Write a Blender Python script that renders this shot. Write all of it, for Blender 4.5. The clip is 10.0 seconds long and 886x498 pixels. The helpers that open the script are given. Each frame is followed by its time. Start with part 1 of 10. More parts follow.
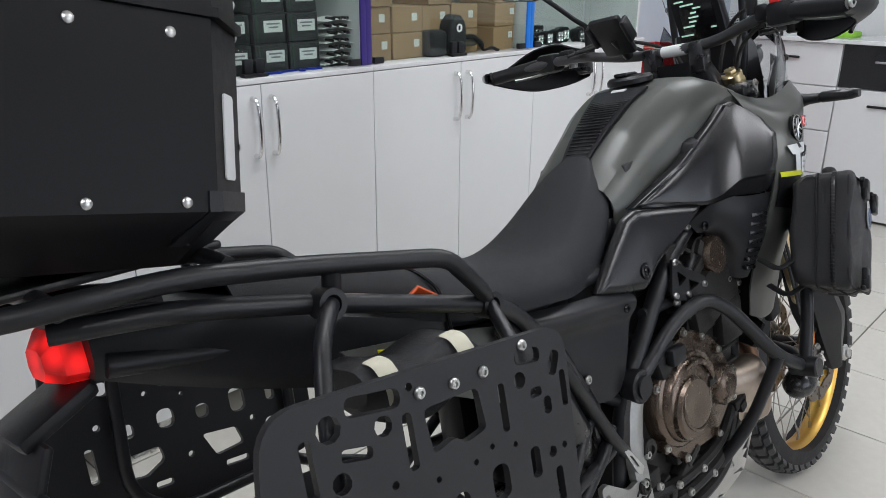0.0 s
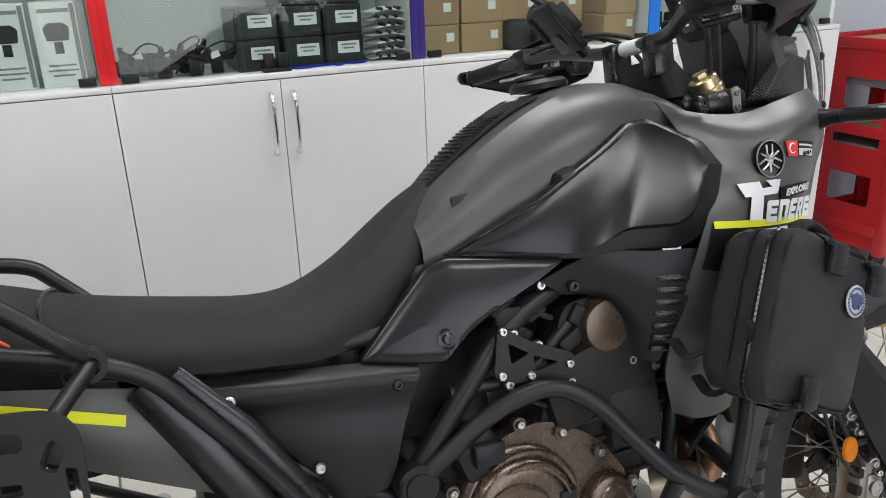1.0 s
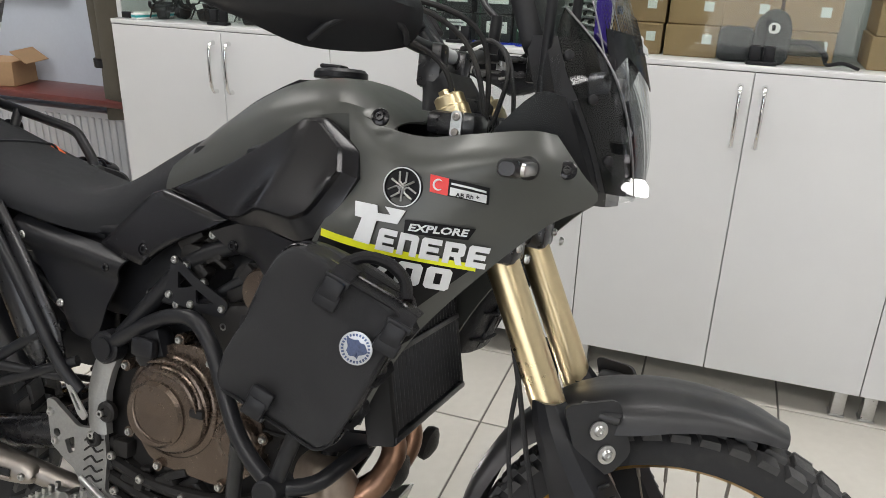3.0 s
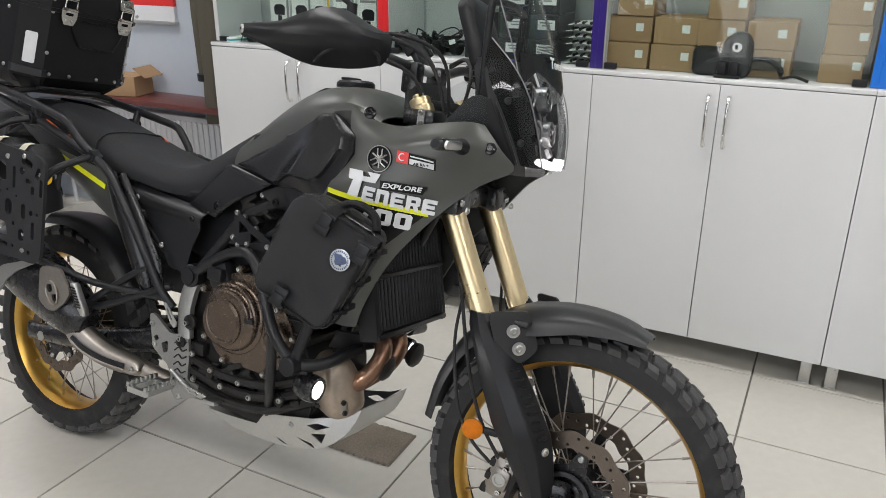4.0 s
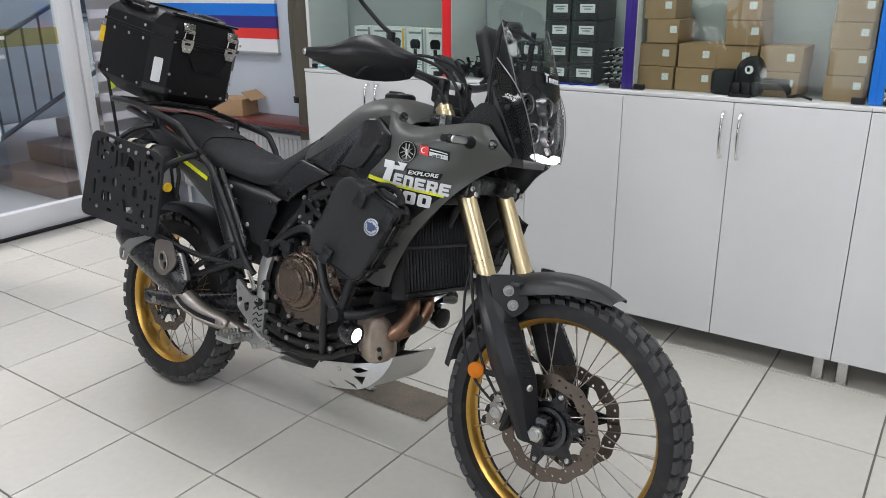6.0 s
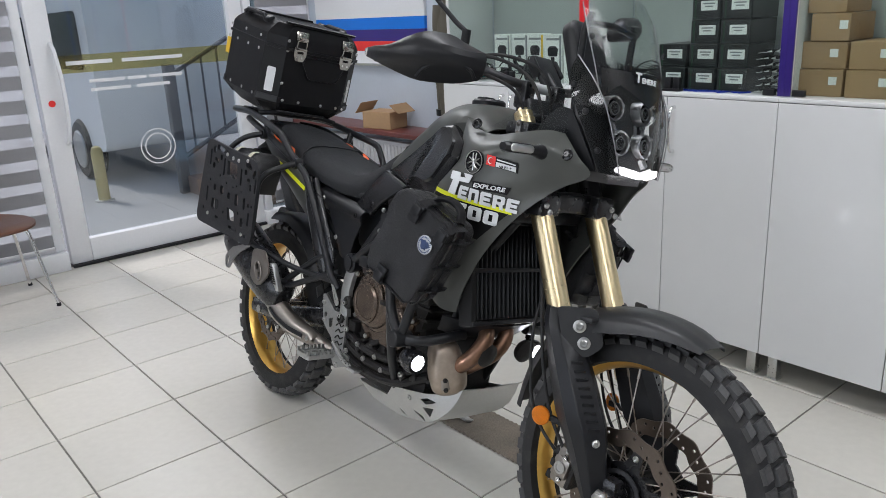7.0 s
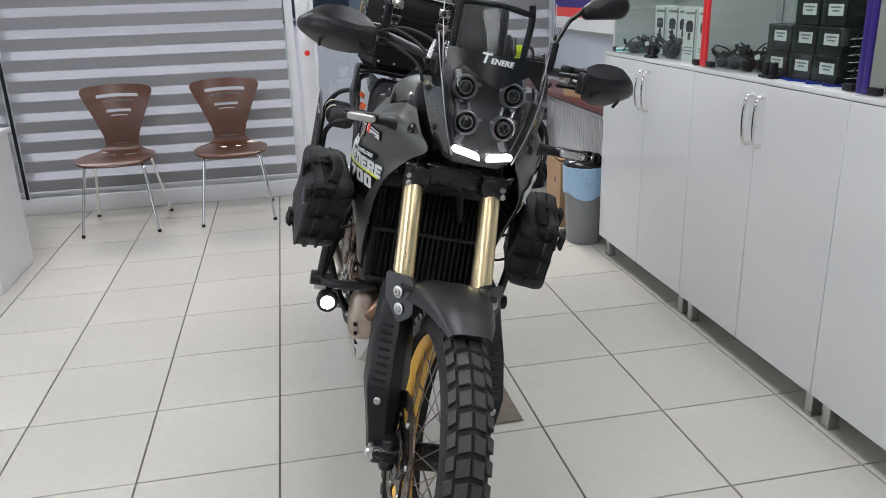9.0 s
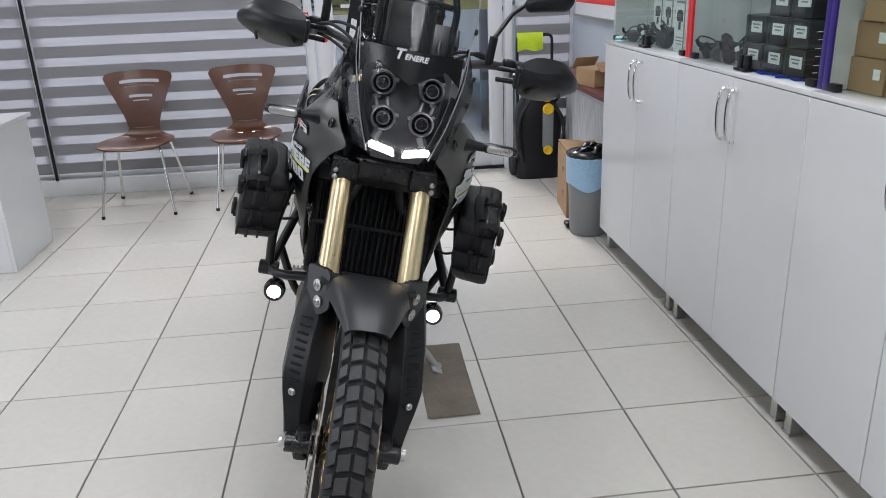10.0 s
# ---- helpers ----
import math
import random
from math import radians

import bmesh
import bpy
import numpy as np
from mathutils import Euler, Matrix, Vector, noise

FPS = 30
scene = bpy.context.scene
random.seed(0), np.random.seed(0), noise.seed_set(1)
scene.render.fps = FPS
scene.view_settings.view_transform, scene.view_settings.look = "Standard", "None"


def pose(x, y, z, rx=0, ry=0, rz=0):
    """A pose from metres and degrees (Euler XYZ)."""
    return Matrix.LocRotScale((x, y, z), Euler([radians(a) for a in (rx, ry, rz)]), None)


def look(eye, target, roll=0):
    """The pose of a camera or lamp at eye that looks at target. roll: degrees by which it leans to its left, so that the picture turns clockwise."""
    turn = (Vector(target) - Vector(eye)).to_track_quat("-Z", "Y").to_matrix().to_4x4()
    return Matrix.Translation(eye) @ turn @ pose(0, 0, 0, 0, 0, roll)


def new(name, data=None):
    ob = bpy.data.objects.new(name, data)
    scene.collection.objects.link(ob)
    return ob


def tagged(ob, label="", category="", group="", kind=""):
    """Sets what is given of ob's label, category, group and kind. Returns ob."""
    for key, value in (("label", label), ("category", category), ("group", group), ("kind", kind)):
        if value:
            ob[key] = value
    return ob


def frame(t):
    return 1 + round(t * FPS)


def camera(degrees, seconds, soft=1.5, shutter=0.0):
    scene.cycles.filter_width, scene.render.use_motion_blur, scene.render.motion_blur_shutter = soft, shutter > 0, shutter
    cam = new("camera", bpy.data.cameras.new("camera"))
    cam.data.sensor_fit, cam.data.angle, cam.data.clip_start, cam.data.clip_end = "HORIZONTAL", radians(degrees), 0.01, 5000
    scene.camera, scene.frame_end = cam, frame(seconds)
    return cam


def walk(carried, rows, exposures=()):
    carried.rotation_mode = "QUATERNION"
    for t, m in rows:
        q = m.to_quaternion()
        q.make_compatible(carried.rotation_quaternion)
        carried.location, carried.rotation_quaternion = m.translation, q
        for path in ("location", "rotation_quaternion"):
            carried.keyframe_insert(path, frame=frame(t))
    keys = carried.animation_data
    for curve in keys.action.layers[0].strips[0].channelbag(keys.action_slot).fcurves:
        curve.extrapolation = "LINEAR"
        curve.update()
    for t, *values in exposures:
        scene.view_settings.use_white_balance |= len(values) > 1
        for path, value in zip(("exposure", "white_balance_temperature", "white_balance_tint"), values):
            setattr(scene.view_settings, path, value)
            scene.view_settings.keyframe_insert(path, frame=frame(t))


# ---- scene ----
cam = camera(59.8, 10.0, 0.6)
UNIT = 0.94  # metres to one drawing unit
PATH = [
    (0, (0.0, 0.0, 1.344), (-1.279, 1.381, 0.666), 0.5),
    (0.5, (0.149, 0.385, 1.343), (-1.394, 1.456, 0.658), 1.4),
    (1, (0.253, 0.793, 1.328), (-1.455, 1.563, 0.628), -1.9),
    (1.5, (0.341, 1.172, 1.33), (-1.49, 1.586, 0.643), -2.1),
    (2, (0.427, 1.54, 1.352), (-1.433, 1.522, 0.617), -0.4),
    (2.5, (0.394, 1.833, 1.343), (-1.43, 1.496, 0.595), 2.4),
    (2.7, (0.361, 1.93, 1.353), (-1.433, 1.474, 0.596), 2.1),
    (3.8, (0.669, 2.43, 1.42), (-0.992, 1.595, 0.685), 0.7),
    (4, (0.77, 2.502, 1.448), (-0.891, 1.661, 0.719), 0.3),
    (4.5, (0.962, 2.739, 1.47), (-0.693, 1.876, 0.753), 0.3),
    (5, (1.051, 2.865, 1.482), (-0.57, 1.926, 0.783), -0.1),
    (5.5, (1.069, 2.894, 1.469), (-0.547, 1.921, 0.803), -0.4),
    (6, (1.045, 2.913, 1.46), (-0.505, 1.829, 0.809), -0.7),
    (6.2, (1.012, 2.92, 1.441), (-0.47, 1.735, 0.81), -1.8),
    (7.3, (0.486, 3.12, 1.38), (-0.587, 1.536, 0.798), -1.0),
    (7.5, (0.376, 3.216, 1.387), (-0.568, 1.55, 0.808), 0.5),
    (8, (0.118, 3.367, 1.363), (-0.584, 1.594, 0.759), -0.4),
    (8.5, (-0.13, 3.488, 1.372), (-0.671, 1.669, 0.742), -0.8),
    (9, (-0.37, 3.651, 1.372), (-0.724, 1.791, 0.73), -1.9),
    (9.5, (-0.555, 3.686, 1.359), (-0.816, 1.819, 0.691), -2.2),
    (10, (-0.7, 3.698, 1.387), (-0.895, 1.826, 0.711), -2.2),
]
walk(cam, [(t, look(eye, aim, roll)) for t, eye, aim, roll in PATH], [(0.0, 0.0, 6400, 15), (0.5, 0.12, 6500, 15), (1.5, 0.2, 6850, 15), (2.5, 0.15, 6950, 15), (4.5, 0.05, 6700, 15), (6.0, 0.0, 6500, 15), (7.5, -0.03, 6380, 15), (8.5, -0.02, 6480, 15), (10.0, -0.04, 6340, 16)])

# ---- world and light ----
world = bpy.data.worlds.new("world")
scene.world = world
world.use_nodes = True
wn = world.node_tree.nodes
sky = wn.new("ShaderNodeTexSky")
sky.sky_type, sky.sun_disc = "NISHITA", False
sky.sun_elevation, sky.sun_rotation = radians(40), radians(200)
world.node_tree.links.new(sky.outputs[0], wn["Background"].inputs[0])
wn["Background"].inputs[1].default_value = 0.15

sun_data = bpy.data.lights.new("sun", "SUN")
sun_data.energy, sun_data.angle, sun_data.color = 2.2, radians(12), (1.0, 0.97, 0.92)
sun = new("sun", sun_data)
sun.matrix_world = look((2, -8, 8), (0, 0, 0))


def ceiling_lamp(x, y, sx, sy, power):
    data = bpy.data.lights.new("panel_light", "AREA")
    data.shape, data.size, data.size_y, data.energy, data.color = "RECTANGLE", sx * UNIT, sy * UNIT, power, (0.93, 0.97, 1.0)
    ob = new("panel_light", data)
    ob.matrix_world = pose(x * UNIT, y * UNIT, 2.83 * UNIT)
    return ob


# fill light added on the unseen east side, for soft highlights and brighter cabinets
east_fill = bpy.data.lights.new("window_daylight", "AREA")
east_fill.shape, east_fill.size, east_fill.size_y, east_fill.energy, east_fill.color = "RECTANGLE", 2.6 * UNIT, 1.7 * UNIT, 22, (0.93, 0.97, 1.0)
new("window_daylight", east_fill).matrix_world = look((2.64 * UNIT, 1.9 * UNIT, 1.45 * UNIT), (0, 1.9 * UNIT, 1.3 * UNIT))

LAMPS = [(x, y) for x in (-1.25, 1.15) for y in (-0.6, 1.65, 3.7)]
for lx, ly in LAMPS:
    ceiling_lamp(lx, ly, 0.6, 1.2, 10.6 if ly < 0 else 12.6)

# ---- materials ----
def mat(name, color, rough=0.5, metal=0.0, vary=0.12, grain=0.0, scale=30.0, bump=0.0, bump_scale=200.0, dirt=0.0, coat=0.0, spec=0.5, rand=0.0, alpha=1.0):
    """Principled material with two scales of colour and roughness variation, fine bump and optional dust."""
    m = bpy.data.materials.new(name)
    m.use_nodes = True
    nt = m.node_tree
    b = nt.nodes["Principled BSDF"]
    b.inputs["Metallic"].default_value = metal
    b.inputs["Coat Weight"].default_value = coat
    b.inputs["Coat Roughness"].default_value = 0.08
    b.inputs["Specular IOR Level"].default_value = spec
    co = nt.nodes.new("ShaderNodeTexCoord")
    n1 = nt.nodes.new("ShaderNodeTexNoise")
    n1.inputs["Scale"].default_value, n1.inputs["Detail"].default_value = scale * 0.12, 3
    n2 = nt.nodes.new("ShaderNodeTexNoise")
    n2.inputs["Scale"].default_value, n2.inputs["Detail"].default_value = scale * 2.5, 4
    nt.links.new(co.outputs["Object"], n1.inputs["Vector"])
    nt.links.new(co.outputs["Object"], n2.inputs["Vector"])
    add = nt.nodes.new("ShaderNodeMath")
    add.operation = "ADD"
    nt.links.new(n1.outputs[0], add.inputs[0])
    nt.links.new(n2.outputs[0], add.inputs[1])
    rr = nt.nodes.new("ShaderNodeMapRange")
    rr.inputs["From Min"].default_value, rr.inputs["From Max"].default_value = 0.6, 1.4
    rr.inputs["To Min"].default_value, rr.inputs["To Max"].default_value = 1 - vary, 1 + vary
    nt.links.new(add.outputs[0], rr.inputs["Value"])
    val = rr.outputs[0]
    if rand:
        info = nt.nodes.new("ShaderNodeObjectInfo")
        rm = nt.nodes.new("ShaderNodeMapRange")
        rm.inputs["To Min"].default_value, rm.inputs["To Max"].default_value = 1 - rand, 1 + rand
        nt.links.new(info.outputs["Random"], rm.inputs["Value"])
        mu = nt.nodes.new("ShaderNodeMath")
        mu.operation = "MULTIPLY"
        nt.links.new(val, mu.inputs[0])
        nt.links.new(rm.outputs[0], mu.inputs[1])
        val = mu.outputs[0]
    mix = nt.nodes.new("ShaderNodeVectorMath")
    mix.operation = "SCALE"
    mix.inputs[0].default_value = color
    nt.links.new(val, mix.inputs["Scale"])
    col = mix.outputs[0]
    if dirt:
        n3 = nt.nodes.new("ShaderNodeTexNoise")
        n3.inputs["Scale"].default_value, n3.inputs["Detail"].default_value = scale * 0.4, 6
        nt.links.new(co.outputs["Object"], n3.inputs["Vector"])
        ramp = nt.nodes.new("ShaderNodeMapRange")
        ramp.inputs["From Min"].default_value, ramp.inputs["From Max"].default_value = 0.5, 0.75
        ramp.inputs["To Max"].default_value = dirt
        nt.links.new(n3.outputs[0], ramp.inputs["Value"])
        mx = nt.nodes.new("ShaderNodeMix")
        mx.data_type = "RGBA"
        nt.links.new(ramp.outputs[0], mx.inputs["Factor"])
        nt.links.new(col, mx.inputs["A"])
        mx.inputs["B"].default_value = (0.22, 0.2, 0.17, 1)
        col = mx.outputs["Result"]
    nt.links.new(col, b.inputs["Base Color"])
    r2 = nt.nodes.new("ShaderNodeMapRange")
    r2.inputs["From Min"].default_value, r2.inputs["From Max"].default_value = 0.6, 1.4
    r2.inputs["To Min"].default_value, r2.inputs["To Max"].default_value = max(0.02, rough * 0.85), min(1, rough * 1.15)
    nt.links.new(add.outputs[0], r2.inputs["Value"])
    nt.links.new(r2.outputs[0], b.inputs["Roughness"])
    if bump:
        nb = nt.nodes.new("ShaderNodeTexNoise")
        nb.inputs["Scale"].default_value, nb.inputs["Detail"].default_value = bump_scale, 3
        nt.links.new(co.outputs["Object"], nb.inputs["Vector"])
        bp = nt.nodes.new("ShaderNodeBump")
        bp.inputs["Strength"].default_value, bp.inputs["Distance"].default_value = bump, 0.002
        nt.links.new(nb.outputs[0], bp.inputs["Height"])
        nt.links.new(bp.outputs[0], b.inputs["Normal"])
    return m


def glass(name, color=(1, 1, 1), rough=0.0, clear=0.85, gloss=0.04):
    """Thin sheet of glass or acrylic: mostly see-through, with mirror gloss that rises at a low angle."""
    m = bpy.data.materials.new(name)
    m.use_nodes = True
    nt = m.node_tree
    nt.nodes.remove(nt.nodes["Principled BSDF"])
    out = nt.nodes["Material Output"]
    tr = nt.nodes.new("ShaderNodeBsdfTransparent")
    tr.inputs[0].default_value = (*[c * clear for c in color], 1)
    gl = nt.nodes.new("ShaderNodeBsdfGlossy")
    gl.inputs["Roughness"].default_value = rough
    lw = nt.nodes.new("ShaderNodeLayerWeight")
    lw.inputs[0].default_value = 0.5
    pw = nt.nodes.new("ShaderNodeMath")
    pw.operation, pw.inputs[1].default_value = "POWER", 4.0
    nt.links.new(lw.outputs["Facing"], pw.inputs[0])
    ma = nt.nodes.new("ShaderNodeMath")
    ma.operation, ma.inputs[1].default_value, ma.inputs[2].default_value = "MULTIPLY_ADD", 0.4, gloss
    nt.links.new(pw.outputs[0], ma.inputs[0])
    mx = nt.nodes.new("ShaderNodeMixShader")
    nt.links.new(ma.outputs[0], mx.inputs[0])
    nt.links.new(tr.outputs[0], mx.inputs[1])
    nt.links.new(gl.outputs[0], mx.inputs[2])
    nt.links.new(mx.outputs[0], out.inputs[0])
    return m


def glow(name, color, strength):
    m = bpy.data.materials.new(name)
    m.use_nodes = True
    b = m.node_tree.nodes["Principled BSDF"]
    b.inputs["Base Color"].default_value = (*color, 1)
    b.inputs["Emission Color"].default_value = (*color, 1)
    b.inputs["Emission Strength"].default_value = strength
    return m


M_TILE = mat("floor_tile", (0.585, 0.566, 0.512), 0.22, vary=0.05, scale=12, bump=0.03, bump_scale=40, rand=0.03, dirt=0.05)
M_GROUT = mat("grout", (0.17, 0.16, 0.145), 0.9, vary=0.2)
M_WALL = mat("wall_paint", (0.74, 0.75, 0.76), 0.7, vary=0.04, bump=0.15, bump_scale=90)
M_WALL_BLUE = mat("wall_paint_grey_blue", (0.50, 0.55, 0.62), 0.65, vary=0.04, bump=0.15, bump_scale=90)
# for the unseen east wall: grey chosen so black parts reflect something dark
M_WALL_GREY = mat("unseen_wall_grey", (0.30, 0.31, 0.32), 0.7, vary=0.05, bump=0.15, bump_scale=90)
M_CEIL = mat("ceiling_paint", (0.8, 0.8, 0.78), 0.8, vary=0.04)
M_LAM = mat("white_laminate", (0.70, 0.71, 0.715), 0.14, vary=0.015, scale=6)
M_LAM_IN = mat("white_carcass", (0.66, 0.67, 0.67), 0.4, vary=0.03)
M_BACK = mat("grey_back_panel", (0.43, 0.45, 0.445), 0.5, vary=0.05)
M_DULL = mat("dull_stainless", (0.34, 0.31, 0.28), 0.36, 0.95, vary=0.12, scale=40, dirt=0.1)
M_CAST = mat("cast_aluminium", (0.36, 0.36, 0.35), 0.45, 0.85, vary=0.15, scale=80, bump=0.3, bump_scale=300)
M_BARGREY = mat("dark_grey_anodised", (0.07, 0.07, 0.075), 0.35, 0.6, vary=0.1)
M_STICKER = mat("sticker_blue", (0.035, 0.06, 0.14), 0.3, vary=0.5, scale=160)
M_STICKER_RING = mat("sticker_silver", (0.55, 0.58, 0.62), 0.22, 0.35, vary=0.12, scale=60)
M_CHROME = mat("chrome", (0.82, 0.82, 0.82), 0.08, 1.0, vary=0.03)
M_LATCH = mat("latch_steel", (0.42, 0.40, 0.37), 0.16, 1.0, vary=0.15, scale=60)
M_STEEL = mat("brushed_steel", (0.55, 0.55, 0.54), 0.3, 1.0, vary=0.1, scale=60)
M_ALU = mat("raw_aluminium", (0.55, 0.55, 0.54), 0.42, 1.0, vary=0.08, scale=50, bump=0.05)
M_RED = mat("red_edge_band", (0.72, 0.02, 0.025), 0.35, vary=0.04)
M_PURPLE = mat("violet_edge_band", (0.035, 0.018, 0.19), 0.35, vary=0.04)
M_BLUE = mat("blue_edge_band", (0.0, 0.17, 0.68), 0.35, vary=0.04)
M_PVC = mat("white_pvc_frame", (0.72, 0.73, 0.75), 0.35, vary=0.03)
M_BLIND = mat("grey_blind_fabric", (0.25, 0.25, 0.265), 0.85, vary=0.06, bump=0.2, bump_scale=600)


def sheer(name, color):
    """Thin woven fabric: part open, part scattering light through."""
    m = bpy.data.materials.new(name)
    m.use_nodes = True
    nt = m.node_tree
    nt.nodes.remove(nt.nodes["Principled BSDF"])
    tr = nt.nodes.new("ShaderNodeBsdfTransparent")
    tl = nt.nodes.new("ShaderNodeBsdfTranslucent")
    df = nt.nodes.new("ShaderNodeBsdfDiffuse")
    tl.inputs[0].default_value = df.inputs[0].default_value = (*color, 1)
    m1, m2 = nt.nodes.new("ShaderNodeMixShader"), nt.nodes.new("ShaderNodeMixShader")
    m1.inputs[0].default_value, m2.inputs[0].default_value = 0.5, 0.5
    nt.links.new(tl.outputs[0], m1.inputs[1])
    nt.links.new(df.outputs[0], m1.inputs[2])
    nt.links.new(tr.outputs[0], m2.inputs[1])
    nt.links.new(m1.outputs[0], m2.inputs[2])
    nt.links.new(m2.outputs[0], nt.nodes["Material Output"].inputs[0])
    return m


M_SHEER = sheer("sheer_blind_fabric", (0.60, 0.60, 0.64))
M_GLASS = glass("clear_glass", (0.93, 0.97, 0.95), 0.0, 0.97)
M_GLASS_DOOR = glass("door_glass", (0.95, 0.98, 0.98), 0.0, 0.95, 0.09)
M_BLACK = mat("black_plastic", (0.0125, 0.013, 0.015), 0.37, vary=0.15, scale=40, bump=0.08, bump_scale=900, spec=0.28)
M_BLACK_GLOSS = mat("black_gloss_plastic", (0.007, 0.007, 0.0085), 0.20, vary=0.1, scale=20, spec=0.5)
M_BLACK_SATIN = mat("black_satin_paint", (0.009, 0.009, 0.0105), 0.28, vary=0.1, scale=25, spec=0.6)
M_KNEE = mat("black_satin_knee_panel", (0.009, 0.009, 0.0105), 0.25, vary=0.08, scale=12, spec=0.44)
M_BLACK_FRAME = mat("black_powder_coat", (0.013, 0.0135, 0.0155), 0.34, vary=0.15, scale=60, bump=0.12, bump_scale=1500, spec=0.35)
M_CASE = mat("black_anodised_case", (0.008, 0.008, 0.009), 0.40, 0.0, vary=0.1, scale=30, bump=0.06, bump_scale=1200, spec=0.16)
M_PLATE = mat("charcoal_plate", (0.022, 0.0225, 0.025), 0.46, vary=0.08, scale=30, bump=0.1, bump_scale=1400, spec=0.3)
M_OLIVE = mat("tech_olive_paint", (0.080, 0.083, 0.077), 0.36, 0.28, vary=0.05, scale=10, coat=0.0)
M_SEAT = mat("black_seat_vinyl", (0.020, 0.021, 0.0235), 0.60, vary=0.1, scale=30, bump=0.4, bump_scale=1600, spec=0.25)
M_RUBBER = mat("tyre_rubber", (0.022, 0.022, 0.023), 0.68, vary=0.2, scale=50, bump=0.25, bump_scale=500, dirt=0.12, spec=0.3)
M_RAD = mat("radiator_black", (0.012, 0.012, 0.0125), 0.6, vary=0.2, scale=80, spec=0.2)
M_BAND = mat("black_screen_print", (0.006, 0.006, 0.007), 0.25, vary=0.1, spec=0.4)
M_HOUSING = mat("grey_headlight_housing", (0.022, 0.022, 0.024), 0.34, vary=0.1, scale=30, spec=0.6)
M_FENDER = mat("matt_mudguard_plastic", (0.026, 0.0265, 0.028), 0.40, vary=0.12, scale=30, bump=0.06, bump_scale=900, spec=0.42)
M_COWL = mat("grey_cowl_plastic", (0.035, 0.0355, 0.037), 0.36, vary=0.08, scale=30, bump=0.06, bump_scale=900)
M_BEZEL = mat("grey_lamp_bezel", (0.28, 0.28, 0.29), 0.36, 0.8, vary=0.1, scale=40)
M_TREAD = mat("worn_tread_rubber", (0.052, 0.052, 0.053), 0.50, vary=0.25, scale=50, bump=0.3, bump_scale=500, dirt=0.25, spec=0.4)
M_SHIELD_STEEL = mat("heat_tinted_shield", (0.40, 0.33, 0.27), 0.40, 0.85, vary=0.18, scale=30, dirt=0.15)
M_GOLD = mat("gold_anodised", (0.72, 0.59, 0.36), 0.3, 1.0, vary=0.07, scale=30)
M_GOLD_RIM = mat("gold_rim", (0.72, 0.44, 0.11), 0.34, 1.0, vary=0.08, scale=30)
M_BRONZE = mat("bronze_engine_cover", (0.135, 0.102, 0.080), 0.26, 0.75, vary=0.12, scale=40, dirt=0.1)
M_ENGINE = mat("dark_engine_casting", (0.019, 0.018, 0.0175), 0.45, 0.2, vary=0.2, scale=60, bump=0.3, bump_scale=700, spec=0.3)
M_NYLON = mat("black_nylon_cloth", (0.0105, 0.011, 0.0135), 0.43, vary=0.18, scale=40, bump=0.8, bump_scale=1300, spec=0.5)
M_WEB = mat("black_webbing", (0.014, 0.014, 0.016), 0.6, vary=0.2, bump=0.8, bump_scale=1500, spec=0.25)
M_DISC = mat("brake_disc_steel", (0.15, 0.120, 0.098), 0.36, 0.85, vary=0.12, scale=60)
M_HEADER = mat("heat_tinted_pipe", (0.20, 0.115, 0.075), 0.36, 0.85, vary=0.3, scale=25)
M_ORANGE = mat("orange_plastic", (0.72, 0.12, 0.03), 0.4, vary=0.05)
M_YELLOW = mat("neon_yellow_decal", (0.75, 0.78, 0.02), 0.4, vary=0.03)
M_DECAL_W = mat("white_decal", (0.68, 0.70, 0.71), 0.4, vary=0.03)
M_DECAL_B = mat("black_decal", (0.006, 0.006, 0.007), 0.4, vary=0.05, spec=0.2)
M_DECAL_R = mat("red_decal", (0.75, 0.035, 0.03), 0.35, vary=0.04)
M_AMBER = mat("amber_reflector", (0.60, 0.165, 0.004), 0.32, vary=0.35, scale=260, bump=0.6, bump_scale=900, spec=0.25)
M_CARD = mat("cardboard", (0.36, 0.225, 0.12), 0.8, vary=0.1, scale=20, bump=0.2, bump_scale=300, rand=0.08)
M_PAPER = mat("white_paper", (0.78, 0.79, 0.78), 0.6, vary=0.03)
M_BOXDARK = mat("black_printed_carton", (0.02, 0.022, 0.024), 0.35, vary=0.15)
M_GREEN = mat("green_print", (0.02, 0.06, 0.035), 0.4, vary=0.1)
M_WOOD = mat("walnut_veneer", (0.10, 0.038, 0.02), 0.32, vary=0.22, scale=18, bump=0.05)
M_SHELF = mat("dark_red_wood", (0.12, 0.03, 0.025), 0.35, vary=0.2, scale=18)
M_TROLLEY = mat("red_tool_paint", (0.45, 0.015, 0.02), 0.3, vary=0.06)
M_JUTE = mat("brown_coarse_mat", (0.20, 0.17, 0.135), 0.95, vary=0.4, scale=60, bump=1.0, bump_scale=200, dirt=0.35)
M_GREYP = mat("grey_plastic", (0.22, 0.23, 0.24), 0.45, vary=0.06)
M_BAGBLUE = mat("blue_bin_liner", (0.35, 0.55, 0.75), 0.3, vary=0.1)
M_CLOTH_OLIVE = mat("olive_cloth", (0.09, 0.08, 0.06), 0.9, vary=0.15, bump=0.6, bump_scale=500)
M_WYELLOW = mat("yellow_plastic", (0.8, 0.5, 0.01), 0.4, vary=0.05)
M_SHIELD = glass("clear_acrylic", (0.97, 0.98, 0.98), 0.02, 0.97, 0.014)
M_SMOKE = glass("smoked_acrylic", (0.56, 0.57, 0.58), 0.03, 0.85)
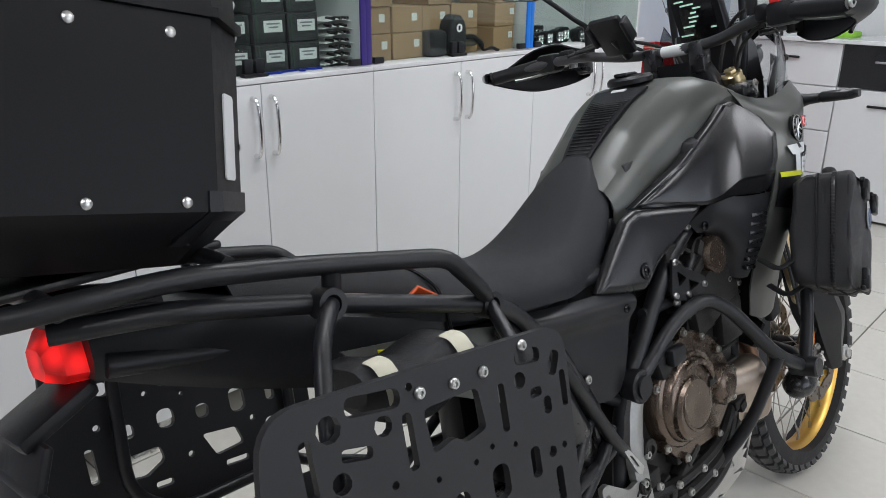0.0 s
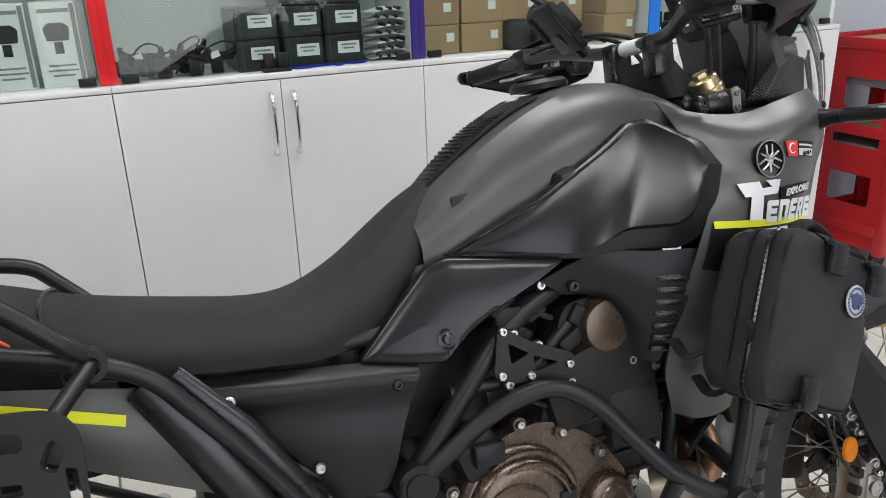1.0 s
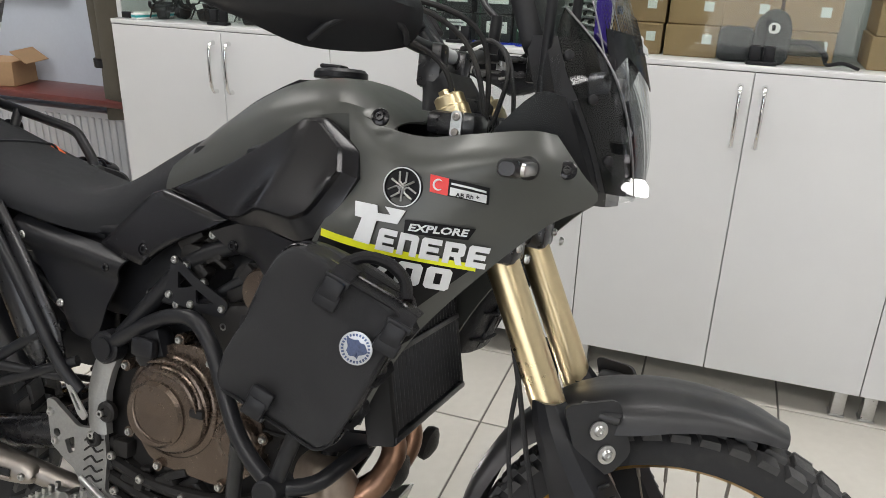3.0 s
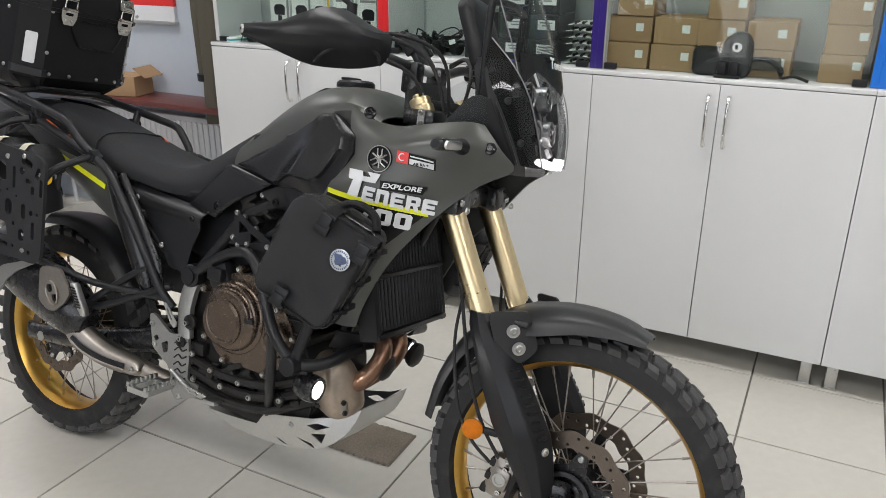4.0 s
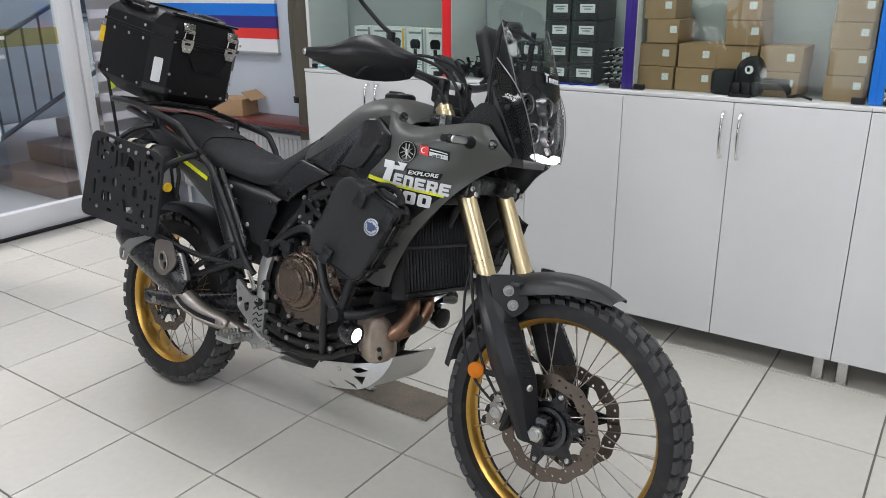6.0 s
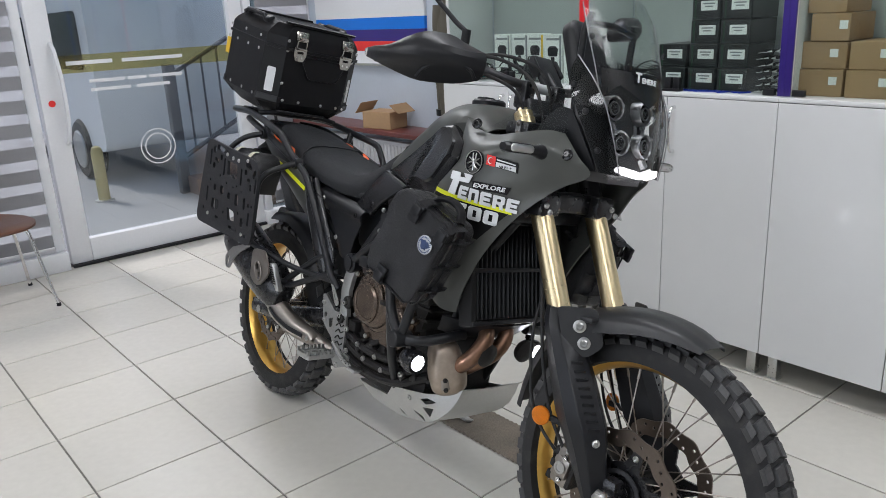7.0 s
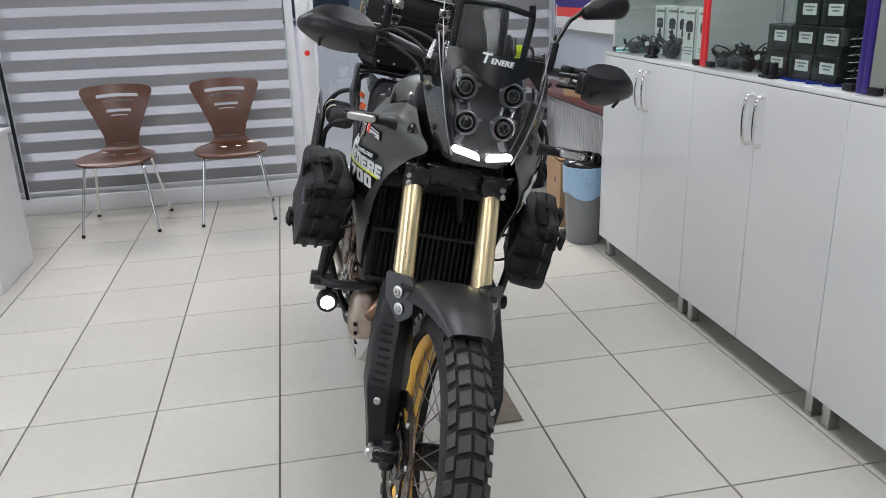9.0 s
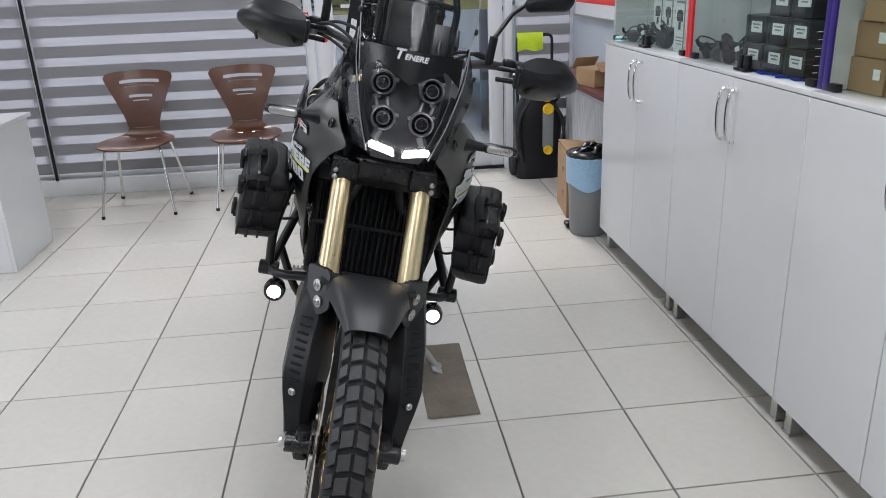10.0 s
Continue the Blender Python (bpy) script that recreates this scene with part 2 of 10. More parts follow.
M_FARGLASS = mat("street_window_glass", (0.12, 0.13, 0.15), 0.15, vary=0.2)
M_LAMPGLOW = glow("white_led", (1.0, 0.98, 0.97), 5)
M_SPOTGLOW = glow("spot_led", (0.95, 0.97, 1.0), 60)
M_TAILGLOW = glow("red_tail_light", (0.9, 0.012, 0.01), 1.0)
tail_nodes = M_TAILGLOW.node_tree
tail_cells = tail_nodes.nodes.new("ShaderNodeTexVoronoi")
tail_cells.inputs["Scale"].default_value = 38
tail_range = tail_nodes.nodes.new("ShaderNodeMapRange")
tail_range.inputs["From Max"].default_value = 0.7
tail_range.inputs["To Min"].default_value, tail_range.inputs["To Max"].default_value = 1.3, 0.04
tail_coord = tail_nodes.nodes.new("ShaderNodeTexCoord")
tail_nodes.links.new(tail_coord.outputs["Object"], tail_cells.inputs["Vector"])
tail_nodes.links.new(tail_cells.outputs["Distance"], tail_range.inputs["Value"])
tail_nodes.links.new(tail_range.outputs[0], tail_nodes.nodes["Principled BSDF"].inputs["Emission Strength"])
M_PANEL = glow("lit_diffuser", (0.98, 1.0, 0.97), 3.5)

# ---- geometry helpers ----
V = Vector


def part(name, bm, material, parent=None, label="", angle=38):
    """Links a bmesh as one mesh object under a thing or a part."""
    me = bpy.data.meshes.new(name)
    bmesh.ops.recalc_face_normals(bm, faces=bm.faces[:])
    bm.to_mesh(me)
    bm.free()
    me.materials.append(material)
    me.shade_smooth()
    me.set_sharp_from_angle(angle=radians(angle))
    ob = new(name, me)
    ob.parent = parent
    if parent is None:
        ob.matrix_world = Matrix.Scale(UNIT, 4)
    if label:
        ob["label"] = label
    return ob


def share(name, ob, m, parent):
    """Another object on the mesh of ob, at the pose m under parent."""
    o = new(name, ob.data)
    o.parent = parent
    o.matrix_basis = m
    return o


def thing(name, m, label, category, group="", kind=""):
    e = new(name)
    e.empty_display_size = 0.05
    e.matrix_world = Matrix.Scale(UNIT, 4) @ m
    return tagged(e, label, category, group, kind)


def box(bm, c, s, bevel=0.0, turn=None, seg=2):
    """A bevelled box with centre c and size s, turned by a matrix."""
    t = bmesh.new()
    bmesh.ops.create_cube(t, size=1.0)
    bmesh.ops.scale(t, vec=s, verts=t.verts)
    if bevel:
        bmesh.ops.bevel(t, geom=t.edges[:], offset=min(bevel, min(s) * 0.49), segments=seg, affect="EDGES", profile=0.5)
    m = Matrix.Translation(c) @ (turn.to_4x4() if turn else Matrix())
    bmesh.ops.transform(t, matrix=m, verts=t.verts)
    merge(bm, t)
    return bm


def merge(bm, t):
    me = bpy.data.meshes.new("t")
    t.to_mesh(me)
    t.free()
    bm.from_mesh(me)
    bpy.data.meshes.remove(me)


def basis(d):
    d = V(d).normalized()
    a = V((0, 0, 1)) if abs(d.z) < 0.9 else V((1, 0, 0))
    u = d.cross(a).normalized()
    return u, d.cross(u).normalized()


def loft(bm, rings, closed=True, caps=True):
    """Skins rings of equal length."""
    vs = [[bm.verts.new(p) for p in r] for r in rings]
    n = len(vs[0])
    for a, b in zip(vs, vs[1:]):
        for i in range(n if closed else n - 1):
            j = (i + 1) % n
            bm.faces.new((a[i], a[j], b[j], b[i]))
    if caps:
        bm.faces.new(vs[0][::-1])
        bm.faces.new(vs[-1])
    return bm


def lathe(bm, profile, origin, axis, seg=32, caps=True):
    """Revolves (along, radius) pairs about an axis."""
    u, v = basis(axis)
    d, o = V(axis).normalized(), V(origin)
    rings = [[o + d * a + (u * math.cos(k) + v * math.sin(k)) * max(r, 0.0004) for k in [2 * math.pi * i / seg for i in range(seg)]] for a, r in profile]
    return loft(bm, rings, True, caps)


def cyl(bm, p0, p1, r0, r1=None, seg=18, edge=0.0):
    p0, p1 = V(p0), V(p1)
    h = (p1 - p0).length
    r1 = r0 if r1 is None else r1
    e = min(edge, h * 0.4, r0 * 0.5)
    prof = [(0, r0), (h, r1)] if not e else [(0, r0 - e), (e, r0), (h - e, r1), (h, r1 - e)]
    return lathe(bm, prof, p0, p1 - p0, seg)


def spline(pts, n):
    """Catmull-Rom through pts, n steps a span."""
    P = [V(p) for p in pts]
    P = [P[0] * 2 - P[1]] + P + [P[-1] * 2 - P[-2]]
    out = []
    for i in range(1, len(P) - 2):
        a, b, c, d = P[i - 1:i + 3]
        for k in range(n):
            t = k / n
            out.append(0.5 * ((2 * b) + (c - a) * t + (2 * a - 5 * b + 4 * c - d) * t * t + (3 * b - a - 3 * c + d) * t ** 3))
    return out + [P[-2]]


def rounded(pts, r, n=4):
    """A polyline with its inner corners rounded by radius r."""
    P = [V(p) for p in pts]
    out = [P[0]]
    for a, b, c in zip(P, P[1:], P[2:]):
        da, dc = (a - b), (c - b)
        k = min(r, da.length * 0.48, dc.length * 0.48)
        s, e = b + da.normalized() * k, b + dc.normalized() * k
        for i in range(n + 1):
            t = i / n
            out.append(s * (1 - t) ** 2 + b * 2 * t * (1 - t) + e * t * t)
    return out + [P[-1]]


def sweep(bm, path, r, seg=12, flat=1.0, up=None, caps=True):
    """A round or flattened section along a polyline. r may be a list."""
    P = [V(p) for p in path]
    rings = []
    u = None
    for i, p in enumerate(P):
        d = (P[min(i + 1, len(P) - 1)] - P[max(i - 1, 0)]).normalized()
        if up is not None:
            u = d.cross(V(up)).normalized()
        elif u is None:
            u = basis(d)[0]
        else:
            u = (u - d * u.dot(d)).normalized()
        v = d.cross(u)
        q = r[i] if isinstance(r, (list, tuple)) else r
        rings.append([p + u * math.cos(k) * q + v * math.sin(k) * q * flat for k in [2 * math.pi * j / seg for j in range(seg)]])
    return loft(bm, rings, True, caps)


def tube(bm, pts, r, bend=0.05, seg=12):
    return sweep(bm, rounded(pts, bend), r, seg)


def hose(bm, pts, r, seg=8, n=6):
    return sweep(bm, spline(pts, n), r, seg)


def skin(bm, grid, thick=0.003, nu=4, nv=4, into=None):
    """A smooth sheet through a grid of control points, given thickness towards the point or side `into`."""
    rows = [spline(r, nu) for r in grid]
    cols = [spline(c, nv) for c in zip(*rows)]
    G = [list(r) for r in zip(*cols)]
    R, C = len(G), len(G[0])
    N = []
    for i in range(R):
        row = []
        for j in range(C):
            a = G[i][min(j + 1, C - 1)] - G[i][max(j - 1, 0)]
            b = G[min(i + 1, R - 1)][j] - G[max(i - 1, 0)][j]
            n = a.cross(b)
            row.append(n.normalized() if n.length > 1e-9 else V((0, 0, 1)))
        N.append(row)
    mid = N[R // 2][C // 2]
    sign = 1.0
    if into is not None and mid.dot(V(into) - G[R // 2][C // 2]) < 0:
        sign = -1.0
    A = [[bm.verts.new(p) for p in r] for r in G]
    B = [[bm.verts.new(p + n * thick * sign) for p, n in zip(r, s)] for r, s in zip(G, N)]
    for i in range(R - 1):
        for j in range(C - 1):
            bm.faces.new((A[i][j], A[i][j + 1], A[i + 1][j + 1], A[i + 1][j]))
            bm.faces.new((B[i][j], B[i + 1][j], B[i + 1][j + 1], B[i][j + 1]))
    rim = [(0, j) for j in range(C)] + [(i, C - 1) for i in range(1, R)] + [(R - 1, j) for j in range(C - 2, -1, -1)] + [(i, 0) for i in range(R - 2, 0, -1)]
    for k, (i, j) in enumerate(rim):
        i2, j2 = rim[(k + 1) % len(rim)]
        bm.faces.new((A[i][j], B[i][j], B[i2][j2], A[i2][j2]))
    return bm


def flip(pts):
    """The same points on the other side of the machine."""
    if isinstance(pts[0], (int, float)):
        return (pts[0], -pts[1], pts[2])
    return [flip(p) for p in pts]


def round_rect(w, h, r, n=4, cx=0.0, cy=0.0, a=0.0):
    out = []
    for sx, sy, a0 in ((1, 1, 0), (-1, 1, 90), (-1, -1, 180), (1, -1, 270)):
        for k in range(n + 1):
            t = radians(a0 + 90 * k / n)
            out.append((sx * (w / 2 - r) + r * math.cos(t), sy * (h / 2 - r) + r * math.sin(t)))
    c, s = math.cos(radians(a)), math.sin(radians(a))
    return [(cx + x * c - y * s, cy + x * s + y * c) for x, y in out]


def circle2(cx, cy, r, n=12):
    return [(cx + r * math.cos(2 * math.pi * k / n), cy + r * math.sin(2 * math.pi * k / n)) for k in range(n)]


def fillet2(pts, r, n=4):
    """A closed 2D outline with rounded corners."""
    P = [V(p) for p in pts]
    out = []
    for i, b in enumerate(P):
        a, c = P[i - 1], P[(i + 1) % len(P)]
        da, dc = a - b, c - b
        k = min(r, da.length * 0.45, dc.length * 0.45)
        s, e = b + da.normalized() * k, b + dc.normalized() * k
        for j in range(n + 1):
            t = j / n
            out.append(tuple(s * (1 - t) ** 2 + b * 2 * t * (1 - t) + e * t * t))
    return out


def plate(bm, outline, holes, thick, place):
    """A flat sheet with real holes; place maps (u, v, w) to a point."""
    t = bmesh.new()
    edges = []
    for loop in [outline] + list(holes):
        vs = [t.verts.new((p[0], p[1], 0)) for p in loop]
        edges += [t.edges.new((vs[i], vs[(i + 1) % len(vs)])) for i in range(len(vs))]
    bmesh.ops.triangle_fill(t, edges=edges, use_beauty=True, use_dissolve=False)
    ext = bmesh.ops.extrude_face_region(t, geom=t.faces[:])
    for v in [g for g in ext["geom"] if isinstance(g, bmesh.types.BMVert)]:
        v.co.z += thick
    for v in t.verts:
        v.co = place(*v.co)
    merge(bm, t)
    return bm


def bolt(bm, p, d, r=0.006, h=0.004, seg=12):
    """A button-head screw with a recessed socket."""
    lathe(bm, [(0, r), (h * 0.5, r), (h, r * 0.75), (h, r * 0.42), (h * 0.3, r * 0.4)], p, d, seg)
    return bm


def text_part(name, body, size, m, material, parent, depth=0.0006, shear=0.0, width=1.0, bold=0.03):
    """Raised lettering as a mesh."""
    cu = bpy.data.curves.new(name, "FONT")
    cu.body, cu.size, cu.extrude, cu.shear, cu.align_x, cu.align_y = body, size, depth, shear, "CENTER", "CENTER"
    cu.resolution_u, cu.offset = 2, bold * size
    tmp = bpy.data.objects.new("t", cu)
    me = bpy.data.meshes.new_from_object(tmp)
    bpy.data.objects.remove(tmp)
    me.transform(Matrix.Diagonal((width, 1, 1, 1)))
    me.materials.append(material)
    ob = new(name, me)
    ob.parent = parent
    ob.matrix_basis = m
    return ob

# ---- the room ----
X0, X1, Y0, Y1, H = -2.42, 2.6, -1.95, 5.6, 2.9


def slab(name, lo, hi, material, label, category, parent=None):
    bm = bmesh.new()
    c = [(a + b) / 2 for a, b in zip(lo, hi)]
    box(bm, c, [b - a for a, b in zip(lo, hi)], 0.0)
    ob = part(name, bm, material, parent)
    return tagged(ob, label, category, kind="structure") if parent is None else ob


floor = slab("floor", (X0 - 0.15, Y0 - 0.1, -0.12), (X1 + 0.15, Y1 + 0.15, -0.006), M_GROUT, "cream glazed square floor tiles with dark joints", "floor")
slab("wall_west", (X0 - 0.15, Y0 - 0.15, -0.1), (X0, Y1 + 0.15, H), M_WALL_BLUE, "pale grey-blue painted wall behind the cabinets", "wall")
# east wall stays out of view; its opening takes the added window
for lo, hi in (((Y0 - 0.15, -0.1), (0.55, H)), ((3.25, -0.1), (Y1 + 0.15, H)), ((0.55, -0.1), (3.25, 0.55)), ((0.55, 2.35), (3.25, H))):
    slab("wall_east", (X1, lo[0], lo[1]), (X1 + 0.15, hi[0], hi[1]), M_WALL_GREY, "unseen east wall, greyed to keep reflections dark, round added window", "wall")
slab("wall_north", (X0, Y1, -0.1), (X1, Y1 + 0.15, H), M_WALL, "plain white painted wall at the back", "wall")
slab("ceiling", (X0 - 0.15, Y0 - 0.15, H), (X1 + 0.15, Y1 + 0.15, H + 0.15), M_CEIL, "plain white ceiling", "ceiling")
slab("wall_south", (X0, Y0 - 0.15, 2.45), (X1, Y0, H), M_WALL, "white painted band above the shop windows", "wall")
slab("baseboard", (X0, Y1 - 0.012, 0.0), (X1, Y1, 0.08), M_GREYP, "grey skirting along the back wall", "baseboard")

for lx, ly in LAMPS:
    lamp = thing("ceiling_light", pose(lx, ly, H), "flat white rectangular ceiling light panel, switched on", "ceiling light", "ceiling lights")
    bm = bmesh.new()
    box(bm, (0, 0, -0.02), (0.66, 1.26, 0.04), 0.006)
    part("frame", bm, M_PVC, lamp)
    bm = bmesh.new()
    box(bm, (0, 0, -0.043), (0.6, 1.2, 0.006), 0.0)
    part("diffuser", bm, M_PANEL, lamp)

# shop window: frames, panes and striped roller blinds
YW = Y0 - 0.06


def pane_window(name, xa, xb, za, zb, label, depth=0.07, bar=0.06):
    w = thing(name, pose(0, 0, 0), label, "window", kind="structure")
    for lo, hi in (((xa, za), (xa + bar, zb)), ((xb - bar, za), (xb, zb)), ((xa + bar, za), (xb - bar, za + bar)), ((xa + bar, zb - bar), (xb - bar, zb))):
        bm = bmesh.new()
        box(bm, ((lo[0] + hi[0]) / 2, YW, (lo[1] + hi[1]) / 2), (hi[0] - lo[0], depth, hi[1] - lo[1]), 0.006)
        part("window_frame", bm, M_PVC, w)
    bm = bmesh.new()
    box(bm, ((xa + xb) / 2, YW, (za + zb) / 2), (xb - xa - 2 * bar + 0.02, 0.006, zb - za - 2 * bar + 0.02))
    p = part("pane", bm, M_GLASS, w)
    p.visible_shadow = False
    return w


def striped_blind(xa, xb, za, zb, label):
    b = thing("roller_blind", pose(0, 0, 0), label, "roller blind", "striped blinds")
    n = int((zb - za) / 0.139)
    for k in range(n):
        z = za + 0.139 * k
        bm = bmesh.new()
        box(bm, ((xa + xb) / 2, Y0 + 0.012, z + 0.0395), (xb - xa, 0.003, 0.079))
        part("opaque_band", bm, M_BLIND, b)
        bm = bmesh.new()
        box(bm, ((xa + xb) / 2, Y0 + 0.012, z + 0.109), (xb - xa, 0.0015, 0.0595))
        o = part("sheer_band", bm, M_SHEER, b, "translucent sheer band")
        o.visible_shadow = False
    bm = bmesh.new()
    box(bm, ((xa + xb) / 2, Y0 + 0.012, za - 0.008), (xb - xa, 0.018, 0.016), 0.004)
    part("bottom_rail", bm, M_PVC, b, "white bottom rail")
    bm = bmesh.new()
    box(bm, ((xa + xb) / 2, Y0 + 0.04, zb), (xb - xa, 0.08, 0.09), 0.01)
    part("head_box", bm, M_PVC, b)
    return b


bm = bmesh.new()
box(bm, ((-0.47 + X1) / 2, Y0 - 0.05, 0.06), (X1 + 0.47, 0.16, 0.12), 0.006)
tagged(part("window_sill", bm, M_PVC), "low white plinth under the shop window", "sill", kind="structure")
pane_window("window_1", -0.47, 1.51, 0.12, 2.45, "large shop window with white plastic frame")
pane_window("window_2", 1.51, X1, 0.12, 2.45, "shop window with white plastic frame beside the desk")
pane_window("window_3", X0, -1.89, 0.0, 2.45, "narrow shop window with white plastic frame next to the door")
striped_blind(-0.40, 1.485, 0.168, 2.4, "grey and sheer striped roller blind, lowered over the window")
striped_blind(1.53, X1 - 0.02, 0.168, 2.4, "grey and sheer striped roller blind, lowered beside the desk")
striped_blind(-2.38, -1.96, 0.168, 2.4, "narrow grey and sheer striped roller blind, lowered")
bm = bmesh.new()
tube(bm, [(1.5, Y0 + 0.03, 0.12), (1.508, Y0 + 0.03, 2.4)], 0.011)
tagged(part("blind_pole", bm, M_BLACK), "thin dark vertical pole between two blinds", "pole")

# glazed entrance door
door = thing("door_1", pose(0, 0, 0), "white plastic framed glass entrance door, closed", "door", kind="structure")
DX0, DX1 = -1.87, -0.49
for lo, hi, nm in (((DX0, 0.02), (DX0 + 0.1, 2.42), "stile"), ((DX1 - 0.13, 0.02), (DX1, 2.42), "stile"), ((DX0 + 0.1, 0.02), (DX1 - 0.13, 0.17), "rail"), ((DX0 + 0.1, 2.3), (DX1 - 0.13, 2.42), "rail")):
    bm = bmesh.new()
    box(bm, ((lo[0] + hi[0]) / 2, YW + 0.01, (lo[1] + hi[1]) / 2), (hi[0] - lo[0], 0.075, hi[1] - lo[1]), 0.008)
    part(nm, bm, M_PVC, door)
bm = bmesh.new()
box(bm, ((DX0 + DX1) / 2, YW, 1.23), (DX1 - DX0 - 0.2, 0.008, 2.16))
o = part("pane", bm, M_GLASS_DOOR, door)
o.visible_shadow = False
film_ob = part("glass_film", box(bmesh.new(), ((DX0 + DX1) / 2 - 0.015, YW + 0.0065, 1.262), (DX1 - DX0 - 0.232, 0.002, 0.108)), glass("yellow_film", (0.95, 0.88, 0.58), 0.3, 0.95, 0.05), door, "translucent yellow film band with unread print")
film_ob.visible_shadow = False
M_GLASS_PRINT = mat("white_glass_print", (0.72, 0.73, 0.74), 0.5, vary=0.03)
for xa, xb, z, h in ((-0.68, -0.96, 1.268, 0.024), (-1.02, -1.42, 1.266, 0.022), (-0.80, -1.02, 1.152, 0.020), (-1.04, -1.16, 1.152, 0.020), (-1.18, -1.40, 1.152, 0.020), (-0.80, -1.05, 1.098, 0.020), (-1.09, -1.31, 1.098, 0.020)):
    part("print_bar", box(bmesh.new(), ((xa + xb) / 2, YW + 0.009, z), (abs(xb - xa), 0.001, h)), M_GLASS_PRINT, door)
for r0 in (0.115, 0.085):
    part("round_print", sweep(bmesh.new(), [(-1.17 + r0 * math.cos(a), YW + 0.006, 0.69 + r0 * math.sin(a)) for a in [2 * math.pi * k / 36 for k in range(37)]], 0.004, 6, flat=0.3, up=(0, 1, 0)), M_GLASS_PRINT, door, "round frosted emblem on the glass")
bm = bmesh.new()
hx = DX1 - 0.11
tube(bm, [(hx, YW + 0.045, 1.39), (hx, YW + 0.1, 1.36), (hx - 0.012, YW + 0.12, 1.2), (hx - 0.012, YW + 0.12, 0.98), (hx, YW + 0.1, 0.82), (hx, YW + 0.045, 0.79)], 0.013, 0.06)
part("pull_handle", bm, M_PVC, door, "white bowed pull handle")
bm = bmesh.new()
cyl(bm, (DX1 - 0.06, YW + 0.045, 1.04), (DX1 - 0.06, YW + 0.052, 1.04), 0.02, seg=16)
part("push_sticker", bm, M_DECAL_R, door, "small round red sticker")
bm = bmesh.new()
box(bm, ((DX0 + DX1) / 2, YW + 0.02, 0.011), (DX1 - DX0, 0.1, 0.018), 0.003)
tagged(part("threshold", bm, M_BLACK), "dark metal door threshold", "threshold", kind="structure")
bm = bmesh.new()
box(bm, ((X0 + DX0) / 2, Y0 - 0.03, 0.05), (DX0 - X0, 0.1, 0.1), 0.005)
tagged(part("window_sill", bm, M_PVC), "low white plinth beside the door", "sill", kind="structure")

# unseen window frame added in the east wall, where the fill light stands
w4 = thing("added_window", pose(0, 0, 0), "unseen side window frame added round the east fill light", "window", kind="structure")
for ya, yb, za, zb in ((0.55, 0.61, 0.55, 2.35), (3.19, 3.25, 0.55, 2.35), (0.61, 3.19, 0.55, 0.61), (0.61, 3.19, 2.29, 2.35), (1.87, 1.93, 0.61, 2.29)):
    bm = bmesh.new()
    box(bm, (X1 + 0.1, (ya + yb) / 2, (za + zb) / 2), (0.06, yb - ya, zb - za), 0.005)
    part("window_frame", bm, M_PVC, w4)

# outside
slab("pavement", (-40, -36, -0.2), (40, Y0 - 0.2, -0.08), mat("concrete_paving", (0.40, 0.395, 0.39), 0.85, vary=0.15, scale=8), "grey concrete pavement in front of the shop", "pavement")
slab("road", (-90, -90, -0.3), (90, -36, -0.2), mat("asphalt", (0.06, 0.06, 0.062), 0.85, vary=0.2, scale=10), "dark asphalt street", "road")
far = thing("facade", pose(0, -46, -0.2), "pale building across the street with dark shop windows", "building", kind="structure")
bm = bmesh.new()
box(bm, (0, -0.5, 6), (120, 1, 12))
part("facade_wall", bm, mat("pale_render", (0.55, 0.54, 0.52), 0.8, vary=0.06, scale=4), far)
for k in range(22):
    bm = bmesh.new()
    box(bm, (-52.5 + 5 * k, 0.02, 1.7), (4.0, 0.08, 3.0), 0.02)
    part("shop_window", bm, M_FARGLASS, far)
    bm = bmesh.new()
    box(bm, (-52.5 + 5 * k, 0.02, 6.5), (2.6, 0.08, 1.6), 0.02)
    part("upper_window", bm, M_FARGLASS, far)
bm = bmesh.new()
box(bm, (0, -36.6, -0.08), (80, 1.2, 0.20), 0.02)
tagged(part("kerb", bm, mat("kerb_stone", (0.33, 0.33, 0.32), 0.8, vary=0.1)), "grey stone kerb along the street", "kerb", kind="structure")


def parked_van(x, y, turn, paint, label):
    v = thing("parked_van", pose(x, y, -0.08, 0, 0, turn), label, "van")
    outline = fillet2([(-2.2, 0.35), (2.1, 0.35), (2.15, 0.95), (1.2, 1.15), (0.75, 1.85), (-2.15, 1.9)], 0.15)
    bm = bmesh.new()
    plate(bm, outline, [], 1.7, lambda a, b, c: V((a, c - 0.85, b)))
    part("body", bm, paint, v)
    bm = bmesh.new()
    plate(bm, fillet2([(-1.9, 1.15), (0.95, 1.15), (0.62, 1.7), (-1.9, 1.72)], 0.08), [], 1.72, lambda a, b, c: V((a, c - 0.86, b)))
    part("side_glass", bm, M_BLACK_GLOSS, v)
    for wx in (-1.4, 1.35):
        bm = bmesh.new()
        cyl(bm, (wx, 0.7, 0.32), (wx, 0.88, 0.32), 0.32, seg=24, edge=0.03)
        w = part("wheel", bm, M_RUBBER, v)
        bm = bmesh.new()
        cyl(bm, (wx, 0.87, 0.32), (wx, 0.9, 0.32), 0.2, seg=20, edge=0.01)
        part("rim", bm, M_ALU, w)
    return v


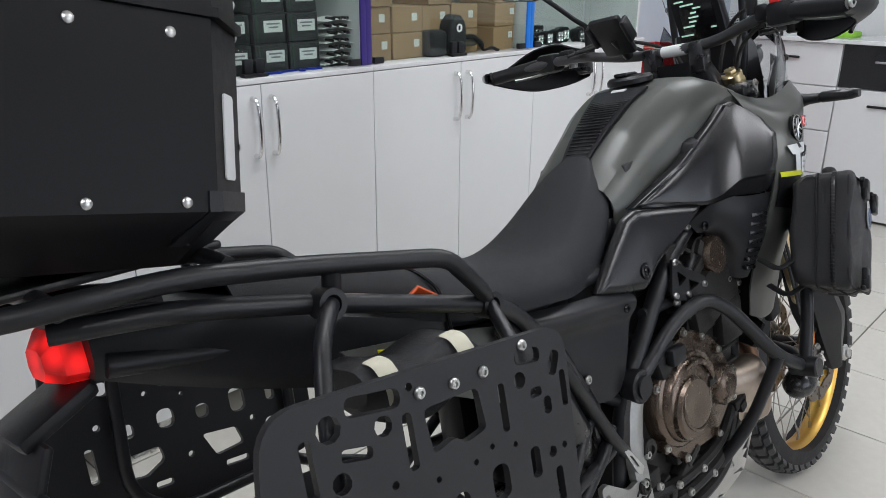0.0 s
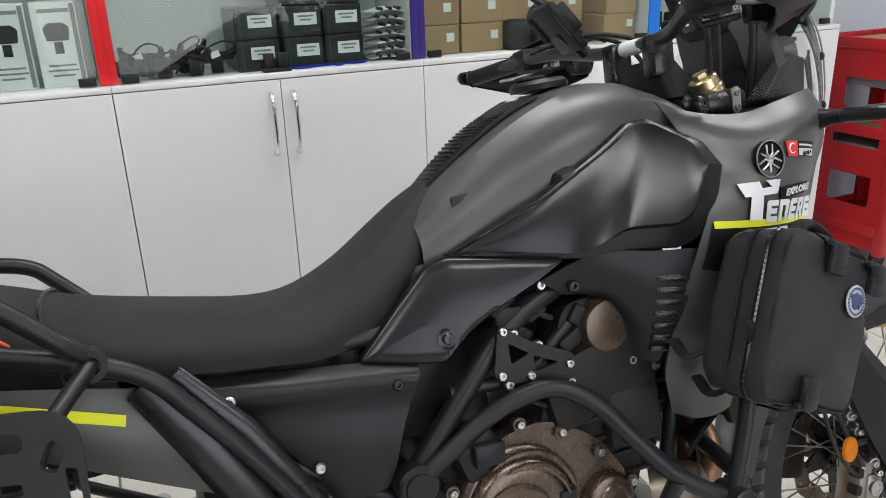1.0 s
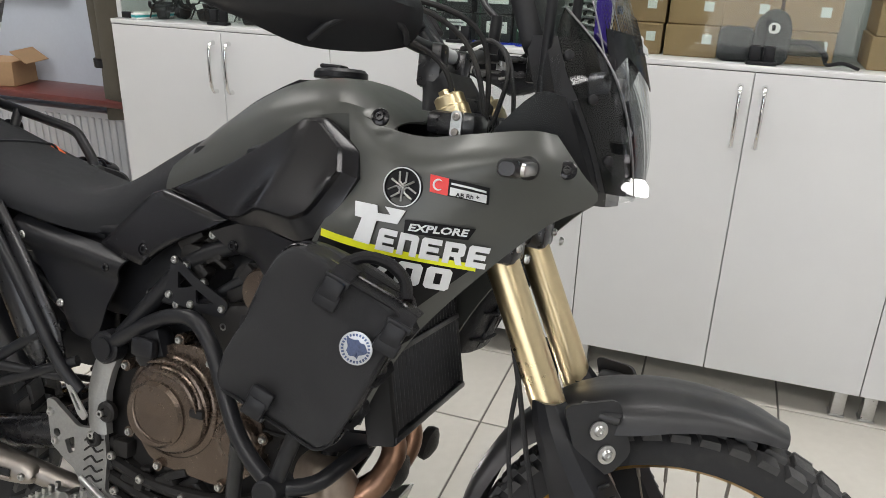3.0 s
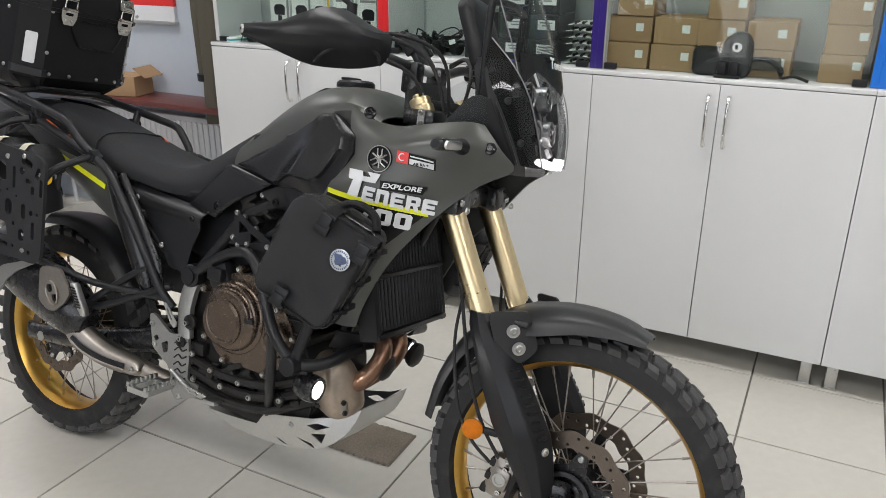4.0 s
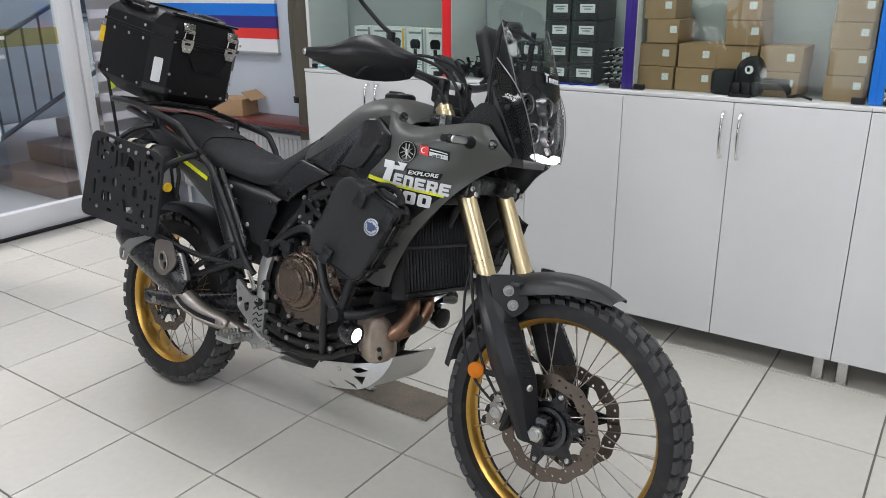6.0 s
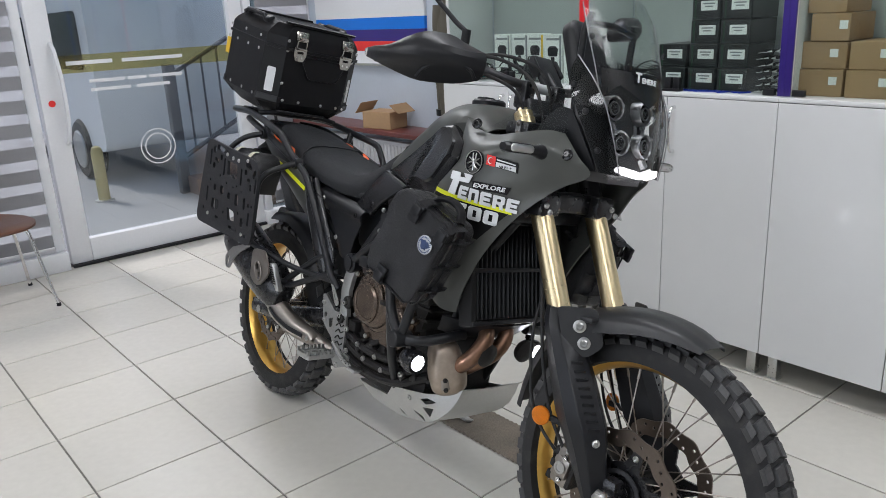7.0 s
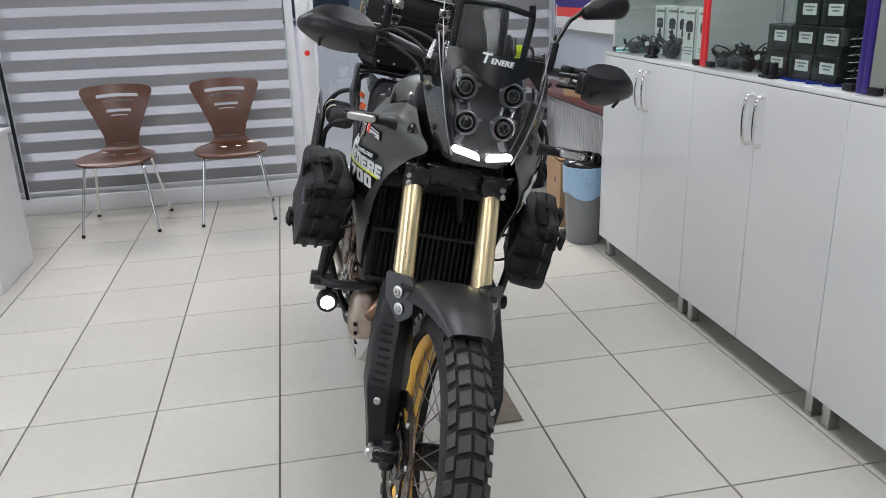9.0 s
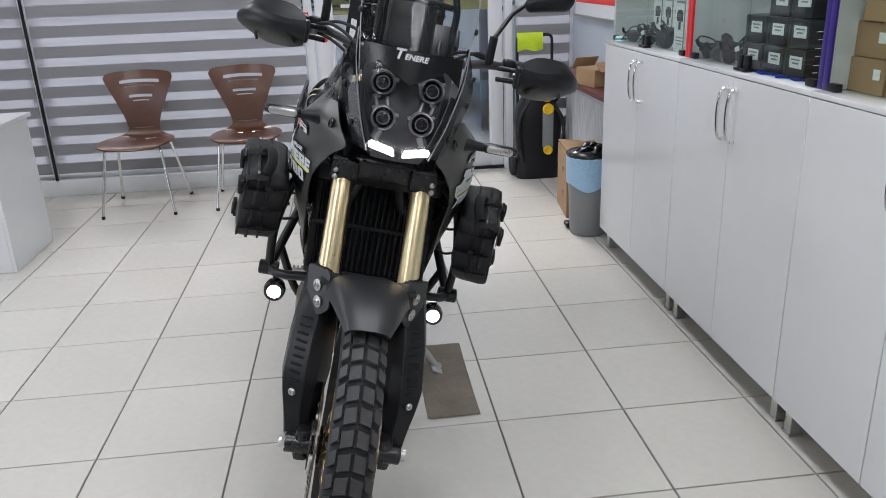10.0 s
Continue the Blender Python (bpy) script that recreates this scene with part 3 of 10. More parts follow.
parked_van(-2.5, -6.95, -90, mat("white_car_paint", (0.80, 0.81, 0.82), 0.2, vary=0.03), "white van parked on the forecourt outside the door")
bollard = thing("bollard", pose(-1.40, -4.25, -0.08), "pale yellow painted steel bollard outside the door", "bollard")
part("tube", lathe(bmesh.new(), [(0, 0.052), (0.46, 0.052), (0.50, 0.040), (0.515, 0.012)], (0, 0, 0), (0, 0, 1), 20), mat("faded_yellow_paint", (0.55, 0.45, 0.20), 0.5, vary=0.15, scale=20), bollard)
part("foot_plate", lathe(bmesh.new(), [(0, 0.085), (0.012, 0.085), (0.014, 0.080)], (0, 0, 0), (0, 0, 1), 20), M_STEEL, bollard)

# outdoor steps with a steel railing
M_STEPS = mat("brown_stone_step", (0.24, 0.17, 0.14), 0.6, vary=0.25, scale=5, bump=0.1)
M_RAILING = mat("grey_railing_paint", (0.10, 0.105, 0.12), 0.45, vary=0.1)
steps = thing("outdoor_steps", pose(-2.08, -3.35, -0.08), "brown stone steps beside the entrance outside", "steps", kind="structure")
for k in range(4):
    bm = bmesh.new()
    box(bm, (-0.9 - 0.15 * k, 0, 0.085 + 0.17 * k), (1.8 - 0.3 * k, 1.1, 0.168), 0.012)
    part("step", bm, M_STEPS, steps)
railing = thing("step_railing", pose(-2.06, -3.94, -0.08), "grey painted steel railing along the outdoor steps", "railing")
for x, z in ((0.0, 0.0), (-1.45, 0.0)):
    part("post", box(bmesh.new(), (x, 0, 0.60 + (0.32 if x < 0 else 0)), (0.09, 0.09, 1.20 + (0.64 if x < 0 else 0)), 0.006), M_RAILING, railing)
for z in (0.32, 1.10):
    part("rail", sweep(bmesh.new(), [(0, 0, z), (-1.45, 0, z + 0.72)], 0.022, 8), M_RAILING, railing)
for k in range(1, 9):
    x = -1.45 * k / 9
    part("baluster", cyl(bmesh.new(), (x, 0, 0.32 + 0.72 * k / 9), (x, 0, 1.10 + 0.72 * k / 9), 0.011, seg=8), M_RAILING, railing)

# ---- storage cabinets with glazed showcases ----
CF = -2.04
EDGES = [-0.03, 0.908, 1.838, 2.780, 3.72]
MIDS = [0.462, 1.373, 2.2985, 3.25]
CT = 1.118


def handle(parent, y, z0, z1):
    bm = bmesh.new()
    path = [(CF, y, z1), (CF + 0.02, y, z1 - 0.004), (CF + 0.03, y, z1 - 0.03), (CF + 0.034, y, (z0 + z1) / 2), (CF + 0.03, y, z0 + 0.03), (CF + 0.02, y, z0 + 0.004), (CF, y, z0)]
    sweep(bm, spline(path, 4), [0.0065 if 3 < i < 21 else 0.0085 for i in range(25)], 10, up=(0, 1, 0))
    lathe(bm, [(0, 0.009), (0.006, 0.008)], (CF, y, z1), (1, 0, 0), 12)
    lathe(bm, [(0, 0.009), (0.006, 0.008)], (CF, y, z0), (1, 0, 0), 12)
    return part("handle", bm, M_CHROME, parent, "bright chrome bow handle")


for a, b, mid in zip(EDGES, EDGES[1:], MIDS):
    cab = thing("cabinet", pose(0, 0, 0), "white laminate two-door base cabinet on steel feet", "cabinet", "row of white cabinets")
    bm = bmesh.new()
    box(bm, ((X0 + CF - 0.02) / 2 + 0.002, (a + b) / 2, 0.605), (CF - 0.02 - X0 - 0.006, b - a - 0.004, 0.99))
    part("body", bm, M_LAM_IN, cab)
    bm = bmesh.new()
    box(bm, ((X0 + CF) / 2 + 0.004, (a + b) / 2, CT - 0.008), (CF - X0 - 0.006, b - a - 0.001, 0.016), 0.001)
    part("top_panel", bm, M_LAM, cab)
    for ya, yb, hy in ((a + 0.0015, mid - 0.0015, mid - 0.034), (mid + 0.0015, b - 0.0015, mid + 0.034)):
        bm = bmesh.new()
        box(bm, (CF - 0.009, (ya + yb) / 2, (0.108 + 1.099) / 2), (0.018, yb - ya, 0.991), 0.0012, seg=1)
        d = part("door", bm, M_LAM, cab)
        handle(d, hy, 0.88, 1.058)
    for fy in (a + 0.045, b - 0.045):
        for fx in (CF - 0.055, X0 + 0.06):
            bm = bmesh.new()
            box(bm, (fx, fy, 0.055), (0.04, 0.04, 0.11), 0.004)
            box(bm, (fx, fy, 0.004), (0.05, 0.05, 0.008), 0.002)
            part("foot", bm, M_STEEL, cab)

BANDS = [None, M_RED, M_PURPLE, M_BLUE, None]
for k, (a, b) in enumerate(zip(EDGES, EDGES[1:])):
    show = thing("showcase", pose(0, 0, CT), "white glass-fronted display case standing on the cabinets", "display case", "row of display cases")
    z1 = 1.25
    for y, wd in ((a + 0.012, 0.024), (b - 0.012, 0.024)):
        bm = bmesh.new()
        box(bm, ((X0 + CF) / 2 - 0.01, y, z1 / 2 + 0.002), (CF - X0 - 0.06, wd - 0.002, z1), 0.001)
        side = part("side_panel", bm, M_LAM, show)
        i = k if y < (a + b) / 2 else k + 1
        if BANDS[i]:
            bm = bmesh.new()
            box(bm, (CF - 0.036, y, z1 / 2 + 0.002), (0.008, wd, z1), 0.001)
            part("edge_band", bm, BANDS[i], side, ["", "bright red", "dark violet", "bright blue", ""][i] + " front edge band")
    bm = bmesh.new()
    box(bm, (X0 + 0.008, (a + b) / 2, z1 / 2), (0.01, b - a - 0.05, z1))
    part("back_panel", bm, M_BACK, show, "grey back panel")
    bm = bmesh.new()
    box(bm, ((X0 + CF) / 2 - 0.01, (a + b) / 2, z1 + 0.01), (CF - X0 - 0.06, b - a - 0.002, 0.018), 0.001)
    part("top_panel", bm, M_LAM, show)
    bm = bmesh.new()
    box(bm, ((X0 + CF) / 2 - 0.03, (a + b) / 2, 0.62), (CF - X0 - 0.14, b - a - 0.06, 0.008), 0.001)
    part("glass_shelf", bm, M_GLASS, show)
    mid = (a + b) / 2
    for ya, yb in ((a + 0.03, mid - 0.002), (mid + 0.002, b - 0.03)):
        bm = bmesh.new()
        box(bm, (CF - 0.038, (ya + yb) / 2, z1 / 2), (0.005, yb - ya, z1 - 0.02))
        g = part("glass_door", bm, M_GLASS, show)
        bm = bmesh.new()
        hy = ya + 0.025 if ya < mid - 0.1 else yb - 0.025
        box(bm, (CF - 0.036, hy, 0.014), (0.02, 0.045, 0.022), 0.002)
        part("hinge", bm, M_BLACK, g, "small black hinge block")
        bm = bmesh.new()
        hy = yb - 0.018 if ya < mid - 0.1 else ya + 0.018
        box(bm, (CF - 0.034, hy, 0.03), (0.018, 0.03, 0.05), 0.003)
        box(bm, (CF - 0.03, hy, 0.006), (0.03, 0.045, 0.01), 0.002)
        part("magnet_catch", bm, M_BLACK, g, "black plastic catch")

# ---- the motorcycle: x ahead from the rear contact, y to its left, z up along the leaning machine ----
BIKE = pose(-0.604, 0.655, 0.0, -13.6, 0, 88.4)
bike = thing("motorcycle", BIKE, "olive grey and black adventure motorcycle with gold rims on side stand", "motorcycle")
FA, RA = V((1.612, 0, 0.376)), V((-0.134, 0, 0.352))
RAKE = math.tan(radians(26.1))


def fork_x(z):
    return 1.445 - (z - 0.60) * RAKE


def on_bike(name, material, build, label="", parent=None, angle=38):
    bm = bmesh.new()
    build(bm)
    return part(name, bm, material, parent or bike, label, angle)


def both(name, material, build, label="", parent=None, angle=38):
    """A part and its mirror twin; build(bm, s) takes s = -1 for the right side and 1 for the left."""
    out = []
    for s in (-1, 1):
        bm = bmesh.new()
        build(bm, s)
        out.append(part(name, bm, material, parent or bike, label, angle))
    return out


def side(pts, s):
    """Points given for the right side with y as a distance outwards."""
    return [side(p, s) if not isinstance(p[0], (int, float)) else (p[0], p[1] * s, p[2]) for p in pts]


# wheels
def wheel(name, c, R, half, rim_r, rim_half, spokes, rows, blocks, disc_sides, disc_r, label):
    w = part(name, lathe(bmesh.new(), [(-0.065, 0.020), (-0.06, 0.036), (-0.03, 0.030), (0.03, 0.030), (0.06, 0.036), (0.065, 0.020)], c, (0, 1, 0), 24), M_BLACK_SATIN, bike, label)
    part("hub_flange", lathe(bmesh.new(), [(-0.062, 0.034), (-0.062, 0.050), (-0.056, 0.052), (-0.052, 0.034), (0.052, 0.034), (0.056, 0.052), (0.062, 0.050), (0.062, 0.034)], c, (0, 1, 0), 32, caps=False), M_BLACK_SATIN, w)
    # tyre carcass
    prof = []
    n = 16
    for k in range(n + 1):
        a = -math.pi / 2 + math.pi * k / n
        y = half * math.sin(a)
        r = rim_r + (R - 0.009 - rim_r) * (abs(math.cos(a)) ** 0.62)
        prof.append((y, r))
    prof = prof + [(rim_half * 0.9, rim_r - 0.004), (-rim_half * 0.9, rim_r - 0.004), prof[0]]
    part("tyre", lathe(bmesh.new(), prof, c, (0, 1, 0), 72, caps=False), M_RUBBER, w, "black knobbly tyre", 50)
    # tread blocks, one mesh for each column, turned round the axle
    for y0, wy, la, da, skew in blocks:
        sx = math.asin(max(-0.99, min(0.99, y0 / half)))
        rr = rim_r + (R - 0.009 - rim_r) * (abs(math.cos(sx)) ** 0.62)
        tilt = (y0 / half) * 0.55
        ring = []
        for h, k in ((-0.008, 1.08), (0.007, 0.97), (0.0095, 0.88)):
            loop = []
            for uy, ua in ((-1, -1), (1, -1), (1, 1), (-1, 1)):
                y = y0 + uy * wy * k / 2
                ang = (ua * la * k / 2 + skew * uy * wy) / R
                r = rr + h * math.cos(tilt) - (y - y0) * math.sin(tilt) * 1.3
                loop.append(V((r * math.cos(ang), y + h * math.sin(tilt), r * math.sin(ang))))
            ring.append(loop)
        first = None
        for i in range(rows):
            m = Matrix.Translation(c) @ Matrix.Rotation(-2 * math.pi * (i + da) / rows, 4, "Y")
            if first is None:
                first = part("tread_block", loft(bmesh.new(), ring), M_TREAD, w, "", 25)
                first.matrix_basis = m
            else:
                share("tread_block", first, m, w)
    # rim
    rp = [(-rim_half, rim_r + 0.012), (-rim_half, rim_r - 0.002), (-rim_half * 0.8, rim_r - 0.010), (-rim_half * 0.35, rim_r - 0.020), (rim_half * 0.35, rim_r - 0.020), (rim_half * 0.8, rim_r - 0.010), (rim_half, rim_r - 0.002), (rim_half, rim_r + 0.012), (rim_half * 0.8, rim_r + 0.004), (-rim_half * 0.8, rim_r + 0.004), (-rim_half, rim_r + 0.012)]
    part("rim", lathe(bmesh.new(), rp, c, (0, 1, 0), 72, caps=False), M_GOLD_RIM, w, "gold anodised rim")
    # spokes: crossed pairs from both hub flanges
    sp = bmesh.new()
    cyl(sp, (0, 0, 0), (1, 0, 0), 0.0017, seg=6)
    cyl(sp, (0.90, 0, 0), (1, 0, 0), 0.0032, seg=6)
    first = None
    for i in range(spokes):
        s = 1 if i % 2 else -1
        a = 2 * math.pi * i / spokes
        lead = (1 if (i // 2) % 2 else -1) * 0.42
        p0 = c + V((0.036 * math.cos(a + lead * 1.9), s * 0.055, 0.036 * math.sin(a + lead * 1.9)))
        p1 = c + V(((rim_r - 0.018) * math.cos(a), s * rim_half * 0.25, (rim_r - 0.018) * math.sin(a)))
        d = p1 - p0
        m = Matrix.Translation(p0) @ d.to_track_quat("X", "Z").to_matrix().to_4x4() @ Matrix.Diagonal((d.length, 1, 1, 1))
        if first is None:
            first = part("spoke", sp, M_DULL, w, "thin steel spoke")
            first.matrix_basis = m
        else:
            share("spoke", first, m, w)
    # wave brake discs
    for s in disc_sides:
        ys = s * 0.072 - 0.002
        bm = bmesh.new()
        wave = lambda a: 0.0035 * math.cos(a * 12)
        for k in range(36):
            a0, a1 = 2 * math.pi * k / 36, 2 * math.pi * (k + 1) / 36
            arc = [a0 + (a1 - a0) * q / 4 for q in range(5)]
            cell = [((disc_r + wave(a)) * math.cos(a), (disc_r + wave(a)) * math.sin(a)) for a in arc]
            cell += [((disc_r * 0.74 + wave(a)) * math.cos(a), (disc_r * 0.74 + wave(a)) * math.sin(a)) for a in arc[::-1]]
            rr = disc_r * (0.868 + 0.062 * (k % 3 - 1))
            am = (a0 + a1) / 2
            plate(bm, cell, [circle2(rr * math.cos(am), rr * math.sin(am), 0.0042, 8)], 0.0045, lambda a, b, h: c + V((a, ys + h, b)))
        bmesh.ops.remove_doubles(bm, verts=bm.verts[:], dist=0.00005)
        part("brake_disc", bm, M_DISC, w, "drilled wave-edged brake disc")
        bm = bmesh.new()
        star = []
        for k in range(6):
            a = 2 * math.pi * (k + 0.25) / 6
            star += [(disc_r * q * math.cos(a + d), disc_r * q * math.sin(a + d)) for q, d in ((0.50, -0.42), (0.50, -0.30), (0.75, -0.10), (0.75, 0.10), (0.50, 0.30), (0.50, 0.42))]
        turn0 = 2 * math.pi * 0.25 / 6 - 0.42
        inner = [(0.038 * math.cos(turn0 + 2 * math.pi * k / 36), 0.038 * math.sin(turn0 + 2 * math.pi * k / 36)) for k in range(36)]
        loft(bm, [[c + V((p[0], ys - 0.0005 + h, p[1])) for p in loop] for loop, h in ((inner, 0), (star, 0), (star, 0.006), (inner, 0.006), (inner, 0))], True, False)
        part("disc_carrier", bm, M_BLACK_SATIN, w)
        bm = bmesh.new()
        lathe(bm, [(0, disc_r * 0.40), (0.003, disc_r * 0.40), (0.003, disc_r * 0.33), (0, disc_r * 0.33), (0, disc_r * 0.40)], c + V((0, ys + s * 0.008, 0)), (0, s, 0), 48, caps=False)
        part("sensor_ring", bm, M_BARGREY, w)
        for k in range(6):
            a = 2 * math.pi * (k + 0.25) / 6
            part("disc_bolt", bolt(bmesh.new(), c + V((disc_r * 0.66 * math.cos(a), ys + (0.006 if s > 0 else 0.0), disc_r * 0.66 * math.sin(a))), (0, s, 0), 0.008, 0.005), M_STEEL, w)
    return w


front_blocks = [(-0.0150, 0.027, 0.036, 0.0, 0.12), (0.0150, 0.027, 0.036, 0.0, -0.12), (-0.0385, 0.017, 0.032, 0.12, 0.3), (0.0385, 0.017, 0.032, 0.12, -0.3)]
rear_blocks = [(-0.022, 0.038, 0.046, 0.0, 0.25), (0.022, 0.038, 0.046, 0.25, -0.25), (-0.056, 0.026, 0.042, 0.5, 0.3), (0.056, 0.026, 0.042, 0.75, -0.3)]
wheel("front_wheel", FA, 0.376, 0.052, 0.306, 0.032, 36, 49, front_blocks, (-1, 1), 0.152, "front spoked wheel with gold rim and black tyre")
wheel("rear_wheel", RA, 0.355, 0.066, 0.266, 0.052, 36, 34, [(y * 0.82, wy * 0.85, la, da, sk) for y, wy, la, da, sk in rear_blocks], (-1,), 0.130, "rear spoked wheel with gold rim and black tyre")

# fork
YF = 0.106


def leg_point(z, s, fwd=0.0, out=0.0):
    return V((fork_x(z) + fwd, s * (YF + out), z))


both("fork_outer_tube", M_GOLD, lambda bm, s: (cyl(bm, leg_point(0.60, s), leg_point(0.99, s), 0.0285, seg=28, edge=0.002), cyl(bm, leg_point(0.583, s), leg_point(0.61, s), 0.031, seg=28, edge=0.003), cyl(bm, leg_point(1.165, s), leg_point(1.205, s), 0.0275, seg=28, edge=0.002)), "gold anodised fork tube")
both("fork_neck", M_BLACK_SATIN, lambda bm, s: cyl(bm, leg_point(0.99, s), leg_point(1.17, s), 0.0285, seg=28))
both("fork_inner_tube", M_CHROME, lambda bm, s: cyl(bm, leg_point(0.38, s), leg_point(0.60, s), 0.0215, seg=24), "polished fork slider")
both("fork_foot", M_BLACK_SATIN, lambda bm, s: (box(bm, (1.592, s * 0.102, 0.376), (0.075, 0.040, 0.085), 0.012), cyl(bm, (1.612, s * 0.075, 0.376), (1.612, s * 0.145, 0.376), 0.024, seg=24, edge=0.003)))
on_bike("front_axle", M_STEEL, lambda bm: (cyl(bm, (1.612, -0.160, 0.376), (1.612, 0.160, 0.376), 0.015, seg=20, edge=0.002), lathe(bm, [(0, 0.024), (0.014, 0.024), (0.018, 0.021), (0.018, 0.012), (0.006, 0.011)], (1.612, -0.134, 0.376), (0, -1, 0), 6)))


def clamp(bm, z, r, t):
    pts = []
    for s in (-1, 1):
        box(bm, leg_point(z, s), (0.085, 0.075, t), 0.012)
    box(bm, (fork_x(z) - 0.02, 0, z + 0.004), (0.075, 0.2, t * 0.9), 0.012)


on_bike("lower_triple_clamp", M_BLACK_SATIN, lambda bm: clamp(bm, 1.0, 0.04, 0.06))
on_bike("upper_triple_clamp", M_BLACK_SATIN, lambda bm: clamp(bm, 1.178, 0.04, 0.040))
for s in (-1, 1):
    bm = bmesh.new()
    q = leg_point(1.178, s, 0.012, 0.0385)
    plate(bm, round_rect(0.018, 0.044, 0.0085, 4), [], 0.004, lambda a, b, h: q + V((a, s * h, b)))
    pl = part("clamp_plate", bm, M_STEEL, bike, "bright clamp plate with two bolts")
    for dz in (-0.012, 0.012):
        bm = bmesh.new()
        bolt(bm, q + V((0, s * 0.004, dz)), (0, s, 0), 0.0065, 0.004)
        part("clamp_screw", bm, M_DULL, pl)
both("fork_cap", M_GOLD, lambda bm, s: (cyl(bm, leg_point(1.20, s), leg_point(1.222, s), 0.025, seg=24, edge=0.003), cyl(bm, leg_point(1.22, s), leg_point(1.230, s), 0.014, seg=6)))
on_bike("steering_stem_nut", M_STEEL, lambda bm: cyl(bm, (fork_x(1.2) - 0.03, 0, 1.21), (fork_x(1.2) - 0.035, 0, 1.235), 0.018, seg=6))
for cz, cf, co, cn in ((1.0, 0.043, 0.022, (1, 0, 0)), (0.985, 0.05, 0.022, (1, 0, 0))):
    both("clamp_bolt", M_STEEL, lambda bm, s: bolt(bm, leg_point(cz, s, cf, co), cn or (0, s, 0), 0.008, 0.006))


def guard_ring(z, s):
    """Faceted section of the fork guard, its flat face turned ahead and a little outwards."""
    for (za, wa, fa), (zb, wb, fb) in zip(GUARD, GUARD[1:]):
        if zb <= z <= za:
            q = (za - z) / (za - zb)
            w, f = wa + (wb - wa) * q, fa + (fb - fa) * q
    a = radians(24)
    n, t = V((math.cos(a), s * math.sin(a), 0)), V((-math.sin(a), s * math.cos(a), 0))
    c = leg_point(z, s, 0.0, 0.006)
    return [c + n * (f * p) + t * (w * q) for p, q in ((-0.25, -0.46), (0.25, -0.52), (0.66, -0.48), (0.97, -0.31), (1.0, -0.27), (1.0, 0.27), (0.97, 0.31), (0.6, 0.50), (0.1, 0.52), (-0.30, 0.44))]


GUARD = [(0.765, 0.050, 0.030), (0.745, 0.076, 0.042), (0.70, 0.088, 0.050), (0.62, 0.100, 0.076), (0.52, 0.103, 0.090), (0.475, 0.086, 0.080), (0.42, 0.074, 0.058), (0.345, 0.060, 0.036)]


def fork_guard(bm, s):
    loft(bm, [guard_ring(max(z, 0.345), s) for z in [0.765 - 0.42 * k / 14 for k in range(15)]])


for s, g in zip((-1, 1), both("fork_guard", M_BLACK, fork_guard, "matt black plastic fork guard", None, 22)):
    for k in range(9):
        z = 0.655 - k * 0.0165
        r = guard_ring(z, s)
        bm = bmesh.new()
        box(bm, (r[4] + r[5]) / 2, (0.005, 0.030, 0.007), 0.0015, Matrix.Rotation(radians(24 * s), 3, "Z"))
        part("rib", bm, M_BLACK, g)
    for x, z in ((1.431, 0.548), (1.449, 0.510), (1.485, 0.434)):
        bm = bmesh.new()
        lathe(bm, [(0, 0.011), (0.003, 0.011)], (x, s * 0.118, z), (-0.3, s, 0), 14)
        bolt(bm, (x - 0.001, s * 0.121, z), (-0.3, s, 0), 0.008, 0.005)
        part("edge_bolt", bm, M_STEEL, g, "bright steel bolt")
    r = guard_ring(0.495, s)
    bm = bmesh.new()
    bolt(bm, (r[4] + r[5]) / 2, (0.91, s * 0.41, 0), 0.010, 0.006)
    part("screw", bm, M_STEEL, g, "bright steel screw")

# front mudguard
FEND = [(1.212, 0.452), (1.238, 0.565), (1.30, 0.680), (1.395, 0.757), (1.49, 0.788), (1.585, 0.797), (1.67, 0.787), (1.735, 0.762)]


def fender(bm):
    grid = []
    for k, (x, z) in enumerate(FEND):
        w = [0.050, 0.058, 0.068, 0.100, 0.108, 0.090, 0.072, 0.050][k]
        d = [0.030, 0.035, 0.040, 0.052, 0.056, 0.044, 0.030, 0.014][k]
        nx, nz = (x - 1.612), (z - 0.376)
        q = math.hypot(nx, nz)
        nx, nz = nx / q, nz / q
        grid.append([(x - nx * d * e, y * w, z - nz * d * e) for y, e in ((-1, 1.0), (-0.86, 0.35), (-0.45, 0.02), (0, 0.0), (0.45, 0.02), (0.86, 0.35), (1, 1.0))])
    skin(bm, grid, 0.003, 3, 3, into=(1.612, 0, 0.376))


mudguard = on_bike("front_mudguard", M_FENDER, fender, "matt black front mudguard")


def fender_wing(bm, s):
    o = fillet2([(1.40, 0.775), (1.475, 0.785), (1.505, 0.70), (1.478, 0.665), (1.435, 0.672)], 0.014)
    plate(bm, o, [], 0.006, lambda a, b, h: V((a + h * 0.6, s * (0.122 + h * 0.8 - (a - 0.452 - 1.0) * 0.75 - (b - 0.72) * 0.15), b)))
    box(bm, (1.452, s * 0.098, 0.757), (0.07, 0.05, 0.014), 0.006)


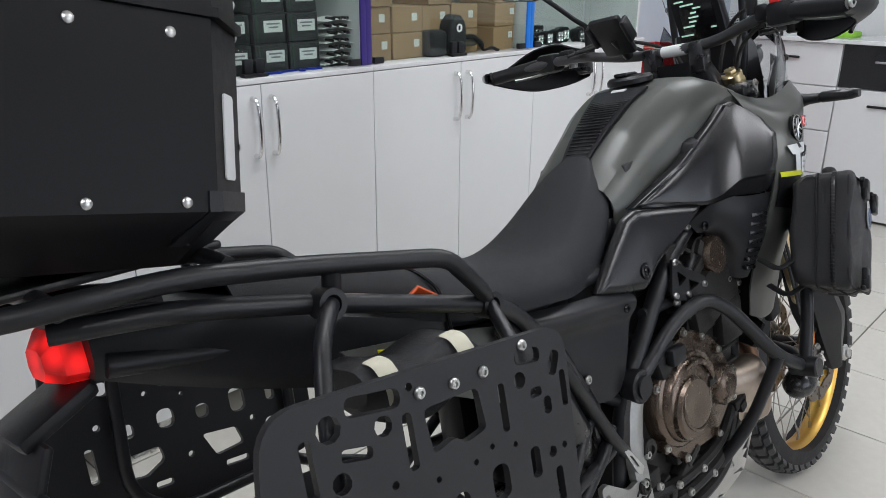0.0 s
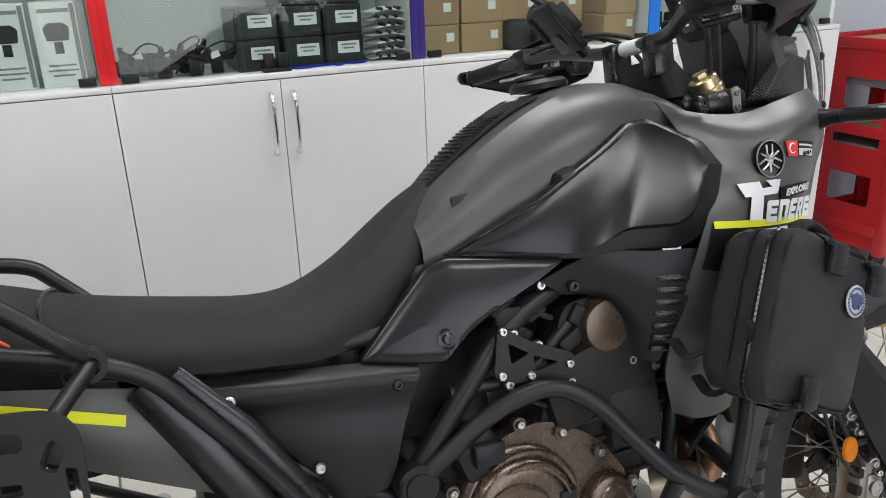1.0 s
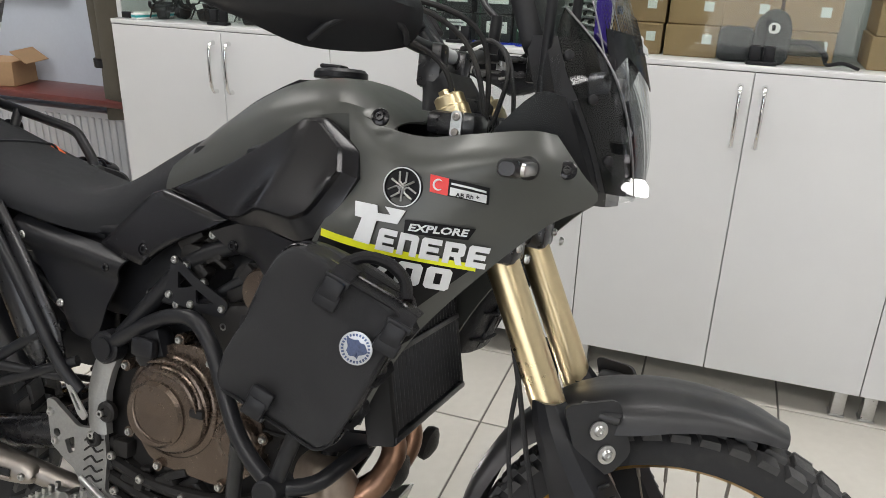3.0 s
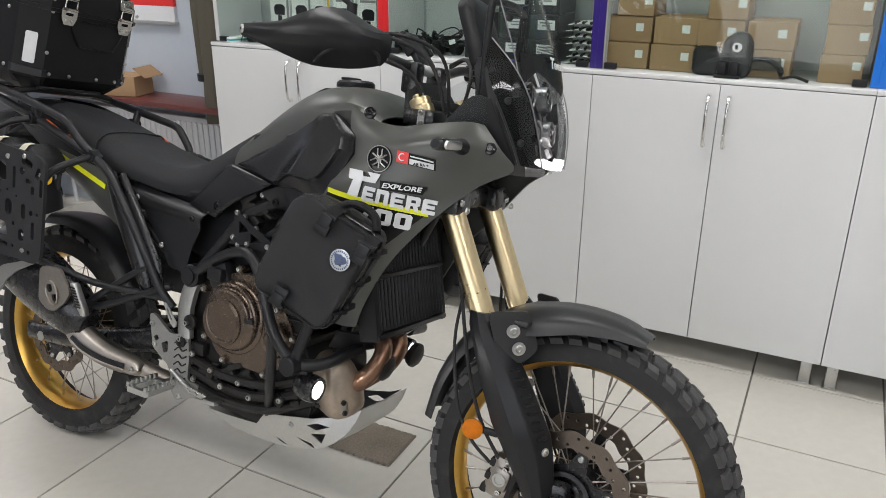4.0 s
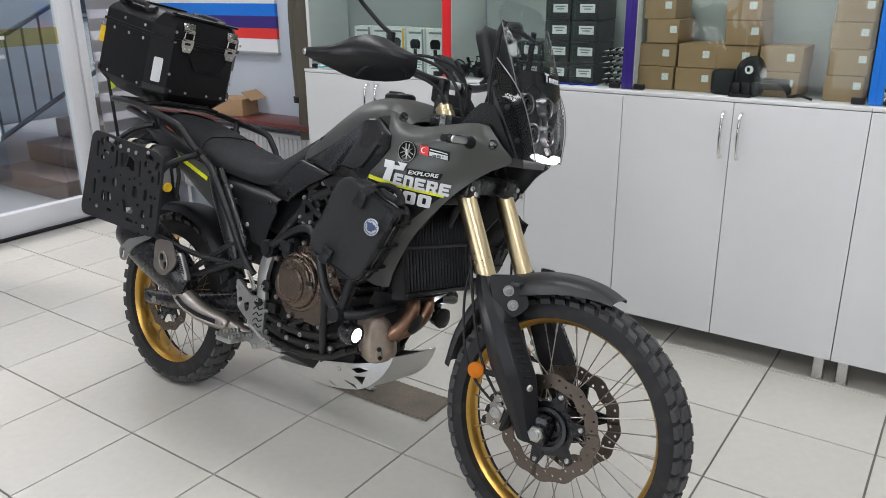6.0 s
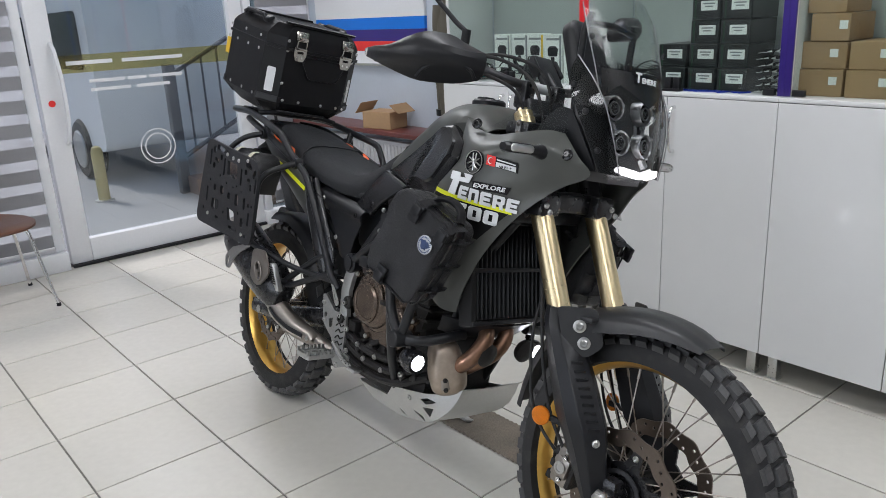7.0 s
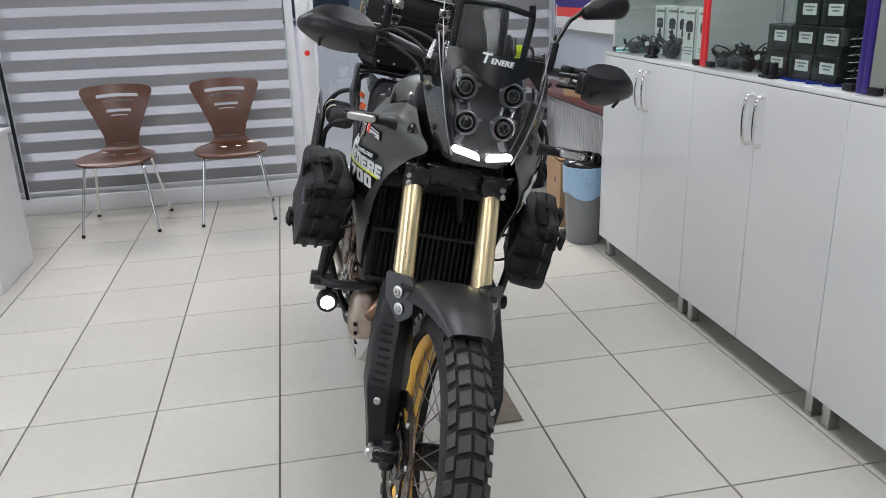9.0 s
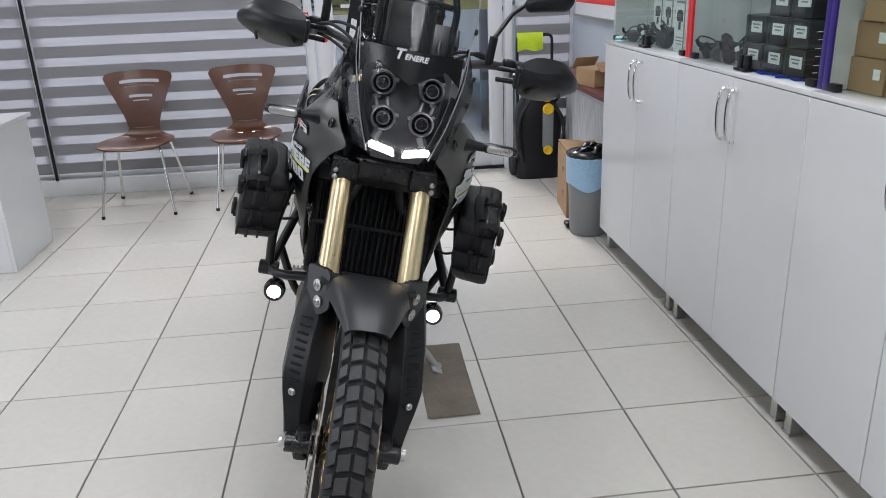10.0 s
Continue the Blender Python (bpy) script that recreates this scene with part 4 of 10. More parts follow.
for s in (-1, 1):
    bm = bmesh.new()
    fender_wing(bm, s)
    wg = part("mounting_wing", bm, M_FENDER, mudguard)
    for x, z in ((1.452, 0.738), (1.468, 0.700)):
        bm = bmesh.new()
        p = (x + 0.004, s * (0.1285 - (x - 1.452) * 0.75 - (z - 0.72) * 0.15), z)
        lathe(bm, [(0, 0.0155), (0.003, 0.0155), (0.0036, 0.012)], p, (0.6, s * 0.8, 0), 18)
        bolt(bm, (p[0] + 0.002, p[1] + s * 0.002, z), (0.6, s * 0.8, 0), 0.0095, 0.005)
        part("bolt", bm, M_STEEL, wg, "bright steel bolt with washer")

# front brakes
for s in (-1, 1):
    bm = bmesh.new()
    box(bm, (1.468, s * 0.092, 0.388), (0.062, 0.06, 0.105), 0.014, Matrix.Rotation(radians(14), 3, "Y"))
    box(bm, (1.472, s * 0.112, 0.388), (0.044, 0.035, 0.06), 0.012, Matrix.Rotation(radians(14), 3, "Y"))
    cal = part("brake_caliper", bm, M_DULL if s < 0 else M_ENGINE, bike, "grey cast brake caliper")
    for dz in (-0.028, 0.03):
        bm = bmesh.new()
        bolt(bm, (1.478 + dz * 0.2, s * 0.128, 0.388 + dz), (0, s, 0), 0.008, 0.006)
        part("caliper_bolt", bm, M_CHROME, cal)
    bm = bmesh.new()
    hose(bm, [(1.462, s * 0.115, 0.43), (1.415, s * 0.126, 0.50), (1.378, s * 0.128, 0.58), (1.350, s * 0.128, 0.67), (1.315, s * 0.120, 0.80), (1.26, s * 0.09, 0.95)], 0.0045)
    part("brake_hose", bm, M_RUBBER, cal)
    bm = bmesh.new()
    hose(bm, [(1.318, s * 0.11, 0.80), (1.318, s * 0.130, 0.70), (1.335, s * 0.138, 0.60), (1.358, s * 0.138, 0.52), (1.395, s * 0.130, 0.46), (1.44, s * 0.120, 0.42)], 0.004)
    part("sensor_cable", bm, M_RUBBER, cal)
    bm = bmesh.new()
    for dz in (-0.034, 0.0, 0.034):
        box(bm, (1.440 + dz * 0.25, s * 0.108, 0.388 + dz), (0.018, 0.026, 0.022), 0.005, Matrix.Rotation(radians(14), 3, "Y"))
    box(bm, (1.500, s * 0.100, 0.382), (0.014, 0.045, 0.09), 0.005, Matrix.Rotation(radians(14), 3, "Y"))
    part("caliper_bridge", bm, M_ENGINE, cal)
    bm = bmesh.new()
    lathe(bm, [(0, 0.016), (0.005, 0.016), (0.005, 0.011), (0.002, 0.010)], (1.472, s * 0.1285, 0.390), (0, s, 0), 20)
    part("piston_cap", bm, M_STEEL, cal)
    bm = bmesh.new()
    lathe(bm, [(0, 0.024), (0.006, 0.024), (0.009, 0.020)], (1.395, s * 0.138, 0.495), (0.25, s, 0), 24)
    refl = part("side_reflector", bm, M_AMBER, bike, "round amber side reflector")
    bm = bmesh.new()
    box(bm, (1.425, s * 0.128, 0.495), (0.06, 0.012, 0.016), 0.004)
    part("reflector_bracket", bm, M_BLACK, refl)

# frame and engine
def frame_tubes(bm):
    for s in (-1, 1):
        tube(bm, side([(1.16, 0.04, 1.10), (0.98, 0.13, 1.00), (0.70, 0.150, 0.89), (0.50, 0.140, 0.66), (0.46, 0.120, 0.45)], s), 0.017, 0.06)
        tube(bm, side([(1.18, 0.03, 1.02), (1.05, 0.10, 0.80), (0.98, 0.12, 0.52), (0.90, 0.11, 0.36)], s), 0.015, 0.05)
        tube(bm, side([(0.62, 0.110, 0.905), (0.30, 0.110, 0.90), (-0.10, 0.11, 0.985), (-0.36, 0.08, 1.03)], s), 0.014, 0.05)
        tube(bm, side([(0.50, 0.13, 0.66), (0.22, 0.13, 0.84), (0.02, 0.115, 0.95)], s), 0.013, 0.04)
        tube(bm, side([(0.97, 0.13, 0.985), (0.72, 0.150, 0.80), (0.60, 0.14, 0.80)], s), 0.011, 0.03)
    cyl(bm, (1.20, 0, 0.99), (1.125, 0, 1.21), 0.036, seg=20)


on_bike("main_frame", M_BLACK_FRAME, frame_tubes, "black tubular steel frame")


def crankcase(bm):
    o = fillet2([(0.46, 0.58), (0.44, 0.44), (0.52, 0.335), (0.86, 0.315), (0.94, 0.38), (0.92, 0.54), (0.86, 0.62), (0.66, 0.70), (0.55, 0.68)], 0.04)
    plate(bm, o, [], 0.26, lambda a, b, h: V((a, h - 0.13, b)))


engine = on_bike("engine", M_ENGINE, crankcase, "dark cast twin-cylinder engine")
on_bike("cylinder_block", M_ENGINE, lambda bm: plate(bm, fillet2([(0.70, 0.60), (0.90, 0.55), (0.985, 0.82), (0.93, 0.90), (0.80, 0.90)], 0.03), [], 0.30, lambda a, b, h: V((a, h - 0.15, b))), "", engine)
for k in range(5):
    on_bike("cooling_fin", M_ENGINE, lambda bm: box(bm, (0.835 + k * 0.012, 0, 0.60 + k * 0.035), (0.20, 0.315, 0.008), 0.003), "", engine)


CC = V((0.682, -0.13, 0.602))
cov = on_bike("engine_side_cover", M_BRONZE, lambda bm: plate(bm, fillet2([(0.60, 0.53), (0.64, 0.48), (0.80, 0.47), (0.875, 0.52), (0.885, 0.60), (0.83, 0.68), (0.74, 0.73), (0.66, 0.72), (0.60, 0.67)], 0.03), [], 0.03, lambda a, b, h: V((a, -0.13 - h, b))), "bronze-coloured engine side cover", engine)
on_bike("clutch_cover", M_BRONZE, lambda bm: lathe(bm, [(0.0, 0.104), (0.028, 0.103), (0.034, 0.098), (0.036, 0.090), (0.048, 0.086), (0.054, 0.078), (0.056, 0.060), (0.056, 0.02)], CC, (0, -1, 0), 48), "bronze-coloured round clutch cover", engine)
on_bike("cover_boss", M_BRONZE, lambda bm: lathe(bm, [(0.040, 0.066), (0.060, 0.064), (0.066, 0.058), (0.067, 0.030), (0.064, 0.010)], CC + V((-0.016, 0, -0.012)), (0, -1, 0), 40), "", engine)
on_bike("water_pump_cover", M_BRONZE, lambda bm: lathe(bm, [(0, 0.046), (0.03, 0.045), (0.036, 0.040), (0.038, 0.028), (0.042, 0.024)], (0.835, -0.145, 0.575), (0, -1, 0), 32), "", engine)
for rad, d, w, a0, a1 in ((0.092, -0.050, 0.007, -5, 120), (0.076, -0.060, 0.006, 10, 110), (0.060, -0.066, 0.004, 150, 300)):
    arc = [CC + V((rad * math.cos(radians(a0 + (a1 - a0) * k / 14)), d, rad * math.sin(radians(a0 + (a1 - a0) * k / 14)))) for k in range(15)]
    on_bike("cover_rib", M_BRONZE, lambda bm: sweep(bm, arc, [w * min(1.0, 0.25 + 0.25 * min(k, 14 - k)) for k in range(15)], 8), "", engine)
on_bike("cover_notch", M_ENGINE, lambda bm: box(bm, CC + V((0.074, -0.054, 0.010)), (0.030, 0.012, 0.016), 0.003), "", engine)
for x, z in ((0.575, 0.66), (0.62, 0.715), (0.695, 0.735), (0.765, 0.705), (0.83, 0.655), (0.885, 0.59), (0.875, 0.53), (0.80, 0.475), (0.66, 0.48), (0.59, 0.53)):
    on_bike("boss", M_BRONZE, lambda bm: cyl(bm, (x, -0.135, z), (x, -0.168, z), 0.011, seg=12), "", engine)
    on_bike("cover_bolt", M_STEEL, lambda bm: bolt(bm, (x, -0.168, z), (0, -1, 0), 0.0075, 0.006), "", engine)
on_bike("starter_cover", M_BLACK, lambda bm: (box(bm, (0.625, -0.150, 0.705), (0.075, 0.05, 0.075), 0.018, Matrix.Rotation(radians(-20), 3, "Y")), box(bm, (0.632, -0.185, 0.712), (0.05, 0.02, 0.035), 0.006)), "black plastic engine guard", engine)
on_bike("head_cover", M_ENGINE, lambda bm: (box(bm, (0.845, -0.135, 0.775), (0.20, 0.075, 0.115), 0.015, Matrix.Rotation(radians(-14), 3, "Y")), box(bm, (0.90, -0.15, 0.70), (0.10, 0.05, 0.10), 0.012)), "", engine)
on_bike("air_box", M_BLACK, lambda bm: (box(bm, (0.74, 0, 0.88), (0.20, 0.17, 0.17), 0.03), box(bm, (0.62, 0, 0.72), (0.14, 0.20, 0.16), 0.03)), "black air box inside the frame")
on_bike("cylinder_plug", M_BRONZE, lambda bm: lathe(bm, [(0, 0.047), (0.02, 0.045), (0.028, 0.040), (0.030, 0.02)], (0.865, -0.145, 0.855), (0, -1, 0), 28), "", engine)


r = random.Random(4)
for k in range(42):
    low = k < 26
    p = V((r.uniform(0.50, 0.98), -0.13 - r.uniform(0, 0.02), r.uniform(0.415, 0.50))) if low else V((r.uniform(0.68, 0.90), -0.145, r.uniform(0.76, 0.93)))
    size, tilt = (r.uniform(0.02, 0.06), 0.03, r.uniform(0.01, 0.035)), r.uniform(-0.7, 0.7)
    on_bike("casting_lug", M_ENGINE, lambda bm: box(bm, p, size, 0.005, Matrix.Rotation(tilt, 3, "Y")), "", engine)
for k in range(3):
    z = 0.452 - 0.034 * k
    on_bike("oil_line", M_ENGINE, lambda bm: hose(bm, [(0.50, -0.14, z), (0.66, -0.155, z - 0.02), (0.82, -0.155, z - 0.005), (0.95, -0.13, z + 0.05)], 0.0125), "", engine)

for x, z in ((0.755, 0.94), (0.74, 0.85), (0.79, 0.78), (0.70, 0.875), (0.95, 0.77), (0.905, 0.79), (0.685, 0.80), (0.52, 0.55), (0.50, 0.50), (0.56, 0.40), (0.66, 0.405), (0.76, 0.40), (0.86, 0.42), (0.93, 0.46), (0.62, 0.44), (0.72, 0.43), (0.55, 0.47)):
    on_bike("fastener", M_STEEL, lambda bm: bolt(bm, (x, -0.165, z), (0, -1, 0), 0.009, 0.008), "", engine)
on_bike("engine_bracket", M_BLACK_FRAME, lambda bm: plate(bm, fillet2([(0.675, 0.895), (0.725, 0.86), (0.80, 0.825), (0.79, 0.795), (0.70, 0.80), (0.66, 0.815)], 0.012), [fillet2([(0.688, 0.865), (0.722, 0.842), (0.690, 0.832)], 0.004, 2), fillet2([(0.728, 0.838), (0.770, 0.818), (0.730, 0.812)], 0.004, 2)], 0.006, lambda a, b, h: V((a, -0.168 - h, b))))
for x, z in ((0.681, 0.884), (0.787, 0.812), (0.672, 0.818), (0.720, 0.808)):
    on_bike("bracket_bolt", M_STEEL, lambda bm: bolt(bm, (x, -0.174, z), (0, -1, 0), 0.0075, 0.006), "", engine)

# radiator
RROT = Matrix.Rotation(radians(-12), 3, "Y")
rad_ob = on_bike("radiator", M_RAD, lambda bm: box(bm, (1.078, 0, 0.785), (0.035, 0.34, 0.29), 0.01, RROT), "black finned radiator behind the fork")
LOUVRE = RROT @ Matrix.Rotation(radians(20), 3, "Z")
for k in range(20):
    on_bike("radiator_louvre", M_BLACK_FRAME, lambda bm: [box(bm, V((1.104, -0.154 + k * 0.0163, 0.785)) + RROT @ V((0, 0, dz)), (0.016, 0.0035, h), 0.001, LOUVRE) for dz, h in ((0.072, 0.118), (-0.060, 0.130))], "", rad_ob)
on_bike("guard_rail", M_BLACK_FRAME, lambda bm: [box(bm, V((1.106, 0, 0.785)) + RROT @ V((0.002, 0, dz)), (0.014, 0.345, 0.012), 0.003, RROT) for dz in (-0.135, 0.008, 0.138)], "", rad_ob)
both("radiator_side_tank", M_RAD, lambda bm, s: box(bm, (1.085, s * 0.166, 0.785), (0.055, 0.022, 0.30), 0.008, RROT), "", rad_ob)
on_bike("radiator_shell", M_BLACK, lambda bm: skin(bm, [[(1.03, -0.185, 0.65), (1.105, -0.12, 0.64), (1.125, 0, 0.635), (1.105, 0.12, 0.64), (1.03, 0.185, 0.65)], [(1.0, -0.17, 0.60), (1.05, -0.11, 0.59), (1.07, 0, 0.585), (1.05, 0.11, 0.59), (1.0, 0.17, 0.60)]], 0.006, 3, 2))
on_bike("horn_bracket", M_BLACK, lambda bm: box(bm, (1.13, 0, 0.955), (0.05, 0.36, 0.05), 0.012))
both("horn", M_ENGINE, lambda bm, s: lathe(bm, [(0, 0.030), (0.008, 0.034), (0.018, 0.034), (0.024, 0.026), (0.03, 0.010)], (1.10, s * 0.075, 0.555), (1, 0, -0.2), 24))

# exhaust
def headers(bm):
    for y in (-0.055, 0.02):
        hose(bm, [(0.97, y, 0.68), (1.05, y, 0.65), (1.10, y - 0.02, 0.60), (1.095, y - 0.05, 0.55), (1.06, y * 0.6 - 0.085, 0.51), (0.98, y * 0.4 - 0.09, 0.455), (0.86, -0.08, 0.40)], 0.023, 14)


on_bike("exhaust_header", M_HEADER, headers, "heat-tinted exhaust header pipes")
CAT = Matrix.Translation((1.02, -0.135, 0.495)) @ V((0.82, -0.55, 0.10)).to_track_quat("X", "Z").to_matrix().to_4x4() @ Matrix.Rotation(radians(16), 4, "X")


def catalyst_shield(bm):
    o = [(0.0, 0.086), (0.026, 0.078), (0.044, 0.055), (0.052, 0.02), (0.056, -0.03), (0.050, -0.066), (0.030, -0.080), (0.0, -0.084), (-0.030, -0.080), (-0.050, -0.066), (-0.054, -0.03), (-0.048, 0.02), (-0.040, 0.055), (-0.024, 0.078)]
    o = fillet2(o, 0.01, 2)
    loft(bm, [[CAT @ V((x, p * k, q * k)) for p, q in o] for x, k in ((-0.06, 0.98), (0.0, 1.0), (0.018, 0.96), (0.030, 0.85), (0.037, 0.6), (0.040, 0.2))])


cat_ob = on_bike("catalyst_shield", M_SHIELD_STEEL, catalyst_shield, "dull heat-tinted steel catalyst shield", None, 55)
slot = [CAT @ V((0.037, -0.012, -0.030)), CAT @ V((0.034, -0.014, -0.058))]
on_bike("shield_slot", M_DULL, lambda bm: sweep(bm, slot, 0.0125, 14, flat=0.3, up=CAT.to_3x3() @ V((1, 0, 0))), "pressed slot", cat_ob)
for q in slot:
    on_bike("shield_bolt", M_ENGINE, lambda bm: bolt(bm, q + CAT.to_3x3() @ V((0.004, 0, 0)), CAT.to_3x3() @ V((1, 0, 0)), 0.007, 0.004), "dark sunk bolt", cat_ob)


def link_pipe(bm):
    sweep(bm, spline([(0.62, -0.10, 0.34), (0.45, -0.12, 0.345), (0.32, -0.150, 0.375), (0.21, -0.178, 0.410), (0.14, -0.200, 0.46), (0.10, -0.205, 0.50)], 6), 0.024, 16)


pipe = on_bike("link_pipe", M_DULL, link_pipe, "steel exhaust link pipe")


def pipe_guard(bm):
    top = [(0.110, 0.462), (0.133, 0.474), (0.156, 0.472), (0.204, 0.443), (0.256, 0.420), (0.325, 0.405), (0.350, 0.393), (0.358, 0.380)]
    low = [(0.108, 0.444), (0.119, 0.421), (0.142, 0.392), (0.208, 0.361), (0.270, 0.348), (0.325, 0.346), (0.348, 0.352), (0.357, 0.365)]
    grid = []
    for (xa, za), (xb, zb) in zip(top, low):
        row = []
        for q in (0, 0.15, 0.5, 0.85, 1):
            x, z = xa + (xb - xa) * q, za + (zb - za) * q
            row.append((x, guard_y(x) + 0.022 - 0.026 * math.sin(math.pi * q) ** 0.5, z))
        grid.append(row)
    skin(bm, grid, 0.004, 2, 4, into=(0.25, 0, 0.42))


def guard_y(x):
    return -0.239 + (x - 0.117) * 0.26


guard = on_bike("pipe_guard", M_DULL, pipe_guard, "slotted brushed steel heat guard", pipe, 60)
SLOT = [(x, guard_y(x) - 0.0055, z) for x, z in ((0.144, 0.435), (0.179, 0.410), (0.241, 0.389), (0.315, 0.379))]
on_bike("slot", M_BLACK, lambda bm: sweep(bm, spline(SLOT, 4), 0.0085, 8, flat=0.3, up=(0, 1, 0)), "dark slot in the heat guard", guard)
on_bike("slot_lip", M_DULL, lambda bm: sweep(bm, spline([(x, y + 0.0006, z - 0.0115) for x, y, z in SLOT], 4), 0.003, 6), "", guard)
for x, z in ((0.338, 0.374), (0.124, 0.452)):
    on_bike("guard_bolt", M_STEEL, lambda bm: bolt(bm, (x, guard_y(x) - 0.003, z), (0, -1, 0), 0.008, 0.006), "", guard)
on_bike("link_clamp", M_STEEL, lambda bm: lathe(bm, [(0, 0.027), (0.004, 0.031), (0.03, 0.031), (0.034, 0.027)], (0.50, -0.115, 0.358), (-1, -0.12, 0.10), 24), "steel pipe clamp", pipe)


def muffler(bm):
    rings = []
    for t, ry, rz in ((0, 0.030, 0.040), (0.03, 0.056, 0.070), (0.10, 0.066, 0.086), (0.22, 0.068, 0.098), (0.36, 0.066, 0.098), (0.42, 0.060, 0.086), (0.44, 0.042, 0.064)):
        c = V((0.175 - t * 0.90, -0.202 - t * 0.03, 0.474 + t * 0.40))
        ax = V((-0.90, 0, 0.42)).normalized()
        up = V((0.42, 0, 0.90)).normalized()
        rings.append([c + V((0, 1, 0)) * ry * math.cos(a) + up * rz * math.sin(a) for a in [2 * math.pi * k / 28 for k in range(28)]])
    loft(bm, rings)


muf = on_bike("muffler", M_BLACK_SATIN, muffler, "satin black oval silencer")
shield_ob = on_bike("muffler_shield", M_DULL, lambda bm: plate(bm, fillet2([(0.055, 0.625), (0.070, 0.640), (0.135, 0.642), (0.176, 0.578), (0.160, 0.548), (0.118, 0.512), (0.090, 0.512), (0.054, 0.535)], 0.014, 4), [round_rect(0.020, 0.024, 0.009, 4, 0.096, 0.578, 20), round_rect(0.020, 0.024, 0.009, 4, 0.118, 0.552, 20)], 0.007, lambda a, b, h: V((a, -0.274 - h + 0.08 * (a - 0.06), b))), "brushed steel silencer shield with two holes", muf)
on_bike("shield_backing", M_BLACK, lambda bm: box(bm, (0.105, -0.262, 0.570), (0.06, 0.012, 0.07), 0.004), "", shield_ob)
on_bike("shield_lip", M_DULL, lambda bm: sweep(bm, [V((0.107 + 0.034 * math.cos(a) * 0.6 - 0.024 * math.sin(a) * 0.55, -0.279, 0.565 + 0.034 * math.sin(a) * 0.95 + 0.010 * math.cos(a))) for a in [2 * math.pi * k / 20 for k in range(21)]], 0.0025, 6), "", shield_ob)
on_bike("muffler_hanger", M_CAST, lambda bm: plate(bm, fillet2([(-0.159, 0.522), (-0.169, 0.563), (-0.114, 0.607), (-0.002, 0.641), (0.028, 0.636), (-0.048, 0.600), (-0.095, 0.566), (-0.128, 0.520)], 0.010), [round_rect(0.014, 0.040, 0.006, 3, -0.142, 0.548, -12)], 0.005, lambda a, b, h: V((a, -0.276 - h, b))), "grey slotted silencer bracket", muf)
on_bike("muffler_end_cap", M_ALU, lambda bm: lathe(bm, [(0, 0.05), (0.02, 0.052), (0.03, 0.045), (0.03, 0.03), (0.01, 0.028)], (-0.212, -0.215, 0.659), (-0.90, 0, 0.42), 28), "", muf)

# swing arm, chain, shock
def swing_arm(bm):
    for s in (-1, 1):
        sweep(bm, side([(0.50, 0.085, 0.47), (0.40, 0.105, 0.465), (0.22, 0.115, 0.42), (-0.02, 0.115, 0.37), (-0.20, 0.112, 0.352)], s), [0.030, 0.032, 0.030, 0.026, 0.022], 12, flat=1.25)
        box(bm, (-0.165, s * 0.112, 0.354), (0.12, 0.02, 0.055), 0.008)
    box(bm, (0.36, 0, 0.46), (0.07, 0.22, 0.06), 0.015)


on_bike("swing_arm", M_BLACK_SATIN, swing_arm, "black box-section swing arm")
on_bike("rear_axle", M_STEEL, lambda bm: (cyl(bm, (-0.134, -0.135, 0.352), (-0.134, 0.135, 0.352), 0.011, seg=16), cyl(bm, (-0.134, -0.137, 0.352), (-0.134, -0.122, 0.352), 0.017, seg=6)))
on_bike("rear_caliper", M_STEEL, lambda bm: (box(bm, (-0.046, -0.085, 0.415), (0.075, 0.045, 0.045), 0.01, Matrix.Rotation(radians(-30), 3, "Y")), box(bm, (-0.096, -0.105, 0.392), (0.09, 0.008, 0.05), 0.004, Matrix.Rotation(radians(-30), 3, "Y"))), "small grey rear brake caliper")
on_bike("chain", M_ENGINE, lambda bm: (sweep(bm, [(0.46, 0.098, 0.50), (-0.134, 0.098, 0.442)], 0.008, 6), sweep(bm, [(0.46, 0.098, 0.42), (-0.134, 0.098, 0.262)], 0.008, 6), lathe(bm, [(0, 0.09), (0.008, 0.09)], (-0.134, 0.094, 0.352), (0, 1, 0), 40)))


def shock(bm):
    cyl(bm, (0.40, 0, 0.42), (0.36, 0, 0.78), 0.018)
    pts = [V((0.395, 0, 0.47)).lerp(V((0.365, 0, 0.72)), k / 120) + V((0.036 * math.cos(k * 0.36), 0.036 * math.sin(k * 0.36), 0)) for k in range(121)]
    sweep(bm, pts, 0.006, 6)


on_bike("shock_absorber", M_BLACK_SATIN, shock)


def rear_hugger(bm):
    grid = []
    for a in range(30, 103, 18):
        r = 0.385
        grid.append([(-0.134 + r * math.cos(radians(a)) * k, y, 0.357 + r * math.sin(radians(a)) * k) for y, k in ((-0.085, 0.93), (-0.055, 1.0), (0, 1.01), (0.055, 1.0), (0.085, 0.93))])
    skin(bm, grid, 0.003, 3, 3, into=(-0.134, 0, 0.352))


on_bike("rear_hugger", M_BLACK, rear_hugger, "black rear wheel hugger")

